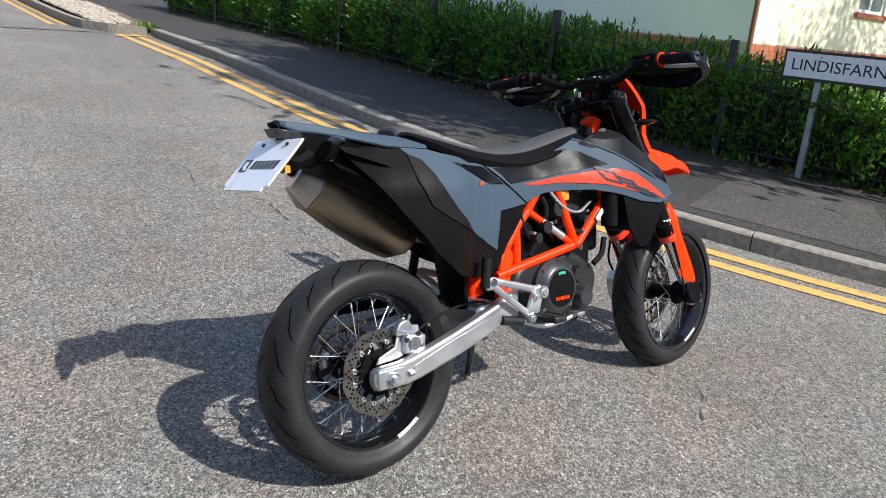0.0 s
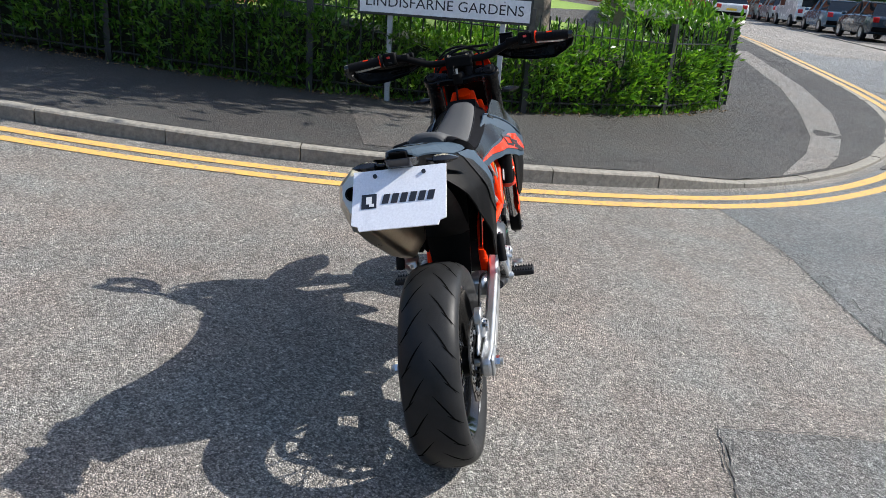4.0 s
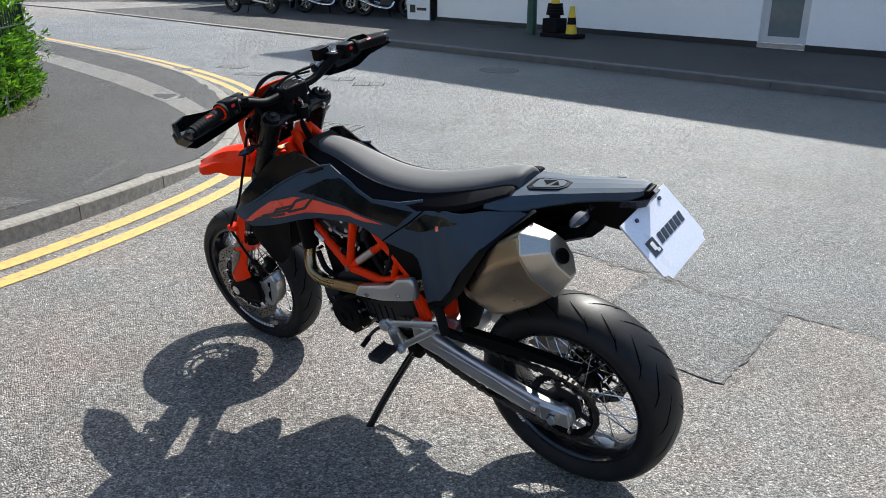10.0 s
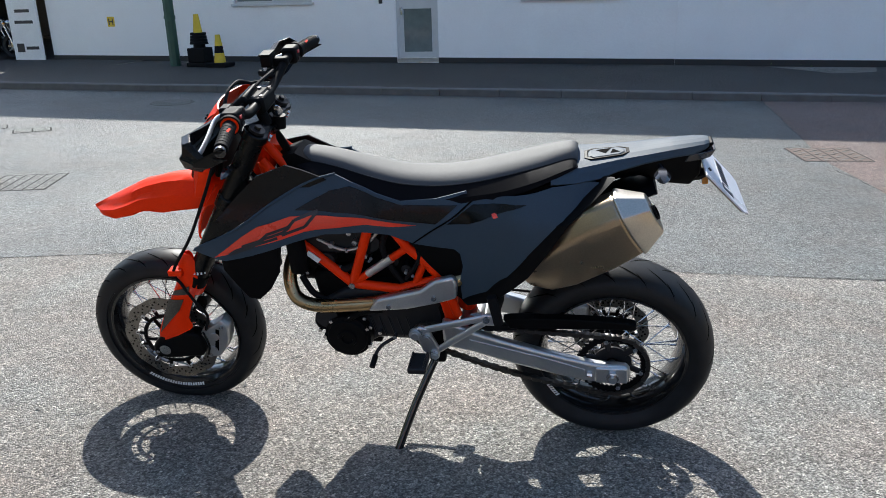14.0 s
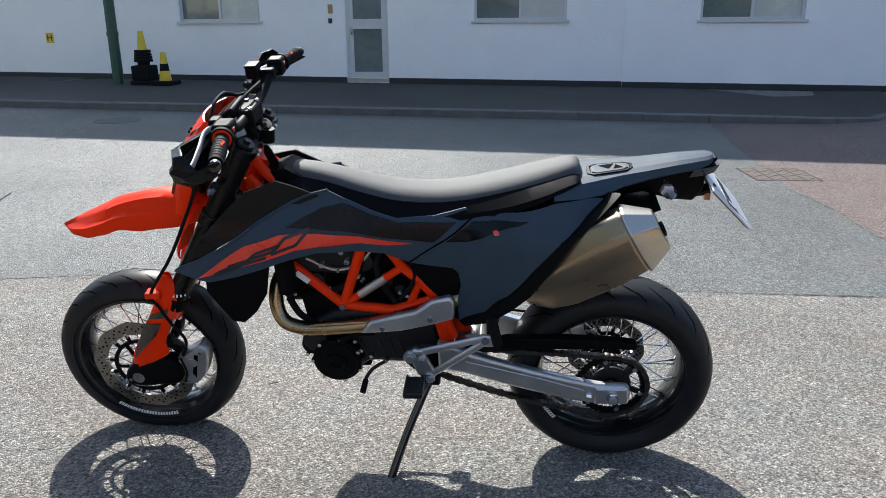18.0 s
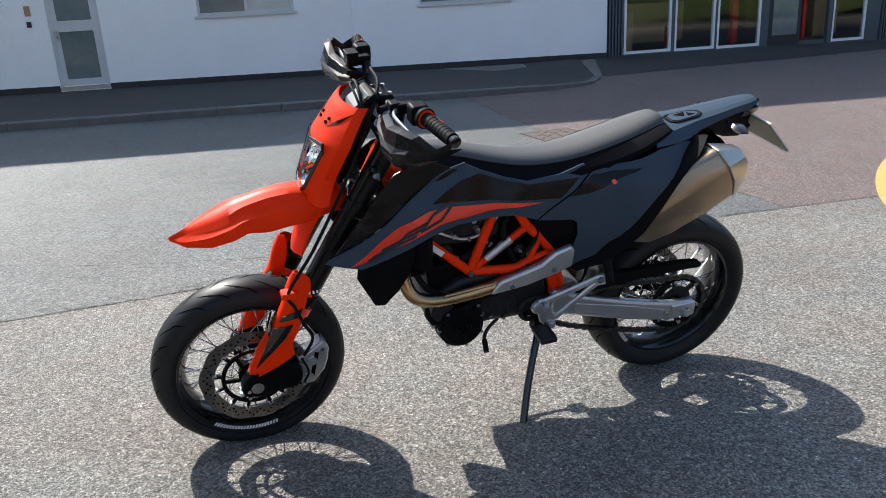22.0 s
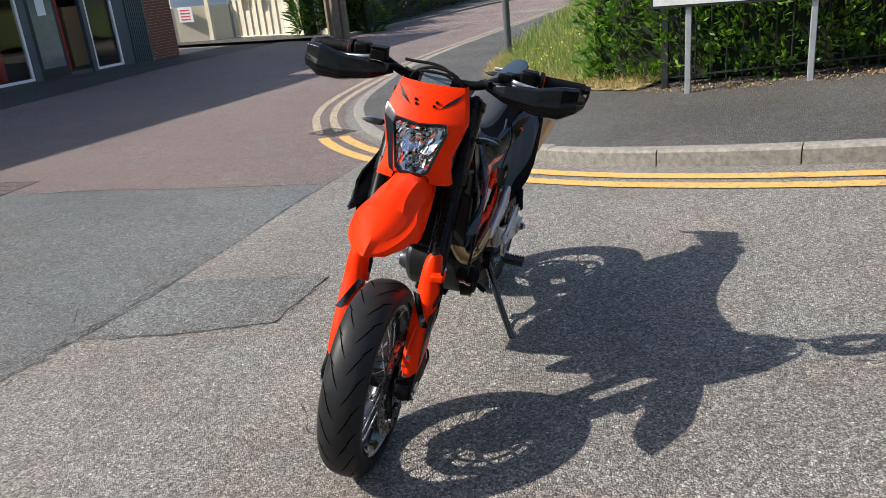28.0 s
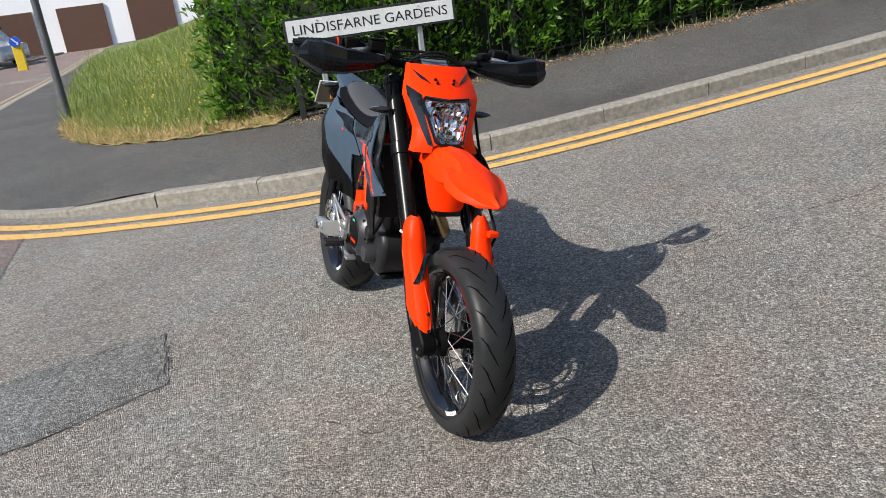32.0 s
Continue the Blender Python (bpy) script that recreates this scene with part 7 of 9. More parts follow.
# ---- foot controls and stand ----
for s in (1, -1):
    y = s * 0.165
    fb = part("footrest_bracket", plate([(0.578, 0.172), (0.560, 0.186), (0.535, 0.178), (0.505, 0.105), (0.51, 0.085), (0.535, 0.08), (0.556, 0.098)], y - 0.008, y + 0.008), M_ALU, BIKE, "silver footrest bracket of open bars", bevel=0.004)
    for A, B, w in (((0.555, 0.168), (0.355, 0.222), 0.0125), ((0.52, 0.092), (0.355, 0.212), 0.0115)):
        part("bracket_bar", tubed([(A[0], y, A[1]), (B[0], y, B[1])], w, 8, 0, None, 0.62), M_ALU, fb, bevel=0.002)
    for p in ((0.56, 0.168), (0.525, 0.092), (0.36, 0.218)):
        part("bolt", rod((p[0], y, p[1]), (p[0], y + s * 0.014, p[1]), 0.0105, 12), M_CHROME, fb)
    for p, r in (((0.572, 0.160), 0.020), ((0.538, 0.150), 0.013), ((0.520, 0.086), 0.014)):
        part("boss", turned([(0.0, 0.009), (r * 0.5, 0.009), (r * 0.55, 0.005), (r * 0.86, 0.005), (r, 0.001), (r, -0.008), (0, -0.008)], 20, Matrix.Translation((p[0], s * 0.176, p[1])) @ pose(0, 0, 0, 0, 0, 0 if s > 0 else 180)), M_ALU, fb)
    part("bracket_end", boxed((0.335, y - 0.007, 0.194), (0.375, y + 0.007, 0.232)), M_ALU, fb, bevel=0.005)
    part("pillion_footrest", rod((0.325, s * 0.172, 0.205), (0.342, s * 0.166, 0.292), 0.0145, 12), M_RUBBER, fb, "black folded pillion footrest")
    pg = part("footrest", boxed((0.535, min(s * 0.175, s * 0.255), 0.075), (0.59, max(s * 0.175, s * 0.255), 0.095)), M_ALU_DARK, BIKE, "serrated footrest", bevel=0.005)
    bm = bmesh.new()
    for k in range(8):
        for e in (0.538, 0.58):
            yy = s * (0.18 + 0.0095 * k)
            add(bm, [(e, yy - 0.004, 0.095), (e + 0.008, yy - 0.004, 0.095), (e + 0.008, yy + 0.004, 0.095), (e, yy + 0.004, 0.095), (e + 0.004, yy, 0.104)], [(0, 1, 4), (1, 2, 4), (2, 3, 4), (3, 0, 4)])
    part("teeth", bm, M_ALU_DARK, pg)["kind"] = "stuff"
bp = part("brake_pedal", tubed([(0.50, -0.155, 0.075), (0.58, -0.165, 0.05), (0.66, -0.172, 0.055), (0.715, -0.178, 0.068)], 0.0085, 10, 4), M_ALU, BIKE, "silver brake pedal")
part("pedal_pad", boxed((0.70, -0.205, 0.066), (0.735, -0.165, 0.078)), M_ALU, bp, bevel=0.003)
part("brake_cylinder", rod((0.42, -0.14, 0.09), (0.50, -0.145, 0.075), 0.015, 12), M_ALU_DARK, BIKE)
gl = part("gear_lever", tubed([(0.66, 0.10, 0.078), (0.70, 0.12, 0.062), (0.718, 0.135, 0.046), (0.724, 0.148, 0.034)], 0.0058, 10, 4), M_ALU_DARK, BIKE, "dark gear lever")
part("lever_tip", rod((0.722, 0.145, 0.037), (0.728, 0.180, 0.018), 0.009, 12), M_RUBBER, gl)
sv = part("side_stand", tubed([(0.525, 0.135, 0.045), (0.55, 0.165, 0.0), (0.60, 0.23, -0.10), (0.645, 0.302, -0.205)], 0.0125, 12, 4), M_GLOSS, BIKE, "black side stand")
part("stand_bracket", boxed((0.50, 0.10, 0.02), (0.55, 0.15, 0.08)), M_BLACK, sv, bevel=0.008)
part("stand_foot", boxed((0.615, 0.29, -0.226), (0.675, 0.335, -0.203), None), M_ALU_DARK, sv, bevel=0.006)
part("stand_spring", tubed([(0.53, 0.15, 0.03), (0.575, 0.175, -0.04)], 0.007, 10), M_CHROME, sv)

# the rear wheel runs in the plane of the rear bodywork, the engine between it and the front wheel
REAR = ("rear_wheel", "swingarm_arm", "swingarm_bridge", "axle", "rear_caliper", "brake_hose", "chain_guard", "chain_slider", "drive_chain", "splash_guard", "shock_absorber", "inner_fender", "footrest_bracket", "footrest", "brake_pedal", "brake_cylinder")
MIDDLE = ("engine_case", "ignition_cover", "clutch_cover", "cover_bridge", "engine_bolt", "front_case_cover", "oil_filter_cover", "water_pump", "starter", "cylinder", "cylinder_head")
for ob in BIKE.children:
    kind = ob.name.split(".")[0]
    if kind in REAR:
        ob.matrix_basis = Matrix.Translation((0, 0.029, 0.006)) @ ob.matrix_basis
    elif kind in MIDDLE:
        ob.matrix_basis = Matrix.Translation((0, 0.015, 0.003)) @ ob.matrix_basis

# ---- hedges, fences, grass, trees ----
M_LEAF = leafy("laurel_leaf", (0.030, 0.085, 0.010), (0.065, 0.155, 0.018), (0.16, 0.27, 0.035), 0.38, 0.3)
M_LEAF_DARK = leafy("dark_leaf", (0.02, 0.05, 0.012), (0.035, 0.08, 0.015), (0.06, 0.12, 0.02))
# near-black, as the shade between the leaves is put into this colour
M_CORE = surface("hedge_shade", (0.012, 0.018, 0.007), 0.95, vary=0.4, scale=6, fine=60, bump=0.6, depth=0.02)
M_TREELEAF = leafy("tree_leaf", (0.04, 0.09, 0.015), (0.07, 0.14, 0.02), (0.11, 0.19, 0.03))
M_GRASS = leafy("grass_blade", (0.085, 0.135, 0.03), (0.17, 0.22, 0.068), (0.40, 0.35, 0.16), 0.6, 0.3)
M_STRAW = leafy("straw", (0.38, 0.28, 0.12), (0.48, 0.37, 0.18), (0.30, 0.22, 0.10), 0.7, 0.1)
M_LAWN = surface("mown_lawn", (0.15, 0.235, 0.035), 0.9, vary=0.3, scale=2, fine=160, bump=0.7, depth=0.008)
M_THATCH = surface("dry_thatch", (0.30, 0.225, 0.11), 0.95, vary=0.4, scale=12, fine=120, bump=0.9, depth=0.01)
M_FLOWER = leafy("yellow_flower", (0.75, 0.55, 0.03), (0.8, 0.62, 0.05), (0.7, 0.6, 0.1), 0.6, 0.1)
M_FENCE = surface("dark_fence_paint", (0.022, 0.025, 0.025), 0.45, vary=0.3, scale=12, fine=160, bump=0.2)
M_BARK = surface("grey_bark", (0.17, 0.14, 0.11), 0.95, vary=0.45, scale=7, fine=45, bump=0.9, depth=0.02)
M_LITTER = leafy("dry_leaf", (0.16, 0.08, 0.035), (0.25, 0.15, 0.07), (0.33, 0.24, 0.13), 0.8, 0.05)


def leaves(rng, centers, outward, length, width, up=0.35, jitter=0.9):
    """Folded leaf diamonds: four corners each, turned outward and up."""
    n = len(centers)
    d = outward + rng.normal(0, jitter, (n, 3)) * 0.55
    d[:, 2] += up
    d /= np.linalg.norm(d, axis=1)[:, None] + 1e-9
    s = np.cross(d, rng.normal(0, 1, (n, 3)))
    s /= np.linalg.norm(s, axis=1)[:, None] + 1e-9
    L = (length * rng.uniform(0.6, 1.25, n))[:, None]
    W = (width * rng.uniform(0.7, 1.2, n))[:, None]
    nrm = np.cross(d, s)
    a = centers
    b = centers + d * L * 0.45 + s * W * 0.5 + nrm * W * 0.12
    c = centers + d * L
    e = centers + d * L * 0.45 - s * W * 0.5 + nrm * W * 0.12
    return np.stack([a, b, c, e], 1)


def along(line, s):
    """Points and normals at distances s along a plan line."""
    p = np.array(line)
    seg = np.linalg.norm(np.diff(p, axis=0), axis=1)
    cum = np.concatenate([[0], np.cumsum(seg)])
    x, y = np.interp(s, cum, p[:, 0]), np.interp(s, cum, p[:, 1])
    k = np.clip(np.searchsorted(cum, s) - 1, 0, len(seg) - 1)
    d = np.diff(p, axis=0)[k] / seg[k][:, None]
    return x, y, d, cum[-1]


def hedge(name, line, width, base, height, count, seed, label, material, leaf=(0.085, 0.026), ends=True, clumps=True):
    """A clipped hedge along a line, its body lying to the left of the line. height: function of distance."""
    rng = np.random.default_rng(seed)
    line = plan_line(line, 6)
    total = along(line, np.array([0.0]))[3]
    thing = tagged(empty(name), label, "hedge")
    parts = []
    share = {"front": 0.46, "top": 0.34, "back": 0.08, "end": 0.12 if ends else 0.0}
    for face, f in share.items():
        n = int(count * f)
        if not n:
            continue
        s = rng.uniform(0, total, n)
        if face == "end":
            s = np.where(rng.random(n) < 0.7, total, 0.0) + rng.normal(0, 0.02, n)
        s = np.clip(s, 0, total)
        x, y, d, _ = along(line, s)
        nx, ny = -d[:, 1], d[:, 0]
        h = np.array([height(v) for v in s])
        lump = 0.07 * np.sin(s * 5.1 + seed) + 0.06 * np.sin(s * 11.7) + rng.normal(0, 0.05, n)
        if face == "front":
            o, z = lump + rng.normal(0, 0.05, n), rng.random(n) ** 0.85 * h
            o = o + 0.10 * (z / h) * 0 + np.where(z < 0.16, 0.12, 0.0)
            out = np.stack([-nx, -ny, np.full(n, 0.25)], 1)
        elif face == "back":
            o, z = width + lump, rng.random(n) * h
            out = np.stack([nx, ny, np.full(n, 0.25)], 1)
        elif face == "end":
            o, z = rng.uniform(0, width, n), rng.random(n) * h
            sgn = np.where(s > total / 2, 1.0, -1.0)
            out = np.stack([d[:, 0] * sgn, d[:, 1] * sgn, np.full(n, 0.25)], 1)
            x, y = x + d[:, 0] * sgn * rng.uniform(-0.1, 0.12, n), y + d[:, 1] * sgn * rng.uniform(-0.1, 0.12, n)
        else:
            o, z = rng.uniform(0, width, n), h + lump * 0.9 - 0.02
            out = np.stack([rng.normal(0, 0.3, n), rng.normal(0, 0.3, n), np.full(n, 0.9)], 1)
        px, py = x + nx * o, y + ny * o
        pz = np.array([base(a, b) for a, b in zip(px, py)]) + z
        c = np.stack([px, py, pz], 1)
        if clumps:
            # shoots: whorls of leaves round common points
            k = n // 6
            c = np.repeat(c[:k], 6, 0) + rng.normal(0, 0.028, (k * 6, 3))
            out = np.repeat(out[:k] + rng.normal(0, 0.35, (k, 3)), 6, 0)
        parts.append(leaves(rng, c, out, leaf[0], leaf[1]))
    body = quads("leaves", np.concatenate(parts), material, thing)
    body["kind"] = "stuff"
    # solid core under the leaves, coloured as the hedge's inner shade
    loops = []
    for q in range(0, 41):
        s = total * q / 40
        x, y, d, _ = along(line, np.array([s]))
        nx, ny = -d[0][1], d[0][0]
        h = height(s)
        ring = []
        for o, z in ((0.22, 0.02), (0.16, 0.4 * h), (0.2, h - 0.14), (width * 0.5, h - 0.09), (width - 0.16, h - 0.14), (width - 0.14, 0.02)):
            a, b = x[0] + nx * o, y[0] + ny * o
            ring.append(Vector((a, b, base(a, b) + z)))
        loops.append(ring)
    part("core", rings(bmesh.new(), loops), M_CORE, thing, "near-black core that paints the hedge's inner shade")
    return thing


base_a = lambda x, y: ground_z(x, y) + lift_a(x, y)
base_b = lambda x, y: ground_z(x, y) + lift_b(x, y)
FENCE_A = [(4.95, 15.5), (5.1, 13.5), (5.25, 11.6), (5.4, 9.7), (5.56, 7.78), (5.78, 5.95), (6.10, 4.08), (6.88, 2.12), (8.30, 0.66), (9.55, -0.10)]
hedge("hedge", FENCE_A, 1.15, base_a, lambda s: np.interp(s, [0, 10, 12, 13.5, 16.2, 17.8], [0.78, 0.77, 0.73, 0.64, 0.72, 1.02]) + 0.03 * math.sin(s * 2.3), 60000, 3, "clipped green laurel hedge behind a dark metal fence", M_LEAF)
hedge("hedge", [(9.75, -0.14), (10.6, -0.18), (14, 0.1), (24, 0.3), (44, 0.3)], 1.2, base_a, lambda s: 1.1, 14000, 5, "bright green laurel hedge along the main road", M_LEAF, leaf=(0.12, 0.045))
hedge("hedge", [(-3.86, 1.22), (-3.62, 1.75), (-3.34, 2.6), (-3.25, 4), (-3.25, 7), (-3.30, 11), (-3.35, 15)], 1.5, base_b, lambda s: 1.30 - 0.012 * s + 0.03 * math.sin(s * 2.9), 52000, 7, "glossy green laurel hedge behind a street name sign", M_LEAF, leaf=(0.095, 0.03))


def fence(name, posts, base, h, gap, label, off=0.0, low=0.10, high=0.16, close=30):
    thing = tagged(empty(name), label, "fence")
    pm = bm_bar = None
    for i, (x, y) in enumerate(posts):
        z = base(x, y)
        d = Vector(posts[min(i + 1, len(posts) - 1)]) - Vector(posts[max(i - 1, 0)])
        m = pose(x, y, z - 0.05, 0, 0, math.degrees(math.atan2(d.y, d.x)))
        if pm is None:
            ob = part("post", boxed((-0.03, -0.03, 0), (0.03, 0.03, h + 0.10)), M_FENCE, thing, bevel=0.004)
            pm = ob.data
        else:
            ob = new("post", pm)
            ob.parent = thing
        ob.matrix_basis = m
        if i + 1 == len(posts):
            break
        a, b = Vector((x, y, z)), Vector((*posts[i + 1], base(*posts[i + 1])))
        for zz in (low, h - high):
            bm = bmesh.new()
            u = (b - a).normalized()
            n = Vector((-u.y, u.x, 0)) * 0.018
            p, q = a + u * 0.034 + Vector((0, 0, zz)), b - u * 0.034 + Vector((0, 0, zz))
            up = Vector((0, 0, 0.006))
            rings(bm, [[p - n - up, p + n - up, p + n + up, p - n + up], [q - n - up, q + n - up, q + n + up, q - n + up]])
            part("rail", bm, M_FENCE, thing, smooth=False)
        k = int((b - a).length / gap)
        for j in range(1, k):
            c = a.lerp(b, j / k)
            if bm_bar is None:
                ob = part("upright", rod((0, 0, 0.04), (0, 0, h), 0.0075, 6), M_FENCE, thing)
                bm_bar = ob.data
            else:
                ob = new("upright", bm_bar)
                ob.parent = thing
            ob.matrix_basis = Matrix.Translation(c)
    return thing


fence("fence", [(x - 0.02, y - 0.02) for x, y in FENCE_A], base_a, 0.95, 0.115, "dark painted metal railing before a hedge")
fence("fence", [(9.57, -0.14), (10.0, -0.27), (11.2, -0.36), (13.0, -0.30)], base_a, 0.95, 0.115, "dark painted metal railing round the hedge corner")
fence("fence", [(-3.38, 2.05), (-3.27, 4.35), (-3.27, 6.5), (-3.28, 8.7), (-3.32, 11)], base_b, 0.92, 0.13, "dark metal railing half hidden in a hedge")


def scatter(name, rng, n, place, material, length, width, up, label, category, parent=None):
    c = place(n)
    out = rng.normal(0, 0.5, (len(c), 3))
    ob = quads(name, leaves(rng, c, out, length, width, up), material, parent)
    if parent is None:
        tagged(ob, label, category, kind="stuff")
    return ob


rng = np.random.default_rng(21)


def strip_points(line, w0, w1, base, lift=0.004):
    def place(n):
        total = along(line, np.array([0.0]))[3]
        x, y, d, _ = along(line, rng.uniform(0, total, n))
        o = w0 + (w1 - w0) * rng.random(n) ** 1.4
        px, py = x - d[:, 1] * o, y + d[:, 0] * o
        return np.stack([px, py, np.array([base(a, b) for a, b in zip(px, py)]) + lift], 1)
    return place


scatter("leaf_litter", rng, 2600, strip_points(FENCE_A, 0.10, -0.22, base_a), M_LITTER, 0.03, 0.018, 0.0, "dry leaves at the foot of the hedge", "leaf litter")
scatter("leaf_litter", rng, 3000, strip_points([(-3.45, 1.9), (-3.2, 2.6), (-3.1, 4), (-3.1, 7), (-3.15, 11)], 0.05, -0.26, base_b), M_LITTER, 0.03, 0.018, 0.0, "dry brown leaves at the foot of the hedge", "leaf litter")
scatter("weeds", rng, 700, strip_points(FENCE_A[5:], 0.0, -0.10, base_a), M_LEAF, 0.09, 0.022, 0.9, "small weeds along the fence", "weeds")
scatter("weeds", rng, 110, strip_points([(-3.1, 4.2), (-3.1, 7)], 0.05, -0.15, base_b), M_GRASS, 0.16, 0.008, 1.2, "grass tufts along the fence", "weeds")
scatter("weeds", rng, 260, strip_points([(-1.5, -12.42), (-5.3, -12.42)], 0.0, 0.14, lambda x, y: ground_z(x, y) + lift_far(x, y)), M_LEAF, 0.11, 0.03, 0.8, "weeds at the foot of the white wall", "weeds")
scatter("weeds", rng, 60, strip_points([(3.42, 11.3), (3.2, 11.42)], 0.0, 0.1, lambda x, y: ground_z(x, y) + 0.09), M_LEAF, 0.11, 0.02, 1.0, "weed growing at the kerb", "weeds")

# verge at corner B
VERGE = plan_line([(-3.42, 1.75), (-3.75, 1.25), (-4.2, 0.62), (-5.0, -0.08), (-6.0, -0.55), (-7.2, -0.86), (-9.0, -1.08), (-13, -1.5), (-20, -2.15), (-30, -2.55)], 5)


def verge_lift(x, y):
    d = min(math.hypot(x - q[0], y - q[1]) for q in VERGE[::2])
    return lift_b(x, y) + 0.003 + 0.15 * min(d, 5.0) ** 1.15


verge_out = VERGE + [(-30, 12), (-4.6, 12), (-4.4, 4), (-4.0, 2.4)]
sheet("verge", verge_out, M_TURF, verge_lift, "grassy bank with long grass and yellow flowers", "grass verge", step=0.6)


def inside(poly, x, y):
    c = np.zeros(len(x), bool)
    for (x0, y0), (x1, y1) in zip(poly, poly[1:] + poly[:1]):
        hit = ((y0 > y) != (y1 > y)) & (x < (x1 - x0) * (y - y0) / (y1 - y0 + 1e-12) + x0)
        c ^= hit
    return c


def verge_points(lo, hi, edge=None, inner=0.0):
    def place(n):
        x, y = rng.uniform(lo[0], hi[0], n), rng.uniform(lo[1], hi[1], n)
        k = inside(verge_out, x, y)
        x, y = x[k], y[k]
        if edge:
            v = np.array(VERGE)
            dd = np.min(np.hypot(x[:, None] - v[None, :, 0], y[:, None] - v[None, :, 1]), 1)
            k = dd < edge * rng.random(len(x)) ** 0.7
            x, y = x[k], y[k]
        if inner:
            v = np.array(VERGE)
            dd = np.min(np.hypot(x[:, None] - v[None, :, 0], y[:, None] - v[None, :, 1]), 1)
            k = dd > inner * rng.random(len(x)) ** 0.5
            x, y = x[k], y[k]
        return np.stack([x, y, np.array([ground_z(a, b) + verge_lift(a, b) for a, b in zip(x, y)])], 1)
    return place


sheet("verge_edge", VERGE[:26] + aside(VERGE[:26], -0.34)[::-1], M_THATCH, lambda x, y: verge_lift(x, y) + 0.004, "strip of dry mown grass round the verge", "dry grass", step=0.4)
scatter("grass", rng, 75000, verge_points((-9, -1), (-3.4, 5), None, 0.55), M_GRASS, 0.19, 0.007, 1.1, "long green grass on the bank", "grass")
scatter("grass", rng, 26000, verge_points((-24, -2.6), (-8, 7)), M_GRASS, 0.30, 0.014, 1.2, "long green grass on the bank", "grass")
scatter("dry_grass", rng, 90000, verge_points((-8, -1), (-3.4, 2.6), 0.5), M_STRAW, 0.12, 0.006, 0.35, "dry cut grass along the edge of the verge", "grass")
scatter("wild_flowers", rng, 2200, lambda n: verge_points((-12, 0), (-3.8, 5))(n) + np.array([0, 0, 0.17]), M_FLOWER, 0.022, 0.02, 0.6, "small yellow wild flowers in the grass", "flowers")
sheet("lawn", [(7.4, 3.2), (9.3, 1.4), (10.6, 0.9), (46, 1.4), (46, 8.0), (12.5, 8.1), (12.5, 14), (6.9, 14), (6.7, 6)], M_LAWN, lambda x, y: lift_a(x, y) + 0.01, "mown lawn behind the hedge", "lawn")


def tree(x, y, z0, h, r, crown_z, crown_r, count, seed, label, leaf=(0.13, 0.07)):
    rg = np.random.default_rng(seed)
    rr = random.Random(seed)
    thing = tagged(empty("tree", pose(x, y, z0)), label, "tree")
    bm = bmesh.new()
    tube(bm, [(0, 0, -0.1), (0.02, 0.01, h * 0.3), (0.06, -0.04, h * 0.65), (0.02, 0.05, h)], r * 1.15, 14, 4, r * 0.35)
    part("trunk", bm, M_BARK, thing, "grey-brown trunk")
    tips = []
    for k in range(9):
        a = 6.283 * k / 9 + rr.uniform(-0.3, 0.3)
        s = rr.uniform(0.45, 0.9)
        p0 = Vector((0.04, 0, h * s))
        p2 = Vector((math.cos(a) * crown_r * rr.uniform(0.5, 0.85), math.sin(a) * crown_r * rr.uniform(0.5, 0.85), crown_z + rr.uniform(-0.3, 0.5) * crown_r))
        p1 = p0.lerp(p2, 0.5) + Vector((0, 0, 0.2))
        part("limb", tubed([p0, p1, p2], r * 0.32, 8, 4, r * 0.08), M_BARK, thing)
        tips += [p1.lerp(p2, f) for f in (0.4, 0.7, 1.0)]
    cl = [Vector((rr.gauss(0, 0.5) * crown_r, rr.gauss(0, 0.5) * crown_r, crown_z + rr.gauss(0.1, 0.42) * crown_r)) for _ in range(26)] + tips
    per = count // len(cl)
    pts = np.concatenate([np.array(c) + rg.normal(0, crown_r * 0.17, (per, 3)) for c in cl])
    ob = quads("crown", leaves(rg, pts, rg.normal(0, 0.6, (len(pts), 3)), leaf[0], leaf[1], -0.1), M_TREELEAF, thing)
    ob["kind"] = "stuff"
    return thing


tree(7.86, 2.1, base_a(7.86, 2.1), 5.2, 0.115, 5.3, 2.3, 26000, 31, "slender tree with pale grey bark behind the hedge", leaf=(0.2, 0.11))
tree(18.3, 0.95, base_a(18.3, 0.95), 6.0, 0.24, 6.5, 2.8, 9000, 32, "broad tree with dark bark behind the hedge")

# ---- buildings ----
M_RENDER = surface("white_render", (0.90, 0.905, 0.91), 0.85, vary=0.04, scale=1.2, fine=70, bump=0.3, depth=0.003)
M_CREAM = surface("cream_render", (0.80, 0.73, 0.56), 0.85, vary=0.06, scale=1.0, fine=60, bump=0.3, depth=0.003)
M_PALE = surface("pale_render", (0.74, 0.76, 0.72), 0.85, vary=0.05, scale=1.0, fine=60, bump=0.3, depth=0.003)
M_PLINTH = surface("black_plinth_paint", (0.02, 0.022, 0.024), 0.6, vary=0.3, scale=5, fine=80, bump=0.4)
M_FRAMEW = surface("grey_window_frame", (0.58, 0.60, 0.61), 0.4, vary=0.08, scale=6, fine=100, bump=0.05)
M_FRAMEWH = surface("white_shop_frame", (0.82, 0.82, 0.82), 0.35, vary=0.04, scale=6, fine=100, bump=0.03)
M_SLATE = surface("slate_blue_panel", (0.065, 0.085, 0.10), 0.5, vary=0.12, scale=5, fine=100, bump=0.1)
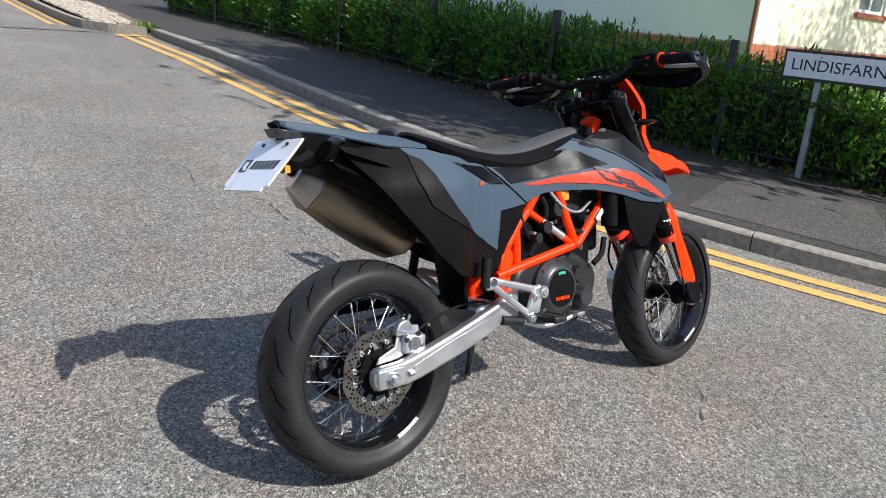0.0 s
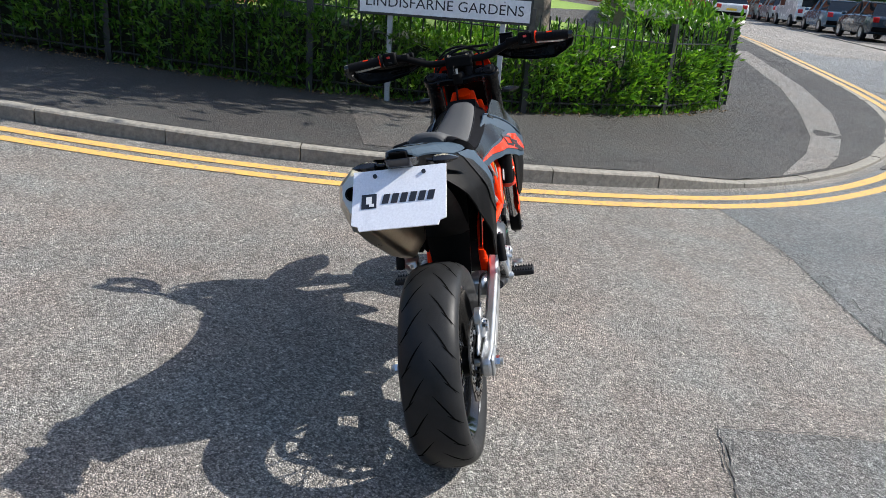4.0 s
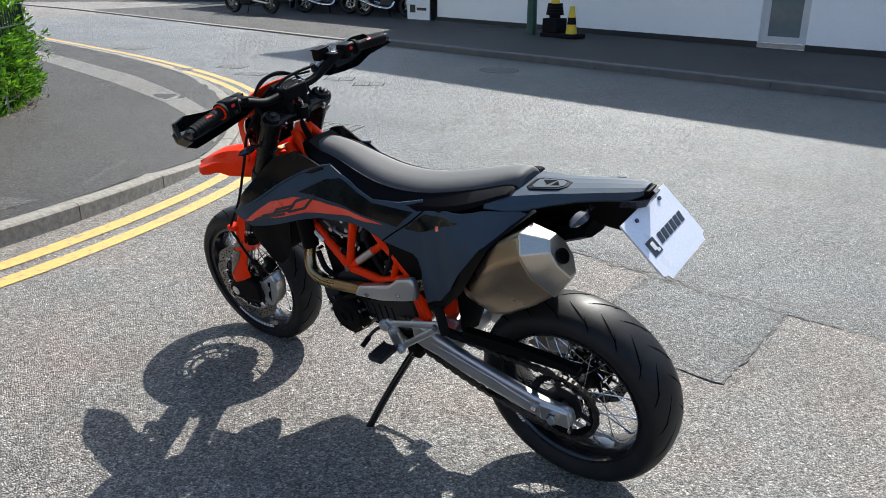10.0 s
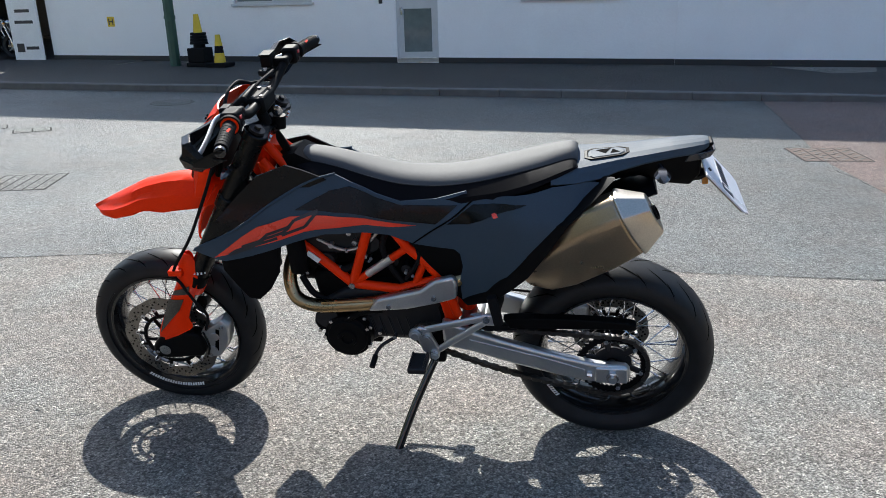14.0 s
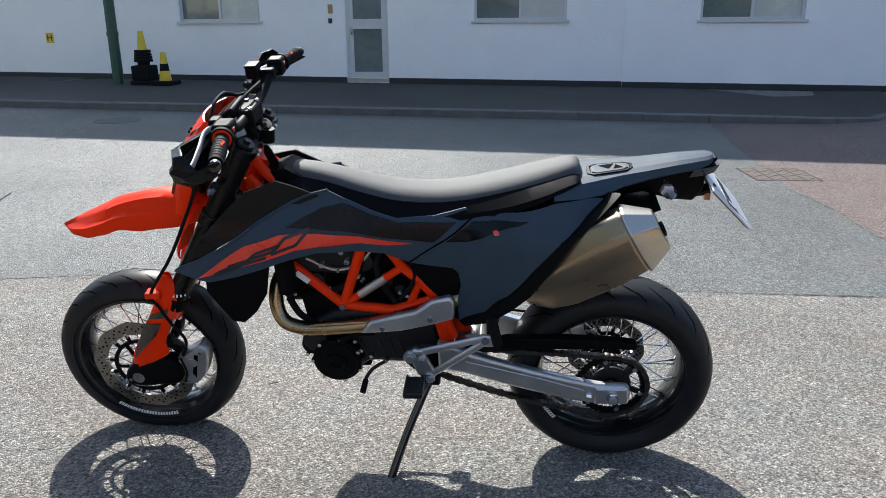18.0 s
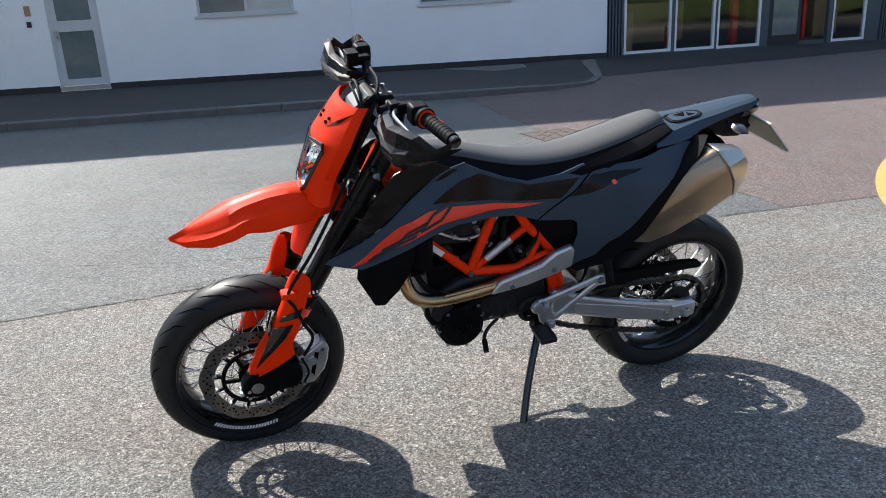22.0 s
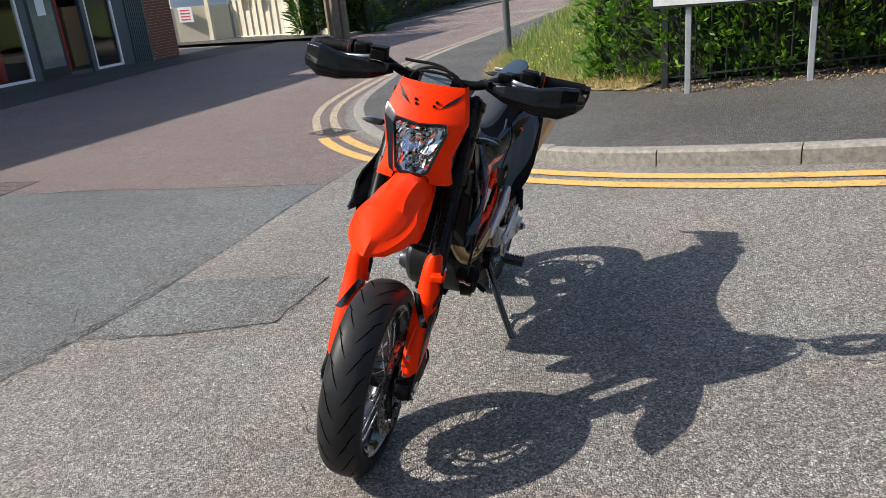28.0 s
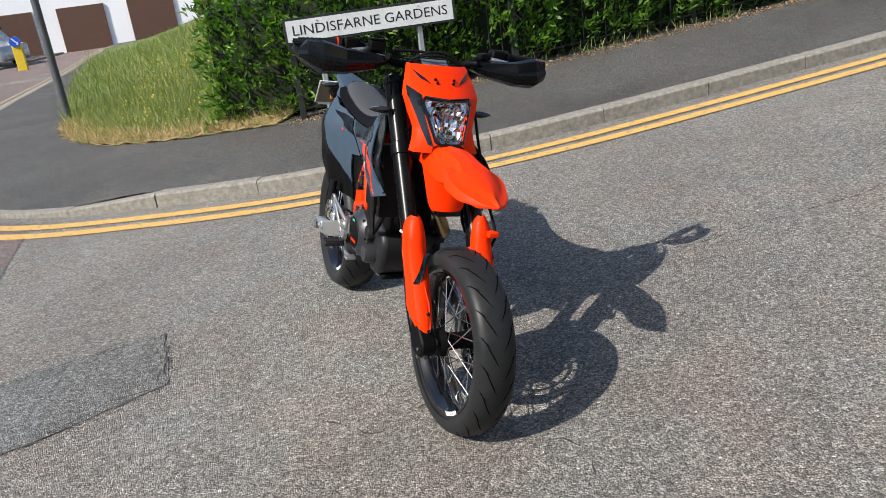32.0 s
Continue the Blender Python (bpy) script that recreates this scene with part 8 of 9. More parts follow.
M_PANE = surface("dark_pane", (0.16, 0.19, 0.19), 0.06, vary=0.25, scale=1.5, fine=8, bump=0.0, coat=0.4)
M_BLIND = surface("pale_blind", (0.50, 0.54, 0.52), 0.25, vary=0.1, scale=2, fine=40, bump=0.0, coat=0.5)
M_BRICK = surface("red_brick", (0.36, 0.115, 0.055), 0.9, vary=0.3, scale=9, fine=120, bump=0.5, depth=0.003)
M_BRICK_DK = surface("brown_brick", (0.19, 0.075, 0.045), 0.9, vary=0.3, scale=9, fine=120, bump=0.5, depth=0.003)
M_MORTAR = surface("mortar", (0.42, 0.36, 0.29), 0.95, vary=0.15, scale=9, fine=120, bump=0.4)
M_WOOD = surface("weathered_wood", (0.20, 0.155, 0.11), 0.9, vary=0.35, scale=5, fine=60, bump=0.7, depth=0.004)
M_STEEL = surface("galvanised_steel", (0.42, 0.44, 0.46), 0.5, metal=0.5, vary=0.15, scale=10, fine=120, bump=0.15)
M_POST = surface("dark_grey_paint", (0.10, 0.105, 0.11), 0.55, metal=0.2, vary=0.2, scale=8, fine=120, bump=0.15)
M_GREENP = surface("dark_green_paint", (0.035, 0.085, 0.06), 0.5, vary=0.25, scale=6, fine=80, bump=0.2)
M_CONE_Y = surface("yellow_plastic", (0.72, 0.50, 0.03), 0.5, vary=0.15, scale=8, fine=100, bump=0.1)
M_SIGN = surface("white_sign_face", (0.80, 0.81, 0.82), 0.4, vary=0.05, scale=3, fine=40, bump=0.0, coat=0.2)
M_SIGN_WORN = surface("weathered_sign_face", (0.70, 0.72, 0.70), 0.5, vary=0.16, scale=5, fine=60, bump=0.0)
M_CLEAR = glassy("shop_glass", (0.9, 0.95, 0.93), 0.0, 1.45)
M_BLUE = surface("blue_plastic", (0.02, 0.10, 0.55), 0.35, vary=0.1, bump=0.0, coat=0.3)
M_ROOF = surface("dark_roof_tile", (0.09, 0.075, 0.07), 0.85, vary=0.25, scale=3, fine=30, bump=0.6, depth=0.01)
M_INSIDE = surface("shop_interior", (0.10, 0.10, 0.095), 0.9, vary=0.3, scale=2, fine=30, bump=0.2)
M_CARD = surface("brown_card", (0.36, 0.24, 0.12), 0.8, vary=0.1, bump=0.1)
M_RED = surface("red_paint", (0.55, 0.03, 0.02), 0.45, vary=0.1, bump=0.05)
M_GRAFF = surface("red_print", (0.62, 0.05, 0.06), 0.5, vary=0.05, bump=0.0)
M_GARAGE = surface("brown_garage_door", (0.10, 0.05, 0.03), 0.55, vary=0.15, scale=4, fine=60, bump=0.2)

WY = -12.45
wz = lambda x: ground_z(x, WY) + 0.125
white = tagged(empty("white_building"), "long white-rendered building with a black plinth and grey windows", "building", kind="")


def wall_with_holes(name, x0, x1, z0, z1, y0, y1, holes, material, parent, label=""):
    """A wall between x0 and x1 with rectangular openings (xa, xb, za, zb)."""
    xs = sorted({x0, x1, *[h[0] for h in holes], *[h[1] for h in holes]})
    bm = bmesh.new()
    for a, b in zip(xs, xs[1:]):
        mid = (a + b) / 2
        cuts = sorted((h[2], h[3]) for h in holes if h[0] < mid < h[1])
        z = z0
        for c, d in cuts:
            if c > z:
                box(bm, (a, y0, z), (b, y1, c))
            z = d
        box(bm, (a, y0, z), (b, y1, z1))
    bmesh.ops.remove_doubles(bm, verts=bm.verts, dist=1e-4)
    seen = {}
    for f in bm.faces:
        seen.setdefault(tuple(sorted(v.index for v in f.verts)), []).append(f)
    return part(name, bm, material, parent, label, smooth=False)


WINS = [(7.80, 9.62, 1.27, 2.45), (1.36, 3.22, 1.24, 2.42), (-3.12, -1.2, 1.22, 2.40)]
DOOR = (5.02, 5.93, wz(5.5) - 0.03, 2.2)
wall_with_holes("wall", 0.22, 14.45, -0.2, 7.45, WY - 0.3, WY, [WINS[0], WINS[1], DOOR], M_RENDER, white)
wall_with_holes("wall", -5.4, 0.22, -0.3, 7.45, WY - 0.3, WY + 0.06, [WINS[2]], M_RENDER, white)
part("end_wall", boxed((14.15, WY - 10, -0.2), (14.45, WY - 0.302, 7.45)), M_RENDER, white, smooth=False)
part("end_wall", boxed((-5.4, WY - 10, -0.3), (-5.1, WY - 0.302, 7.45)), M_RENDER, white, smooth=False)
part("roof", boxed((-5.6, WY - 10.2, 7.45), (14.65, WY + 0.2, 7.6)), M_ROOF, white, smooth=False)
for a, b, y in ((0.22, DOOR[0], WY), (DOOR[1], 14.45, WY), (-5.4, 0.22, WY + 0.06)):
    bm = bmesh.new()
    add(bm, [(x, y + d, z) for x in (a, b) for d, z in ((0.014, -0.4), (0.014, wz(x)), (-0.001, wz(x)))], [(0, 3, 4, 1), (1, 4, 5, 2)])
    part("plinth", bm, M_PLINTH, white, "black painted plinth", smooth=False)


def casement(x0, x1, z0, z1, y, parent):
    w = empty("window", None, parent)
    bm = bmesh.new()
    t = 0.05
    for lo, hi in (((x0, z0), (x0 + t, z1)), ((x1 - t, z0), (x1, z1)), ((x0 + t, z0), (x1 - t, z0 + t)), ((x0 + t, z1 - t), (x1 - t, z1)), (((x0 + x1) / 2 - t / 2, z0 + t), ((x0 + x1) / 2 + t / 2, z1 - t))):
        box(bm, (lo[0], y - 0.12, lo[1]), (hi[0], y - 0.05, hi[1]))
    part("window_frame", bm, M_FRAMEW, w, "grey metal window frame", smooth=False)
    mid = (x0 + x1) / 2
    for k, (a, b) in enumerate(((x0 + t, mid - t / 2), (mid + t / 2, x1 - t))):
        part("pane", boxed((a, y - 0.10, z0 + t), (b, y - 0.09, z1 - t)), M_BLIND if k == 0 else M_PANE, w, smooth=False)
    part("window_sill", boxed((x0 - 0.06, y - 0.1, z0 - 0.05), (x1 + 0.06, y + 0.05, z0)), M_FRAMEW, w, "grey projecting sill", smooth=False, bevel=0.004)
    return w


for a, b, c, d in WINS:
    casement(a, b, c, d, WY if a > 0 else WY + 0.06, white)
dr = empty("door", None, white)
x0, x1, z0, z1 = DOOR
bm = bmesh.new()
for lo, hi in (((x0, z0), (x0 + 0.06, z1)), ((x1 - 0.06, z0), (x1, z1)), ((x0 + 0.06, z1 - 0.06), (x1 - 0.06, z1))):
    box(bm, (lo[0], WY - 0.12, lo[1]), (hi[0], WY - 0.04, hi[1]))
part("door_frame", bm, M_FRAMEW, dr, smooth=False)
bm = bmesh.new()
for lo, hi in (((x0 + 0.06, z0 + 0.02), (x0 + 0.15, z1 - 0.06)), ((x1 - 0.15, z0 + 0.02), (x1 - 0.06, z1 - 0.06)), ((x0 + 0.15, z0 + 0.02), (x1 - 0.15, z0 + 0.14)), ((x0 + 0.15, z0 + 1.02), (x1 - 0.15, z0 + 1.22)), ((x0 + 0.15, z1 - 0.16), (x1 - 0.15, z1 - 0.06))):
    box(bm, (lo[0], WY - 0.11, lo[1]), (hi[0], WY - 0.06, hi[1]))
part("door_leaf", bm, M_FRAMEW, dr, "grey metal glazed door", smooth=False)
for c, d in ((z0 + 0.14, z0 + 1.02), (z0 + 1.22, z1 - 0.16)):
    part("pane", boxed((x0 + 0.15, WY - 0.09, c), (x1 - 0.15, WY - 0.08, d)), M_PANE, dr, smooth=False)
part("threshold", boxed((x0, WY - 0.1, z0 - 0.06), (x1, WY + 0.03, z0)), M_CONC, dr, smooth=False)
part("door_handle", boxed((x1 - 0.13, WY - 0.06, z0 + 0.9), (x1 - 0.10, WY - 0.01, z0 + 1.05)), M_CHROME, dr, bevel=0.004)
for xz, s, m, lab in (((6.24, 1.50), (0.05, 0.09), M_CARD, "small brass entry panel on the white wall"), ((6.25, 1.26), (0.04, 0.05), M_PLINTH, "small dark bell push on the white wall")):
    ob = part("wall_panel", boxed((xz[0] - s[0], WY, xz[1] - s[1]), (xz[0] + s[0], WY + 0.02, xz[1] + s[1])), m, bevel=0.004)
    tagged(ob, lab, "entry panel")
hy = tagged(part("hydrant_sign", boxed((12.68, WY, 0.84), (12.86, WY + 0.012, 1.06)), M_CONE_Y, smooth=False), "small yellow hydrant sign on the white wall", "sign")
bm = bmesh.new()
for lo, hi in (((12.71, 0.88), (12.735, 1.02)), ((12.805, 0.88), (12.83, 1.02)), ((12.735, 0.94), (12.805, 0.965))):
    box(bm, (lo[0], WY + 0.0122, lo[1]), (hi[0], WY + 0.0145, hi[1]))
part("mark", bm, M_INK, hy, smooth=False)

# ---- shop ----
SY = -12.6
sb = lambda x: ground_z(x, SY) + 0.012
shop = tagged(empty("shop"), "slate-blue shop front with white-framed glass and an open doorway", "shop")
part("upper_wall", boxed((-14.0, SY - 0.4, 2.7), (-5.42, SY + 0.02, 7.0)), M_SLATE, shop, smooth=False)
part("roof", boxed((-14.0, SY - 9, 6.95), (-5.42, SY - 0.402, 7.1)), M_ROOF, shop, smooth=False)
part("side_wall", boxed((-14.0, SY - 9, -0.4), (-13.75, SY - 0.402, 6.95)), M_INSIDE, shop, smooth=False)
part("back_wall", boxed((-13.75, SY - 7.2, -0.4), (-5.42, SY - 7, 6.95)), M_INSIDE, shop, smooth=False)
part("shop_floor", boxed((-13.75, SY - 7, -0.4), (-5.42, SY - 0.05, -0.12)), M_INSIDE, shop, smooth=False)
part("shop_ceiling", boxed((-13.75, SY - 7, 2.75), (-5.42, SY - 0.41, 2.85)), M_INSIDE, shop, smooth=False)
for x0, x1 in ((-5.88, -5.42), (-14.4 + 1.0, -12.72)):
    bm = boxed((x0, SY - 0.1, sb(x0) - 0.05), (x1, SY, 2.7))
    panel = part("corrugated_panel", bm, M_SLATE, shop, "slate-blue ribbed panel", smooth=False)
    n = int((x1 - x0) / 0.075)
    for k in range(n):
        a = x0 + (x1 - x0) * k / n
        w = (x1 - x0) / n
        part("rib", boxed((a + 0.008, SY - 0.05, sb(a) - 0.05), (a + w * 0.62, SY + 0.05, 2.7)), M_SLATE, panel, smooth=False)
BAYS = [(-7.10, -5.92, True), (-8.22, -7.18, True), (-9.42, -8.27, True), (-12.33, -11.38, True)]
for x0, x1, glazed in BAYS:
    z0 = sb((x0 + x1) / 2) + 0.03
    w = empty("shop_window", None, shop)
    bm = bmesh.new()
    t = 0.06
    for lo, hi in (((x0, z0), (x0 + t, 2.6)), ((x1 - t, z0), (x1, 2.6)), ((x0 + t, z0), (x1 - t, z0 + t)), ((x0 + t, 2.54), (x1 - t, 2.6))):
        box(bm, (lo[0], SY - 0.08, lo[1]), (hi[0], SY, hi[1]))
    part("window_frame", bm, M_FRAMEWH, w, "white aluminium shop frame", smooth=False)
    pn = part("pane", boxed((x0 + t, SY - 0.045, z0 + t), (x1 - t, SY - 0.037, 2.54)), M_CLEAR, w, smooth=False)
    pn.visible_shadow = False
    part("stall_riser", boxed((x0, SY - 0.07, z0 - 0.2), (x1, SY - 0.01, z0 - 0.002)), M_SLATE, w, smooth=False)
for x0, x1 in ((-7.18, -7.10), (-8.27, -8.22), (-9.62, -9.42), (-11.38, -11.25), (-12.72, -12.33)):
    part("pier", boxed((x0 + 0.001, SY - 0.1, sb(x0) - 0.2), (x1 - 0.001, SY + 0.015, 2.7)), M_SLATE, shop, smooth=False)
part("door_leaf", boxed((-10.52, SY - 0.06, sb(-10) + 0.02), (-9.63, SY - 0.02, 2.3)), M_PLINTH, shop, "dark glazed shop door", smooth=False)
part("door_glass", boxed((-10.42, SY - 0.019, sb(-10) + 0.25), (-9.75, SY - 0.012, 2.2)), M_PANE, shop, smooth=False)
part("door_notice", boxed((-10.2, SY - 0.011, 1.25), (-9.95, SY - 0.007, 1.6)), M_SIGN, shop, smooth=False)
goods = [("cardboard_box", (-6.2, SY - 0.6, 0.0), (0.35, 0.3, 0.9), M_CARD, "brown cardboard box behind the shop window", "box"),
         ("display_stand", (-9.15, SY - 0.7, 0.0), (0.16, 0.16, 1.7), M_RED, "tall red display stand in the shop", "display stand"),
         ("display_stand", (-7.35, SY - 0.5, 0.0), (0.2, 0.2, 0.55), M_RED, "short red display stand in the shop", "display stand"),
         ("display_cabinet", (-12.0, SY - 1.2, 0.0), (0.7, 0.4, 1.5), M_CARD, "orange-brown cabinet inside the shop", "cabinet"),
         ("red_post", (-10.95, SY - 0.5, 0.0), (0.10, 0.10, 1.9), M_RED, "red post in the shop doorway", "post"),
         ("shop_counter", (-8.0, SY - 3.2, 0.0), (2.2, 0.6, 1.0), M_CARD, "low wooden counter inside the shop", "counter")]
for nm, (x, y, z), (a, b, c), m, lab, cat in goods:
    tagged(part(nm, boxed((x - a / 2, y - b / 2, -0.12), (x + a / 2, y + b / 2, -0.12 + c)), m, bevel=0.02), lab, cat)
jk = part("hanging_jacket", plate(curve2([(-8.05, 1.55), (-8.25, 1.5), (-8.32, 1.05), (-8.22, 0.98), (-7.86, 0.98), (-7.76, 1.06), (-7.84, 1.5)], 3, True), SY - 0.55, SY - 0.43), M_BLUE, bevel=0.03)
tagged(jk, "blue jacket hanging in the shop window", "jacket")
part("stripe", plate([(-8.2, 1.4), (-8.12, 1.42), (-8.02, 1.0), (-8.08, 1.0)], SY - 0.43, SY - 0.425), M_LEAF, jk)

# brick pier and the lane beyond
def brick_block(name, x0, x1, y0, y1, z0, z1, material, label, category, faces, bw=0.225, bh=0.075):
    """Mortar core with single bricks on the faces named: 'y+', 'y-', 'x+', 'x-'."""
    thing = tagged(empty(name), label, category, kind="structure")
    part("mortar", boxed((x0, y0, z0), (x1, y1, z1)), M_MORTAR, thing, smooth=False)
    shared = {}
    rb = random.Random(len(label))
    for f in faces:
        a, b = (x0, x1) if f[0] == "y" else (y0, y1)
        r = 0
        z = z0
        while z + bh * 0.9 <= z1:
            u = a - (bw / 2 if r % 2 else 0)
            while u < b:
                p, q = max(u, a), min(u + bw, b)
                if q - p > 0.05:
                    L = round(q - p - 0.01, 2)
                    key = (L, f)
                    if key not in shared:
                        h = 0.006
                        if f[0] == "y":
                            bm = boxed((0, -h if f[1] == "-" else 0, 0), (L, 0 if f[1] == "-" else h, bh - 0.01))
                        else:
                            bm = boxed((-h if f[1] == "-" else 0, 0, 0), (0 if f[1] == "-" else h, L, bh - 0.01))
                        ob = part("brick", bm, material, thing, smooth=False)
                        shared[key] = ob.data
                    else:
                        ob = new("brick", shared[key])
                        ob.parent = thing
                    ob.location = (p + 0.005, y0 if f == "y-" else y1, z + 0.005) if f[0] == "y" else (x0 if f == "x-" else x1, p + 0.005, z + 0.005)
                u += bw
            z += bh
            r += 1
    return thing


brick_block("brick_pier", -14.5, -13.42, SY - 0.6, SY + 0.05, -0.42, 1.45, M_BRICK_DK, "brown brick pier at the end of the shop", "wall", ("y+",))
part("pier_top", boxed((-14.5, SY - 0.6, 1.45), (-13.42, SY + 0.05, 7.0)), M_BRICK_DK, bpy.data.objects["brick_pier"], smooth=False)

# cream wall with a gate across the lane
cw = tagged(empty("cream_wall"), "cream-painted boundary wall with posts", "wall", kind="structure")
gz = lambda x, y: ground_z(x, y)


def wall_run(a, b, h0, h1, t, material, parent, name="wall"):
    a, b = Vector((*a, 0)), Vector((*b, 0))
    d = (b - a).normalized()
    n = Vector((-d.y, d.x, 0)) * t / 2
    za, zb = gz(a.x, a.y), gz(b.x, b.y)
    bm = bmesh.new()
    rings(bm, [[a - n + Vector((0, 0, za - 0.1)), a + n + Vector((0, 0, za - 0.1)), a + n + Vector((0, 0, za + h0)), a - n + Vector((0, 0, za + h0))],
               [b - n + Vector((0, 0, zb - 0.1)), b + n + Vector((0, 0, zb - 0.1)), b + n + Vector((0, 0, zb + h1)), b - n + Vector((0, 0, zb + h1))]])
    return part(name, bm, material, parent, smooth=False)


wall_run((-18.2, -17.5), (-18.9, -14.5), 1.25, 1.25, 0.15, M_CREAM, cw)
wall_run((-18.9, -14.48), (-19.15, -13.9), 1.25, 1.25, 0.15, M_CREAM, cw)
wall_run((-18.75, -11.5), (-18.05, -9.75), 1.5, 1.5, 0.15, M_CREAM, cw)
wall_run((-18.04, -9.72), (-17.55, -8.95), 0.28, 0.28, 0.2, M_CREAM, cw, "low_wall")
bm = bmesh.new()
for x, y in ((-18.86, -14.5), (-18.5, -16.2)):
    box(bm, (x - 0.02, y - 0.08, gz(x, y)), (x + 0.12, y + 0.08, gz(x, y) + 1.75))
part("post", bm, M_CREAM, cw, smooth=False)
nt = tagged(part("notice", boxed((-18.6, -15.6, 0.45), (-18.57, -15.0, 0.95)), M_SIGN, smooth=False), "white notice with red print on the cream wall", "notice")
for k in range(4):
    part("printed_bar", boxed((-18.568, -15.5, 0.52 + 0.1 * k), (-18.565, -15.1, 0.56 + 0.1 * k)), M_GRAFF, nt, smooth=False)
gt = tagged(empty("mesh_gate"), "cream metal mesh gate with steel posts", "gate")
g0, g1 = Vector((-19.15, -13.85, 0)), Vector((-18.78, -11.55, 0))
for k in range(9):
    c = g0.lerp(g1, k / 8)
    z = gz(c.x, c.y)
    part("gate_post" if k in (0, 8) else "gate_bar", rod((c.x, c.y, z + 0.05), (c.x, c.y, z + 1.75), 0.045 if k in (0, 8) else 0.02, 8), M_STEEL if k in (0, 8) else M_CREAM, gt)
for h in (0.12, 1.65):
    part("gate_rail", rod((g0.x, g0.y, gz(g0.x, g0.y) + h), (g1.x, g1.y, gz(g1.x, g1.y) + h), 0.025, 8), M_CREAM, gt)
part("gate_mesh", boxed((0, 0, 0.12), (0.01, (g1 - g0).length, 1.65), Matrix.Translation((g0.x - 0.03, g0.y, gz(g0.x, g0.y))) @ pose(0, 0, 0, 0, 0, -math.degrees(math.atan2(g1.x - g0.x, g1.y - g0.y)))), M_CREAM, gt, smooth=False)
for k in range(2):
    part("gate_notice", boxed((-18.93 + 0.16 * k, -13.6 + 0.75 * k, 1.0), (-18.91 + 0.16 * k, -13.1 + 0.75 * k, 1.5)), M_SIGN, gt, smooth=False)
for (x, y, h, r) in ((-17.2, -9.0, 3.2, 0.12), (-16.75, -8.55, 3.4, 0.14), (-16.9, -8.35, 1.7, 0.11)):
    ob = tagged(part("timber_post", rod((x, y, gz(x, y) - 0.1), (x + 0.05, y, gz(x, y) + h), r, 8), M_WOOD), "weathered square timber post at the lane", "post")
pk = tagged(empty("parking_sign"), "white parking sign with red lettering and arrows", "sign")
PKM = Matrix.Translation((-17.35, -9.2, 1.42)) @ pose(0, 0, 0, 90, 0, 68)
part("board", boxed((-0.75, -0.42, -0.02), (0.75, 0.42, 0.0), PKM), M_SIGN, pk, smooth=False)
text_part("lettering", "PARKING", 0.33, PKM @ pose(0, 0.12, 0.004), M_GRAFF, pk, stretch=0.9)
for k in range(6):
    x = -0.6 + 0.22 * k
    bm = bmesh.new()
    add(bm, [PKM @ Vector(v) for v in ((x, -0.26, 0.004), (x + 0.1, -0.17, 0.004), (x + 0.16, -0.17, 0.004), (x + 0.06, -0.26, 0.004), (x + 0.16, -0.35, 0.004), (x + 0.1, -0.35, 0.004))], [(0, 1, 2, 3), (0, 3, 4, 5)])
    part("arrow", bm, M_GRAFF, pk, "red arrow", smooth=False)

# ---- building A: render over a brick base ----
ba = tagged(empty("apartment_building"), "two-storey building with pale render over a red brick base", "building")
bx, by, bz = 12.65, 8.2, 1.37
part("wall", boxed((bx, by + 0.002, bz), (bx + 0.3, 30, 7)), M_PALE, ba, "pale rendered wall in shade", smooth=False)
AW = [(16.2, 17.3, 2.12, 3.3), (20.0, 21.1, 2.12, 3.3), (25, 26.1, 2.12, 3.3)]
wall_with_holes("wall", bx + 0.302, 40, bz, 7, by, by + 0.3, AW, M_CREAM, ba, "sunlit cream rendered wall")
part("roof", boxed((bx - 0.3, by - 0.3, 7), (40.3, 30, 7.2)), M_ROOF, ba, smooth=False)
for a, b, c, d in AW:
    w = empty("window", None, ba)
    bm = bmesh.new()
    for lo, hi in (((a, c), (a + 0.07, d)), ((b - 0.07, c), (b, d)), ((a + 0.07, c), (b - 0.07, c + 0.07)), ((a + 0.07, d - 0.07), (b - 0.07, d)), (((a + b) / 2 - 0.03, c + 0.07), ((a + b) / 2 + 0.03, d - 0.07))):
        box(bm, (lo[0], by + 0.05, lo[1]), (hi[0], by + 0.12, hi[1]))
    part("window_frame", bm, M_FRAMEWH, w, "white window frame", smooth=False)
    part("pane", boxed((a + 0.07, by + 0.08, c + 0.07), (b - 0.07, by + 0.09, d - 0.07)), M_PANE, w, smooth=False)
    part("window_sill", boxed((a - 0.12, by - 0.06, c - 0.09), (b + 0.12, by + 0.1, c)), M_BRICK, w, "red brick sill", smooth=False)
brick_block("brick_base", bx - 0.02, 24.0, by - 0.02, by + 0.2, 0.15, bz, M_BRICK, "red brick base of the cream building", "wall", ("y-",), 0.45, 0.15)
brick_block("brick_base", bx - 0.02, bx + 0.2, by + 0.21, 22, 0.15, bz, M_BRICK, "red brick base of the building in shade", "wall", ("x-",), 0.45, 0.15)
for x in (bx - 0.06, 19.0, 23.2):
    tagged(part("drain_pipe", rod((x, by - 0.08, 0.2), (x, by - 0.08, 7), 0.045, 10), M_BRICK_DK), "brown drain pipe on the building corner", "drain pipe")
rl = tagged(empty("balcony_rail"), "black vertical railing before the pale wall", "railing")
for k in range(16):
    part("upright", rod((bx - 0.6, 15.0 + 0.28 * k, 1.2), (bx - 0.6, 15.0 + 0.28 * k, 2.3), 0.018, 6), M_FENCE, rl)
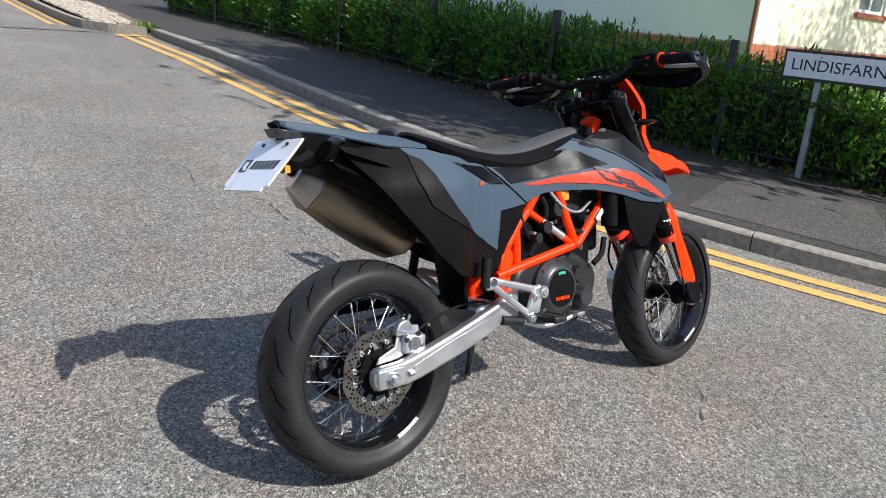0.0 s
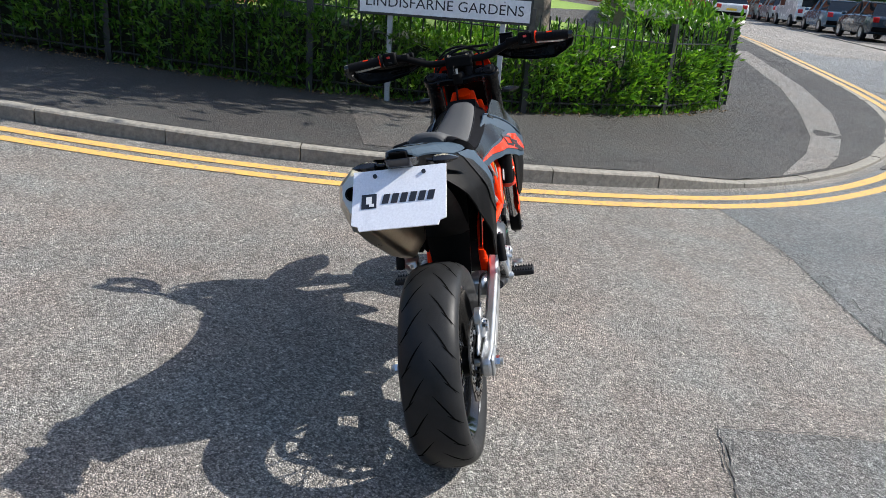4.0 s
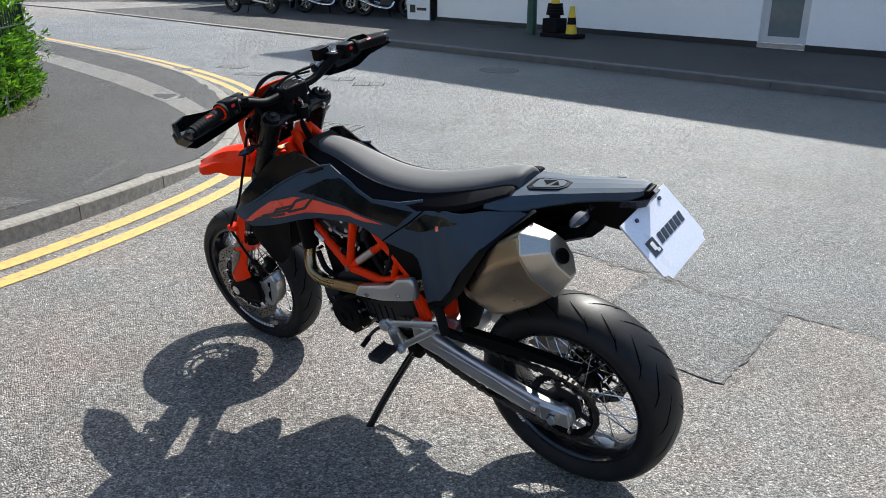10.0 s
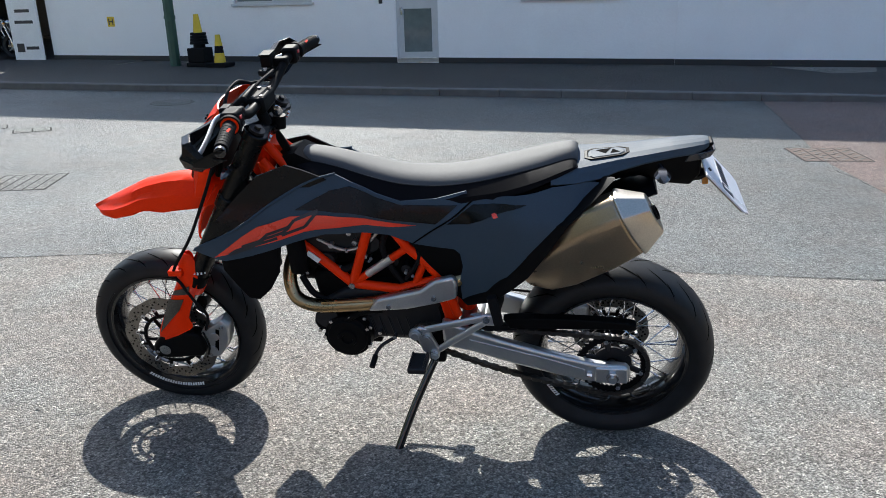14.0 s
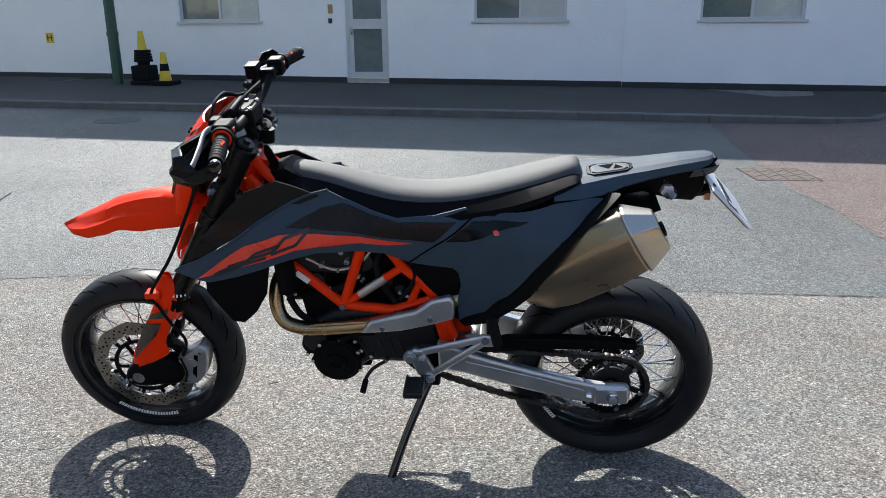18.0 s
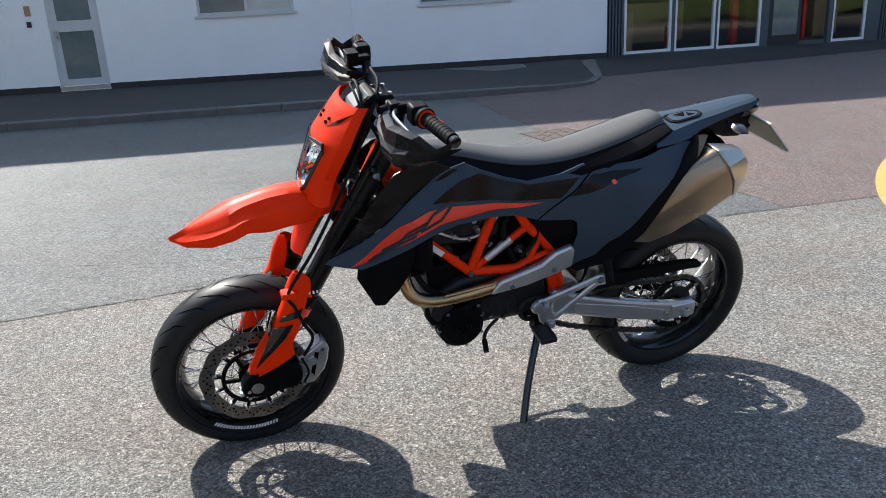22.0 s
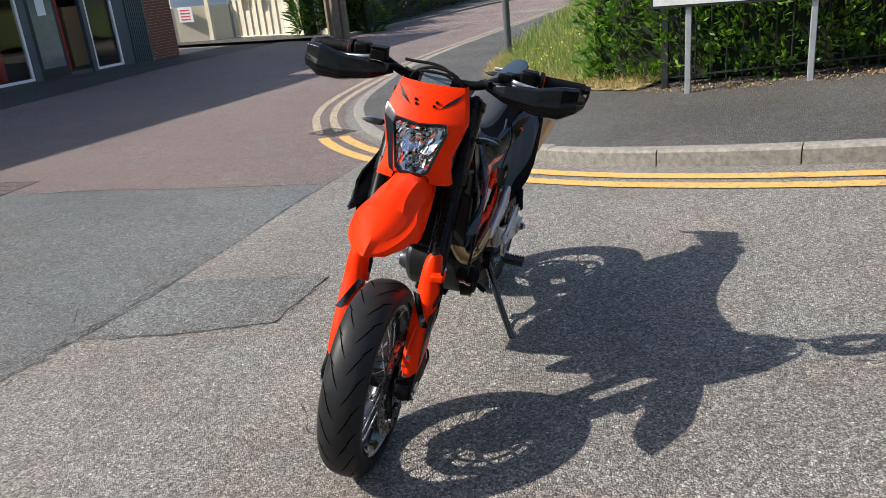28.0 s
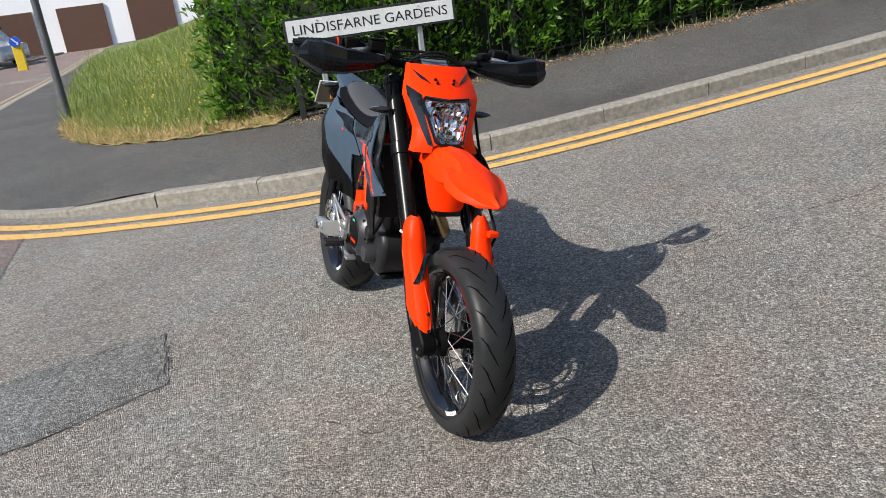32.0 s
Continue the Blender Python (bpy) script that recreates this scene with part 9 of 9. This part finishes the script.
part("rail", rod((bx - 0.6, 15.0, 1.25), (bx - 0.6, 19.2, 1.25), 0.02, 6), M_FENCE, rl)
part("rail", rod((bx - 0.6, 15.0, 2.3), (bx - 0.6, 19.2, 2.3), 0.02, 6), M_FENCE, rl)

# ---- street furniture ----
def name_sign(m, width, height, drop, posts, face, label, base, reach):
    s = tagged(empty("street_name_sign", m), label, "street sign")
    part("board", boxed((-width / 2, -0.012, -height / 2), (width / 2, 0.012, height / 2)), M_FENCE, s, "black framed board", smooth=False, bevel=0.002)
    part("face", boxed((-width / 2 + 0.022, -0.0155, -height / 2 + 0.022), (width / 2 - 0.022, -0.0122, height / 2 - 0.022)), face, s, "white sign face", smooth=False)
    words = [text_part("lettering", body, 0.128, pose(0, -0.0165, -0.002, 90), M_INK, s, 0.0006, "LEFT") for body in ("LINDISFARNE", "GARDENS")]
    spans = [(min(v.co.x for v in w.data.vertices), max(v.co.x for v in w.data.vertices)) for w in words]
    free = 0.045
    k = (width - 0.16) / (sum(b - a for a, b in spans) + free)
    x = 0.08 - width / 2
    for w, (a, b) in zip(words, spans):
        w.data.transform(Matrix.Translation((x, 0, 0)) @ Matrix.Diagonal((k, 1.0, 1, 1)) @ Matrix.Translation((-a, 0, 0)))
        x += k * (b - a + free)
    for x in posts:
        part("post", boxed((x - 0.025, 0.014, -drop), (x + 0.025, 0.064, height / 2 - 0.05)), M_STEEL, s, "galvanised square post", bevel=0.006)
        part("bolt", rod((x, -0.0156, 0.07), (x, -0.02, 0.07), 0.008, 8), M_STEEL, s)
    return s


za = base_a(6.25, 2.85)
name_sign(pose(6.265, 2.84, 1.238, 0, 0, -90 + 6.8), 1.60, 0.235, 1.238 - za + 0.15, (-0.50, 0.54), M_SIGN, "white street name sign with black lettering on two grey posts", za, 1)
zb = base_b(-2.98, 2.75)
name_sign(pose(-2.97, 2.80, 1.10, 0, 0, 90), 1.67, 0.235, 1.10 - zb + 0.12, (-0.52, 0.47), M_SIGN_WORN, "weathered street name sign with black lettering on two posts", zb, 1)
lp = tagged(part("lamp_post", rod((-8.45, -0.95, base_b(-8.45, -0.95) - 0.1), (-8.45, -0.95, 6.0), 0.06, 14, None, 0.045), M_POST), "dark grey steel lamp post at the edge of the verge", "lamp post")
gp = tagged(empty("green_post", pose(10.35, -11.0, ground_z(10.35, -11) + 0.04)), "dark green painted iron post before the white wall", "post")
part("shaft", rod((0, 0, -0.1), (0, 0, 5.5), 0.11, 8, None, 0.085), M_GREENP, gp)
part("collar", rod((0, 0, 0.95), (0, 0, 1.02), 0.118, 8), M_GREENP, gp)


def cone(x, y, z, h, stack, label):
    c = tagged(empty("traffic_cone", pose(x, y, z)), label, "traffic cone")
    part("foot", boxed((-0.22, -0.22, 0), (0.22, 0.22, 0.09)), M_RUBBER, c, bevel=0.02)
    if stack:
        part("block", boxed((-0.19, -0.19, 0.09), (0.19, 0.19, 0.38)), M_RUBBER, c, bevel=0.02)
        part("core", rod((0, 0, 0.36), (0, 0, 0.68), 0.12, 16), M_RUBBER, c)
        for k in range(4):
            part("collar", turned([(0.08, 0.0), (0.19 - 0.008 * k, 0.0), (0.18 - 0.008 * k, 0.05), (0.08, 0.05)], 18, pose(0, 0, 0.45 + 0.06 * k, 90), True), M_RUBBER, c)
        part("cone_body", turned([(0.0, 0.0), (0.10, 0.0), (0.05, 0.42), (0.0, 0.42)], 18, pose(0, 0, 0.62, 90)), M_CONE_Y, c, "yellow plastic cone")
    else:
        part("cone_body", turned([(0.0, 0.0), (0.12, 0.0), (0.05, h - 0.09), (0.0, h - 0.09)], 18, pose(0, 0, 0.09, 90)), M_CONE_Y, c, "yellow plastic cone")
        part("band", turned([(0.097, 0.0), (0.078, 0.14), (0.074, 0.14), (0.093, 0.0)], 18, pose(0, 0, 0.28, 90), True), M_RUBBER, c)
    return c


cone(9.72, -10.95, ground_z(9.7, -10.95) + 0.044, 1.0, True, "stack of black and yellow traffic cones by the wall")
cone(9.26, -10.9, ground_z(9.26, -10.9) + 0.045, 0.64, False, "yellow traffic cone with a black foot")
bn = tagged(empty("banner"), "tall white banner board with dark print", "banner")
part("panel", boxed((14.55, -12.28, 0.12), (15.35, -12.24, 2.6)), M_SIGN, bn, smooth=False)
part("badge", boxed((15.05, -12.238, 0.30), (15.25, -12.236, 0.50)), M_INK, bn, smooth=False)
for k, (a, b, z) in enumerate(((14.65, 15.0, 0.36), (14.7, 15.2, 0.95), (14.75, 15.15, 1.2), (14.7, 15.2, 1.55))):
    part("printed_bar", boxed((a, -12.238, z), (b, -12.236, z + 0.07)), M_INK, bn, smooth=False)
bo = tagged(empty("traffic_bollard", pose(-31.5, -5.9, ground_z(-31.5, -5.9))), "yellow bollard with a blue arrow sign", "bollard")
part("body", rings(bmesh.new(), [[Vector((0.0 + 0.12 * c, 0.2 * d, z)) for c, d in ((1, 0.8), (0, 1), (-1, 0.8), (-1, -0.8), (0, -1), (1, -0.8))] for z in (0.0, 0.5, 1.1)]), M_CONE_Y, bo)
part("disc", turned([(0.0, 0.0), (0.21, 0.0), (0.21, 0.05), (0.0, 0.05)], 24, pose(0.12, 0, 1.15, 0, 0, -90)), M_BLUE, bo, "round blue sign")
bm = bmesh.new()
add(bm, [(0.175, -0.12, 1.28), (0.175, -0.09, 1.31), (0.175, 0.1, 1.1), (0.175, 0.07, 1.07), (0.175, 0.12, 1.03), (0.175, 0.02, 1.04), (0.175, 0.12, 1.14)], [(0, 1, 2, 3), (4, 5, 6)])
part("arrow", bm, M_SIGN, bo, smooth=False)
lb = tagged(empty("low_sign", pose(-25.5, -10.6, ground_z(-25.5, -10.6))), "small white notice board on two posts", "sign")
part("board", boxed((-0.02, -0.7, 1.2), (0.02, 0.7, 1.75)), M_SIGN, lb, smooth=False)
for y in (-0.5, 0.5):
    part("post", rod((-0.04, y, 0), (-0.04, y, 1.7), 0.03, 8), M_STEEL, lb)
for k in range(3):
    part("printed_bar", boxed((0.021, -0.5, 1.3 + 0.13 * k), (0.024, 0.5, 1.36 + 0.13 * k)), M_INK, lb, smooth=False)

# far walls and houses that close the roads
ga = tagged(empty("garage_block"), "white garage block with brown doors", "garages")
part("wall", boxed((-44, -16, -0.5), (-43, 14, 5)), M_RENDER, ga, smooth=False)
for k in range(7):
    y = -13 + 3.6 * k
    part("garage_door", boxed((-43.0, y, -0.5), (-42.9, y + 2.4, 1.9)), M_GARAGE, ga, "brown up-and-over door", smooth=False)
part("roof", boxed((-46, -16.3, 5), (-42.7, 14.3, 5.3)), M_ROOF, ga, smooth=False)
hs2 = tagged(empty("house"), "pale house behind the planted border", "house")
part("wall", boxed((-40, -30, -0.5), (-20, -17, 6)), M_RENDER, hs2, smooth=False)
part("roof", boxed((-40.3, -30, 6), (-19.7, -16.7, 6.3)), M_ROOF, hs2, smooth=False)
for k in range(3):
    part("garage_door", boxed((-37 + 5 * k, -17.0, -0.4), (-34.4 + 5 * k, -16.9, 1.9)), M_GARAGE, hs2, smooth=False)
ht = tagged(empty("terrace"), "row of brick houses beyond the parked cars", "house")
part("wall", boxed((62, -30, -0.5), (64, 12, 7)), M_BRICK, ht, smooth=False)
part("roof", boxed((61.6, -30, 7), (66, 12, 7.4)), M_ROOF, ht, smooth=False)
hn = tagged(empty("house"), "house at the top of the side road", "house")
part("wall", boxed((-8, 48, 0), (16, 50, 9)), M_BRICK, hn, smooth=False)
part("roof", boxed((-8.3, 47.7, 9), (16.3, 50.3, 9.3)), M_ROOF, hn, smooth=False)
# out of view; added to hide bright sky from the motorcycle's glossy panels
unseen_block = tagged(empty("house"), "unseen brick block added behind the laurel hedge to darken reflections", "house")
part("wall", boxed((-26, 17, 0), (-5.5, 18, 7)), M_BRICK, unseen_block, smooth=False)
part("roof", boxed((-26.3, 16.6, 7), (-5.2, 18.4, 7.3)), M_ROOF, unseen_block, smooth=False)
bh = tagged(empty("warehouse"), "dark building behind the parked motorcycles", "building")
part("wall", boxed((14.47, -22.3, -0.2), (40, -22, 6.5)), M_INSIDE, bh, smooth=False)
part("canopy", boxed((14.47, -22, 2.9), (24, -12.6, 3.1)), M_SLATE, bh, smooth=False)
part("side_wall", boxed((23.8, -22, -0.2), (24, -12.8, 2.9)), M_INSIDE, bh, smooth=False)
hedge("hedge", [(70, -14.5), (50, -14.2), (25.5, -13.8)], 2.5, lambda x, y: ground_z(x, y), lambda s: 2.4, 9000, 41, "tall dark hedge behind the parked cars", M_LEAF_DARK, leaf=(0.3, 0.12), clumps=False)
hedge("shrub_border", [(-17.9, -10.6), (-22, -11.6), (-30, -12.6), (-40, -12.8)][::-1], 2.4, lambda x, y: ground_z(x, y), lambda s: 1.5 + 0.5 * math.sin(s * 1.7), 12000, 43, "dense dark shrubs and spiky plants by the lane", M_LEAF_DARK, leaf=(0.45, 0.06), clumps=True)
hedge("shrub_border", [(-30, 6), (-20, 5.2), (-13, 4.6)], 2.5, lambda x, y: ground_z(x, y) + 0.6, lambda s: 2.2, 5000, 44, "leafy shrubs above the grassy bank", M_LEAF_DARK, leaf=(0.3, 0.12), clumps=False)
kerb("kerb_lane", [(-16.5, -8.6), (-22, -8.5), (-30, -8.0), (-36, -7.0), (-42, -5.8)], 1, 0.11, length=1.8, label="kerb before the planted border")
sheet("lane_pavement", [(-16.6, -8.75), (-22, -8.65), (-30, -8.15), (-36, -7.15), (-42, -5.95), (-42, -16), (-17.5, -16)], M_PAVE, 0.1, "dark asphalt pavement before the planted border", "pavement")


# ---- parked vehicles ----
M_CARGLASS = surface("car_glass", (0.015, 0.018, 0.02), 0.06, vary=0.1, bump=0.0, coat=0.6)
M_LAMP_R = surface("red_lamp", (0.5, 0.01, 0.01), 0.2, vary=0.1, bump=0.0, coat=0.5)


def car(name, x, y, yaw, paint, label, length=4.2, width=1.75, height=1.48, van=False):
    rgb = paint
    mp = surface(name + "_paint", rgb, 0.25, metal=0.2, vary=0.05, scale=3, fine=100, bump=0.0, coat=0.7)
    c = tagged(empty(name, pose(x, y, ground_z(x, y) + 0.012, 0, 0, yaw)), label, "van" if van else "car")
    L, W, H = length / 2, width / 2, height
    if van:
        prof = [(-L, 0.45, 0.95, 0.98), (-L + 0.05, 0.3, H, 0.95), (L * 0.35, 0.3, H, 0.95), (L * 0.62, 0.3, 1.15, 0.97), (L * 0.95, 0.3, 0.95, 0.95), (L, 0.4, 0.7, 0.85)]
    else:
        prof = [(-L, 0.42, 0.88, 0.88), (-L + 0.12, 0.28, 0.98, 0.97), (-L * 0.55, 0.25, 1.0, 1.0), (0.0, 0.25, 0.98, 1.0), (L * 0.42, 0.25, 0.95, 1.0), (L * 0.85, 0.28, 0.80, 0.95), (L, 0.38, 0.66, 0.82)]
    loops = []
    for px, z0, z1, w in prof:
        w *= W
        loops.append([Vector((px, -w * 0.93, z0)), Vector((px, -w, (z0 + z1) / 2)), Vector((px, -w * 0.95, z1 - 0.04)), Vector((px, -w * 0.85, z1)), Vector((px, w * 0.85, z1)), Vector((px, w * 0.95, z1 - 0.04)), Vector((px, w, (z0 + z1) / 2)), Vector((px, w * 0.93, z0))])
    part("body", rings(bmesh.new(), loops), mp, c, bevel=0.03)
    if not van:
        cab = [(-L + 0.10, 0.96, 0.80), (-L + 0.42, H - 0.06, 0.68), (-0.1, H, 0.70), (L * 0.12, H - 0.04, 0.68), (L * 0.48, 0.95, 0.80)]
        part("glasshouse", rings(bmesh.new(), [[Vector((px, -w * W * (1.12 if z < 1 else 1), z)), Vector((px, w * W * (1.12 if z < 1 else 1), z)), Vector((px, w * W * 1.16, 0.93)), Vector((px, -w * W * 1.16, 0.93))] for px, z, w in cab]), M_CARGLASS, c, "dark car windows", bevel=0.03)
        part("roof", rings(bmesh.new(), [[Vector((px, -w, z)), Vector((px, w, z)), Vector((px, w, z + 0.03)), Vector((px, -w, z + 0.03))] for px, z, w in ((-L + 0.40, H - 0.06, 0.6), (-0.1, H, 0.62), (L * 0.14, H - 0.04, 0.6))]), mp, c, bevel=0.01)
        for s in (1, -1):
            for px in (-L * 0.42, L * 0.02):
                part("pillar", tubed([(px, s * W * 0.97, 0.95), (px - 0.05, s * W * 0.73, H - 0.02)], 0.035, 8), mp, c)
    else:
        part("rear_window", boxed((-L - 0.004, -W * 0.7, 1.05), (-L + 0.06, W * 0.7, H - 0.2)), M_CARGLASS, c)
        for s in (1, -1):
            part("side_window", boxed((L * 0.05, s * W * 0.955 - 0.02, 1.05), (L * 0.42, s * W * 0.955 + 0.02, H - 0.15)), M_CARGLASS, c)
    for px in (-L * 0.62, L * 0.64):
        for s in (1, -1):
            ty = part("wheel", turned([(0.19, 0.09), (0.30, 0.09), (0.315, 0.06), (0.315, -0.06), (0.30, -0.09), (0.19, -0.09)], 24, pose(px, s * (W - 0.10), 0.315), True), M_TYRE, c, "black tyre on an alloy rim")
            part("rim", turned([(0.0, s * 0.05), (0.06, s * 0.06), (0.19, s * 0.085), (0.2, s * 0.05)], 16, pose(px, s * (W - 0.10), 0.315)), M_ALU, ty)
    for s in (1, -1):
        part("tail_lamp", boxed((-L - 0.01, s * W * 0.72 - 0.12, 0.72), (-L + 0.15, s * W * 0.72 + 0.12, 0.92)), M_LAMP_R, c, "red tail lamp", bevel=0.02)
        part("head_lamp", boxed((L - 0.16, s * W * 0.62 - 0.16, 0.58), (L - 0.03, s * W * 0.62 + 0.16, 0.70)), M_MIRROR, c, "clear headlamp", bevel=0.02)
        part("wing_mirror", boxed((L * 0.34, s * (W + 0.08) - 0.08, 0.92), (L * 0.34 + 0.12, s * (W + 0.08) + 0.08, 1.04)), mp, c, bevel=0.03)
    part("plate_bar", boxed((-L - 0.016, -0.25, 0.62), (-L - 0.002, 0.25, 0.73)), M_CONE_Y, c)
    part("bumper", boxed((-L - 0.03, -W * 0.85, 0.38), (-L + 0.1, W * 0.85, 0.56)), M_BLACK, c, bevel=0.03)
    return c


car("parked_car", 35.0, -9.2, 3, (0.03, 0.05, 0.075), "dark blue estate car parked by the kerb")
car("parked_car", 40.8, -9.0, 3, (0.10, 0.17, 0.25), "blue hatchback parked by the kerb", 3.9)
car("parked_car", 46.2, -8.8, 3, (0.75, 0.75, 0.76), "white van parked by the kerb", 4.6, 1.9, 1.95, True)
car("parked_car", 51.5, -8.6, 3, (0.40, 0.42, 0.43), "silver hatchback parked by the kerb", 3.8)
car("parked_car", 56.0, -8.5, 3, (0.32, 0.36, 0.33), "grey-green hatchback parked by the kerb", 4.0)
car("parked_car", 44.0, -4.6, 0, (0.62, 0.63, 0.64), "silver hatchback standing on the road", 3.9)
car("parked_van", -36.2, -8.6, 58, (0.34, 0.36, 0.38), "grey van parked before the garages", 4.6, 1.85, 1.9, True)
car("parked_car", -30.5, -12.6, 80, (0.01, 0.015, 0.05), "dark blue car behind the plants", 4.0)


def parked_bike(x, y, yaw, paint, label, tall=1.0, red=None):
    b = tagged(empty("parked_motorcycle", pose(x, y, ground_z(x, y) + 0.035, 0, 0, yaw) @ pose(0, 0, 0, -9, 0, 0)), label, "motorcycle", "motorcycles before the shop")
    mp = surface("bike_paint", paint, 0.25, vary=0.06, scale=5, fine=200, bump=0.0, coat=0.6)
    for px in (-0.70, 0.72):
        w = part("wheel", turned([(0.215, 0.05), (0.27, 0.065), (0.30, 0.04), (0.31, 0), (0.30, -0.04), (0.27, -0.065), (0.215, -0.05)], 32, pose(px, 0, 0.31), True), M_TYRE, b, "black tyre")
        part("rim", turned([(0.20, 0.045), (0.22, 0.045), (0.22, -0.045), (0.20, -0.045)], 28, pose(px, 0, 0.31), True), M_BLACK, w)
        bm = bmesh.new()
        for k in range(5):
            a = 6.283 * k / 5
            tube(bm, [(px + 0.02 * math.cos(a), 0, 0.31 + 0.02 * math.sin(a)), (px + 0.205 * math.cos(a), 0, 0.31 + 0.205 * math.sin(a))], 0.014, 6)
        part("wheel_spoke", bm, M_ALU, w)
        part("brake_disc", turned([(0.10, 0.068), (0.15, 0.068), (0.15, 0.073), (0.10, 0.073)], 28, pose(px, 0, 0.31), True), M_DISC, w)
    for s in (1, -1):
        part("fork_leg", rod((0.72, s * 0.09, 0.31), (0.50, s * 0.09, 0.86), 0.025, 10), M_CHROME, b)
        part("grip", rod((0.42, s * 0.22, 0.98), (0.38, s * 0.36, 0.96), 0.018, 10), M_RUBBER, b)
        part("indicator", boxed((0.55, s * 0.17 - 0.03, 0.78), (0.60, s * 0.17 + 0.03, 0.82)), M_AMBER, b, bevel=0.008)
    part("handlebar", tubed([(0.42, -0.24, 0.98), (0.45, -0.08, 0.93), (0.45, 0.08, 0.93), (0.42, 0.24, 0.98)], 0.012, 8, 4), M_CHROME, b)
    part("engine", boxed((-0.12, -0.17, 0.25), (0.30, 0.17, 0.58)), M_ALU_DARK, b, bevel=0.05)
    part("fuel_tank", rings(bmesh.new(), [[Vector((px, w * f, z + h * g)) for f, g in ((-0.7, -1), (-1, 0), (-0.7, 0.8), (0, 1), (0.7, 0.8), (1, 0), (0.7, -1))] for px, w, z, h in ((-0.08, 0.09, 0.72, 0.06), (0.05, 0.15, 0.76, 0.11), (0.25, 0.16, 0.79, 0.13), (0.40, 0.10, 0.78, 0.09))]), mp, b, "painted fuel tank")
    part("front_mudguard", tubed([(0.98, 0, 0.52), (0.86, 0, 0.63), (0.72, 0, 0.655), (0.58, 0, 0.62)], 0.02, 8, 4, flat=3.5), mp, b)
    part("seat", rings(bmesh.new(), [[Vector((px, -w, z - 0.05)), Vector((px, -w * 0.8, z)), Vector((px, w * 0.8, z)), Vector((px, w, z - 0.05))] for px, w, z in ((0.0, 0.10, 0.80), (-0.25, 0.14, 0.78), (-0.55, 0.12, 0.84), (-0.75, 0.06, 0.88))]), M_SEAT_SIDE, b, "black seat")
    part("tail", rings(bmesh.new(), [[Vector((px, -w, z - 0.08)), Vector((px, -w, z)), Vector((px, w, z)), Vector((px, w, z - 0.08))] for px, w, z in ((-0.2, 0.13, 0.74), (-0.6, 0.11, 0.80), (-0.95, 0.05, 0.87))]), mp, b, bevel=0.01)
    part("headlight", turned([(0.0, 0.08), (0.07, 0.06), (0.09, 0.0), (0.06, -0.08), (0.0, -0.1)], 20, pose(0.63, 0, 0.84, 0, 0, -90)), M_CHROME, b)
    part("swingarm", rod((-0.70, 0.10, 0.31), (-0.10, 0.08, 0.38), 0.028, 8), M_ALU, b)
    part("exhaust", tubed([(0.30, -0.10, 0.40), (0.20, -0.16, 0.22), (-0.25, -0.17, 0.26), (-0.75, -0.20, 0.42)], 0.045, 12, 4), M_CHROME, b, "chrome exhaust")
    part("side_stand", rod((0.0, 0.12, 0.25), (0.02, 0.28, -0.06), 0.014, 8), M_BLACK, b)
    return b


parked_bike(19.7, -10.35, 12, (0.02, 0.05, 0.40), "dark motorcycle with a blue front mudguard")
parked_bike(20.3, -12.3, 150, (0.015, 0.015, 0.017), "black motorcycle parked in the row")
parked_bike(18.3, -11.9, 205, (0.30, 0.02, 0.02), "black and red motorcycle parked in the row")
parked_bike(17.6, -13.6, 200, (0.02, 0.02, 0.022), "black motorcycle parked under the canopy")
parked_bike(16.1, -12.15, 195, (0.50, 0.52, 0.54), "silver motorcycle parked before the banner")
